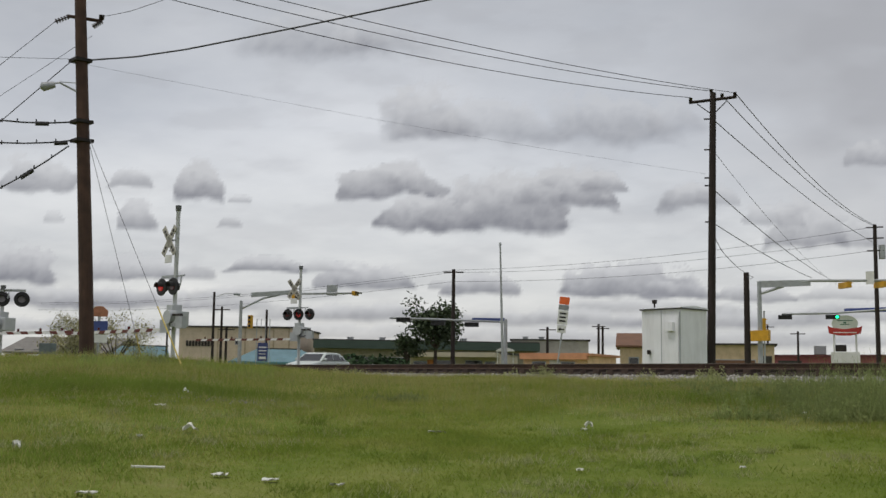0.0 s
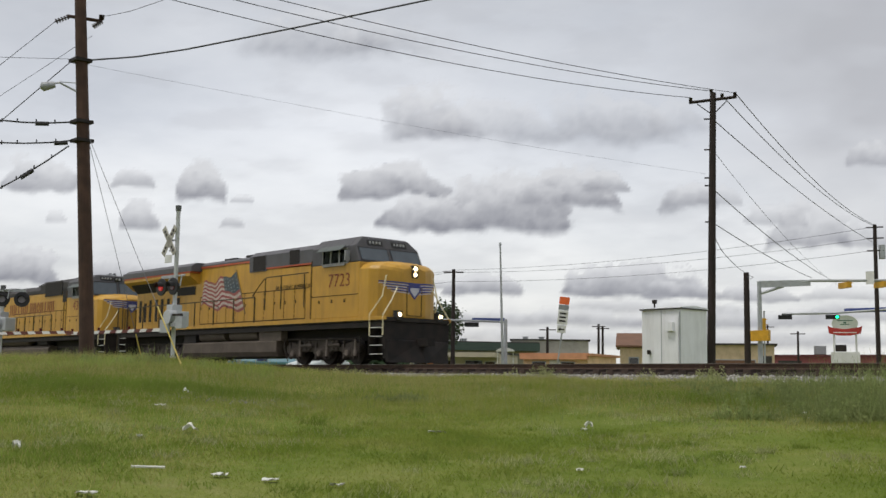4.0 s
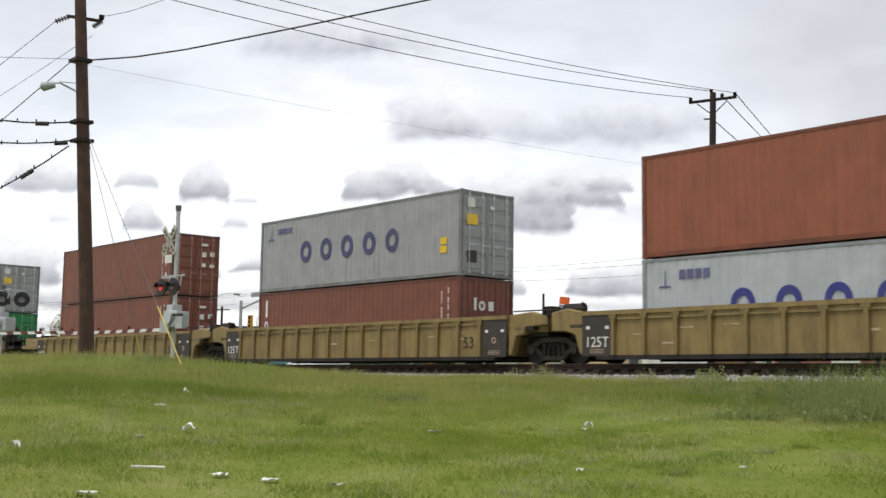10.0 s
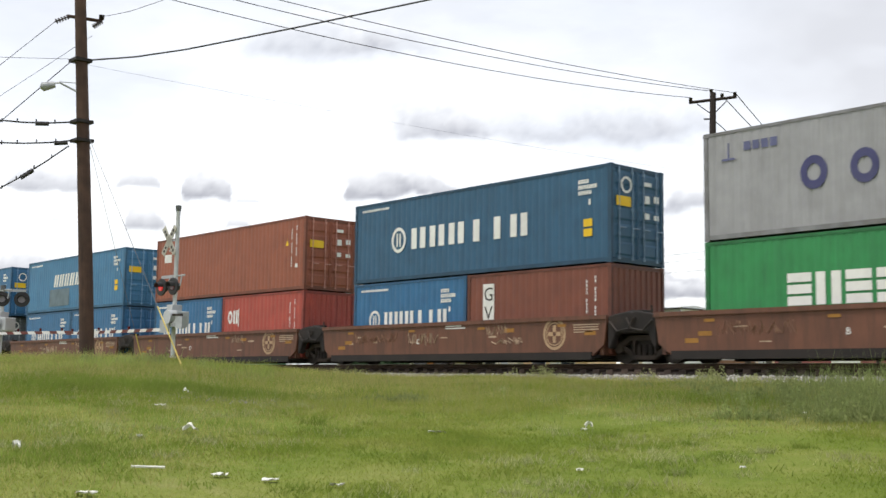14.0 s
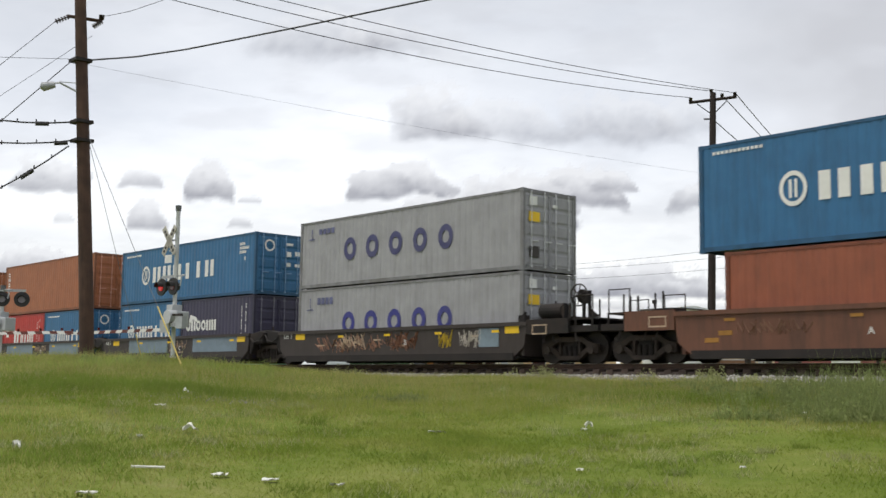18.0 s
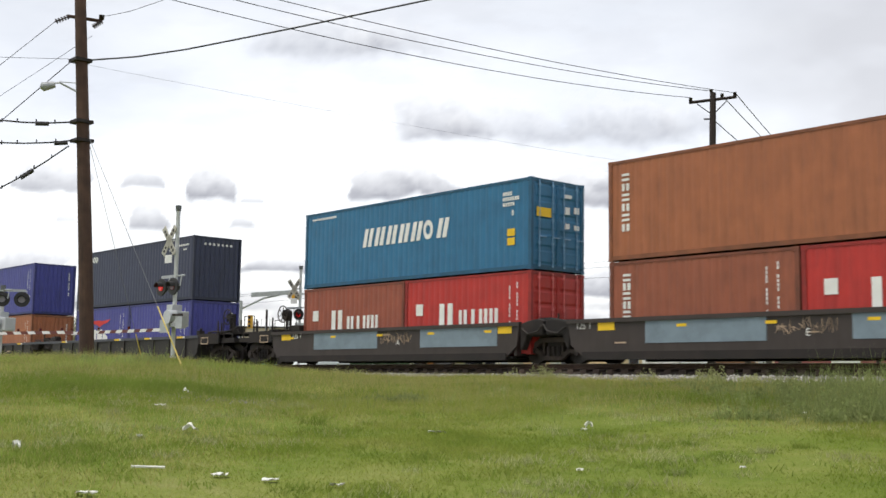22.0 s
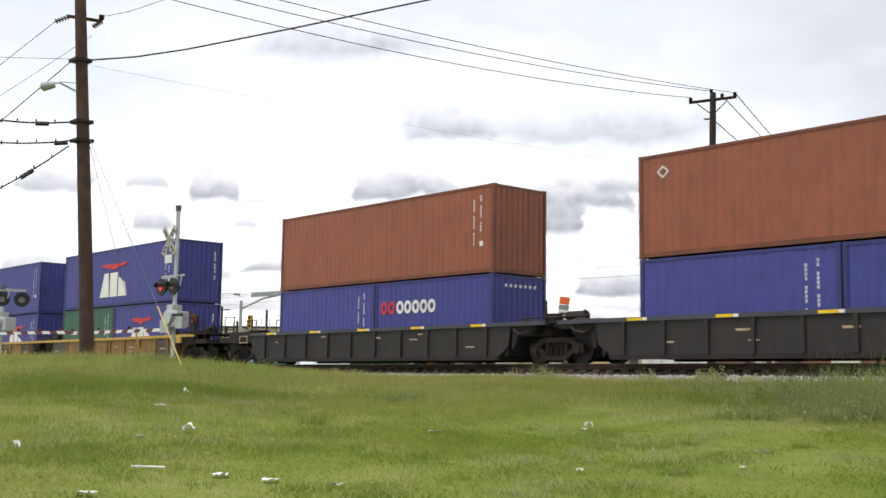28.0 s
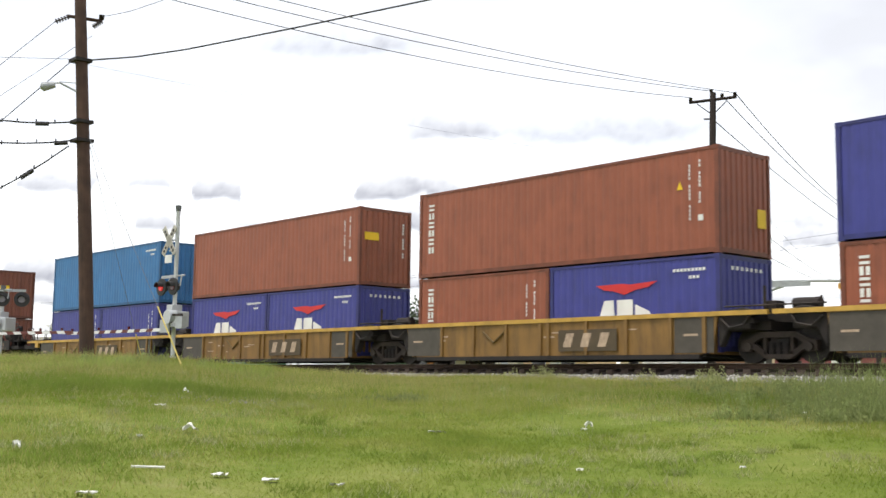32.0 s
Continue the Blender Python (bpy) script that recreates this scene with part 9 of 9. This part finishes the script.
def build_litter():
    rng = random.Random(9)
    paper = mat("white_paper", "#d6d5cd", .8, 0, .06, 8, "#a9a596", .3)
    for az, d, w, kind in ((-60.93, 14.4, .17, "bag"), (-62.83, 11.4, .26, "stick"), (-59.39, 11.0, .16, "flat"), (-56.98, 10.7, .16, "flat"), (-61.21, 18.7, .10, "bag"), (-62.4, 16.7, .16, "flat"), (-48.74, 14.7, .22, "flat"),
                           (-41.25, 15.76, .12, "bag"), (-41.5, 15.6, .10, "flat"), (-65.69, 10.0, .18, "flat"), (-68.86, 12.75, .09, "bag"), (-33.84, 12.2, .08, "flat"), (-33.91, 21.3, .12, "flat"),
                           (-30.97, 18.6, .10, "flat"), (-30.67, 17.5, .10, "flat"), (-41.66, 11.5, .08, "flat"), (-63.29, 13.86, .07, "flat"), (-53.7, 10.4, .12, "flat")):
        x, y = spot(az, d)
        g = Geo()
        if kind == "stick":
            g.path([(-.16, -.02, .05), (0, .02, .04), (.16, 0, .035)], .013)
            name, lb = "litter_stick", "white plastic strip lying in the grass"
        else:
            # a crumpled sheet: an uneven patch of folds, with its underside
            nu, nv = 6, 4
            bag = kind == "bag"
            top = [[(w * (u / (nu - 1) - .5) * rng.uniform(.8, 1.15), w * .55 * (v / (nv - 1) - .5) * rng.uniform(.7, 1.2),
                     (rng.uniform(.0, .07) + .05 * (1 - abs(u - 2.5) / 2.5) if bag else rng.uniform(0, .022)) + .03) for v in range(nv)] for u in range(nu)]
            for d in (0, -.008):
                g.v += [(p[0], p[1], p[2] + d) for row in top for p in row]
            for u in range(nu - 1):
                for v in range(nv - 1):
                    q = [u * nv + v, u * nv + v + 1, (u + 1) * nv + v + 1, (u + 1) * nv + v]
                    g.f += [tuple(q), tuple(k + nu * nv for k in reversed(q))]
            name, lb = ("plastic_bag", "crumpled white plastic bag in the grass") if kind == "bag" else ("paper_scrap", "torn white paper scrap in the grass")
        solo(name, g, paper, lb, "litter", "litter in the grass", m=pose(x, y, gz(x, y) - .002, 0, 0, rng.uniform(20, 70)))


CLOUDS = []


def value_noise(x, z, seed, octaves=5, gain=.5):
    """Smooth fractal noise between 0 and 1 on the plane."""
    r = np.random.default_rng(seed)
    total, amp, top = np.zeros_like(x), 1.0, 0.0
    for k in range(octaves):
        lattice = r.uniform(0, 1, (64, 64))
        fx, fz = x * 2 ** k + 17.3 * k, z * 2 ** k + 9.1 * k
        i, j = np.floor(fx).astype(int), np.floor(fz).astype(int)
        u, v = fx - i, fz - j
        u, v = u * u * (3 - 2 * u), v * v * (3 - 2 * v)
        i0, i1, j0, j1 = i % 64, (i + 1) % 64, j % 64, (j + 1) % 64
        total += amp * ((lattice[i0, j0] * (1 - u) + lattice[i1, j0] * u) * (1 - v) + (lattice[i0, j1] * (1 - u) + lattice[i1, j1] * u) * v)
        top += amp
        amp *= gain
    return total / top


def build_clouds():
    """A far sheet of drifting cloud banks before the bright overcast: flat grey bases and paler billowing tops."""
    # centre, base, half width, height and weight of each bank, in metres on the sheet
    high = ((-370, 540, 250, 135, .42), (-180, 560, 160, 80, .3), (-45, 312, 170, 150, .62), (120, 315, 170, 115, .42), (440, 315, 235, 140, .45), (620, 345, 100, 90, .3))
    middle = ((-155, 158, 165, 85, .85), (-35, 64, 170, 95, .8), (145, 72, 200, 155, .9), (325, 128, 155, 110, .85), (420, 178, 72, 54, .7), (650, 132, 92, 80, .6), (735, 146, 65, 48, .38),
              (968, 40, 148, 115, .62), (880, 98, 95, 62, .4), (1160, 262, 75, 70, .5), (1140, 42, 95, 78, .45))
    small = ((-655, 140, 78, 92, .85), (-845, 172, 66, 52, .55), (-1085, 165, 118, 84, .62), (-815, 70, 54, 70, .66), (-1040, 75, 32, 32, .32), (-545, 138, 34, 19, .42), (-575, 74, 40, 28, .48), (432, 150, 24, 20, .32))
    low = ((-1120, -80, 118, 92, .85), (-825, -72, 138, 62, .66), (-650, -67, 62, 40, .52), (-475, -48, 108, 42, .72), (-215, -94, 165, 62, .72), (-315, -48, 90, 32, .42),
           (98, -101, 90, 48, .74), (10, -86, 46, 28, .45), (492, -100, 215, 92, .85), (612, -100, 120, 40, .5), (820, -106, 120, 40, .6), (1080, -104, 180, 36, .42))
    streaks = ((-1030, -140, 300, 48, .62), (-730, -146, 380, 50, .60), (-210, -170, 330, 40, .58), (330, -176, 430, 38, .52), (790, -172, 380, 44, .55), (1150, -150, 260, 40, .5), (-900, -214, 460, 40, .50),
               (-300, -222, 420, 40, .42), (300, -226, 460, 40, .42), (900, -224, 440, 44, .46), (560, -136, 300, 28, .42), (-480, -112, 260, 24, .36))
    step = 7.0
    xs, zs = np.arange(-1680, 1681, step), np.arange(-329, 1100, step)
    X, Z = np.meshgrid(xs, zs)
    wx = (value_noise(X / 120, Z / 90, 41, 5, .55) - .5) * 2
    wz = (value_noise(X / 95, Z / 75, 42, 5, .55) - .5) * 2
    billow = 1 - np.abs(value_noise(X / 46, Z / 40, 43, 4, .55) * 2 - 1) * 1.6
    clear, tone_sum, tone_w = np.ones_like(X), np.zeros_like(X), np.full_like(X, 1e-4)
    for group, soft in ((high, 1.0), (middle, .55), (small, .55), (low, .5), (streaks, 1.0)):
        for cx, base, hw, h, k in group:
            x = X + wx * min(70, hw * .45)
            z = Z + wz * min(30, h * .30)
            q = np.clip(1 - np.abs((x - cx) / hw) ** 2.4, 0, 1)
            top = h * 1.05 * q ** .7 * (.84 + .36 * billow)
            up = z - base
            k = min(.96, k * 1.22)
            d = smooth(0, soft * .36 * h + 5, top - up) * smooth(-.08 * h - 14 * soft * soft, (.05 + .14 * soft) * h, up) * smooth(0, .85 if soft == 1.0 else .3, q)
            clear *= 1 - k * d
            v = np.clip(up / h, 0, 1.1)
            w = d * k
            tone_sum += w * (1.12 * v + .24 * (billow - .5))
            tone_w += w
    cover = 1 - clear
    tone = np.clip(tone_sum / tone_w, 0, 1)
    # a broad soft veil to one side
    veil = np.zeros_like(X)
    for cx, cz, rx, rz, k in ((1250, 520, 860, 640, .78), (1150, 200, 420, 330, .50), (-1250, 560, 600, 450, .16)):
        veil = np.maximum(veil, k * smooth(1.0, .1, np.hypot((X - cx) / rx, (Z - cz) / rz)))
    veil *= .45 + 1.1 * value_noise(X / 260, Z / 130, 44, 4)
    haze = .20 * smooth(.42, .72, value_noise(X / 210, Z / 60, 45, 5))
    thin = np.clip(np.maximum(veil, haze), 0, .8)
    tone = (tone * cover + .46 * thin * (1 - cover)) / np.maximum(cover + thin * (1 - cover), 1e-4)
    cover = 1 - (1 - cover) * (1 - thin)
    cover *= smooth(1680, 1480, np.abs(X)) * smooth(1095, 900, Z)
    ny, nx = X.shape
    i = (np.arange(ny - 1)[:, None] * nx + np.arange(nx - 1)).ravel()
    me = bpy.data.meshes.new("backdrop")
    me.from_pydata(np.stack([X, np.zeros_like(X), Z], -1).reshape(-1, 3).tolist(), [], np.stack([i, i + 1, i + nx + 1, i + nx], -1).tolist())
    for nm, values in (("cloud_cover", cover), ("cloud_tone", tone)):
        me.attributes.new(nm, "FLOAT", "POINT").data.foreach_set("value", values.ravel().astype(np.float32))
    m = bpy.data.materials.new("cloud_banks")
    m.use_nodes = True
    nt = m.node_tree
    nt.nodes.clear()
    N, Lk = nt.nodes.new, nt.links.new
    out, em, tr, mix = N("ShaderNodeOutputMaterial"), N("ShaderNodeEmission"), N("ShaderNodeBsdfTransparent"), N("ShaderNodeMixShader")
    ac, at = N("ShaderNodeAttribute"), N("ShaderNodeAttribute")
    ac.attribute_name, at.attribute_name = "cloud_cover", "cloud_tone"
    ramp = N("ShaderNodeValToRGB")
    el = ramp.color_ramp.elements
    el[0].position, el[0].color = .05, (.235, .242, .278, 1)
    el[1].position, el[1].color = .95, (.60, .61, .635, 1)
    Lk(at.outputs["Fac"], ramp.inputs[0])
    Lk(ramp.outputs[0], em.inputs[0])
    Lk(ac.outputs["Fac"], mix.inputs[0]); Lk(tr.outputs[0], mix.inputs[1]); Lk(em.outputs[0], mix.inputs[2])
    Lk(mix.outputs[0], out.inputs[0])
    me.materials.append(m)
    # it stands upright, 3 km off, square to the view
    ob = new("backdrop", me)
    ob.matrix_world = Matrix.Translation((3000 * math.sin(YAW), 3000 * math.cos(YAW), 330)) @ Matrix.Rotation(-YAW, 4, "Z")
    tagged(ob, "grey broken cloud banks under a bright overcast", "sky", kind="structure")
    CLOUDS.append(ob)


build_left_pole()
build_right_poles()
build_crossing()
build_signals()
build_town()
build_trees()
build_cars()
build_litter()
build_clouds()


# ---------- what moves ----------
SPEEDS = ((7.5, 15.830), (14, 15.686), (20, 15.464), (26, 15.339), (32, 15.041))


def travelled(t):
    """Metres that the train has gone by t seconds."""
    n = max(1, int(t * 20))
    h = t / n
    ts, vs = zip(*SPEEDS)
    v = np.interp(np.linspace(0, t, n + 1), ts, vs)
    return float(((v[1:] + v[:-1]) / 2).sum() * h)


METRES = [travelled(k / FPS) for k in range(32 * FPS + 1)]


def motions():
    times = list(range(0, 33, 2))
    gone = {t: travelled(t) for t in times}
    for ob, s in CARS:
        m = ob.matrix_world.copy()
        walk(ob, [(t, Matrix.Translation((s + gone[t], m.translation.y, m.translation.z))) for t in times])

    # wheelsets turn while they are in view
    for w, r, s in WHEELS:
        x, y, z = w.location
        rows = []
        for k in range(32 * FPS + 1):
            t = k / FPS
            if -78 < s + METRES[k] < -6:
                rows.append((t, METRES[k]))
        if not rows:
            continue
        base = rows[0][1]
        turn = [(t, pose(x, y, z, 0, math.degrees((d - base) / r), 0)) for t, d in rows]
        if turn[0][0] > 0:
            turn.insert(0, (0, turn[0][1]))
        if turn[-1][0] < 32:
            turn.append((32, turn[-1][1]))
        walk(w, turn)
    # the cloud banks drift slowly
    for ob in CLOUDS:
        m = ob.matrix_world.copy()
        side = Vector((math.cos(YAW), -math.sin(YAW), 0))
        walk(ob, [(t, Matrix.Translation(side * (k * t)) @ m) for k in (1.5,) for t in (0, 16, 32)])


motions()
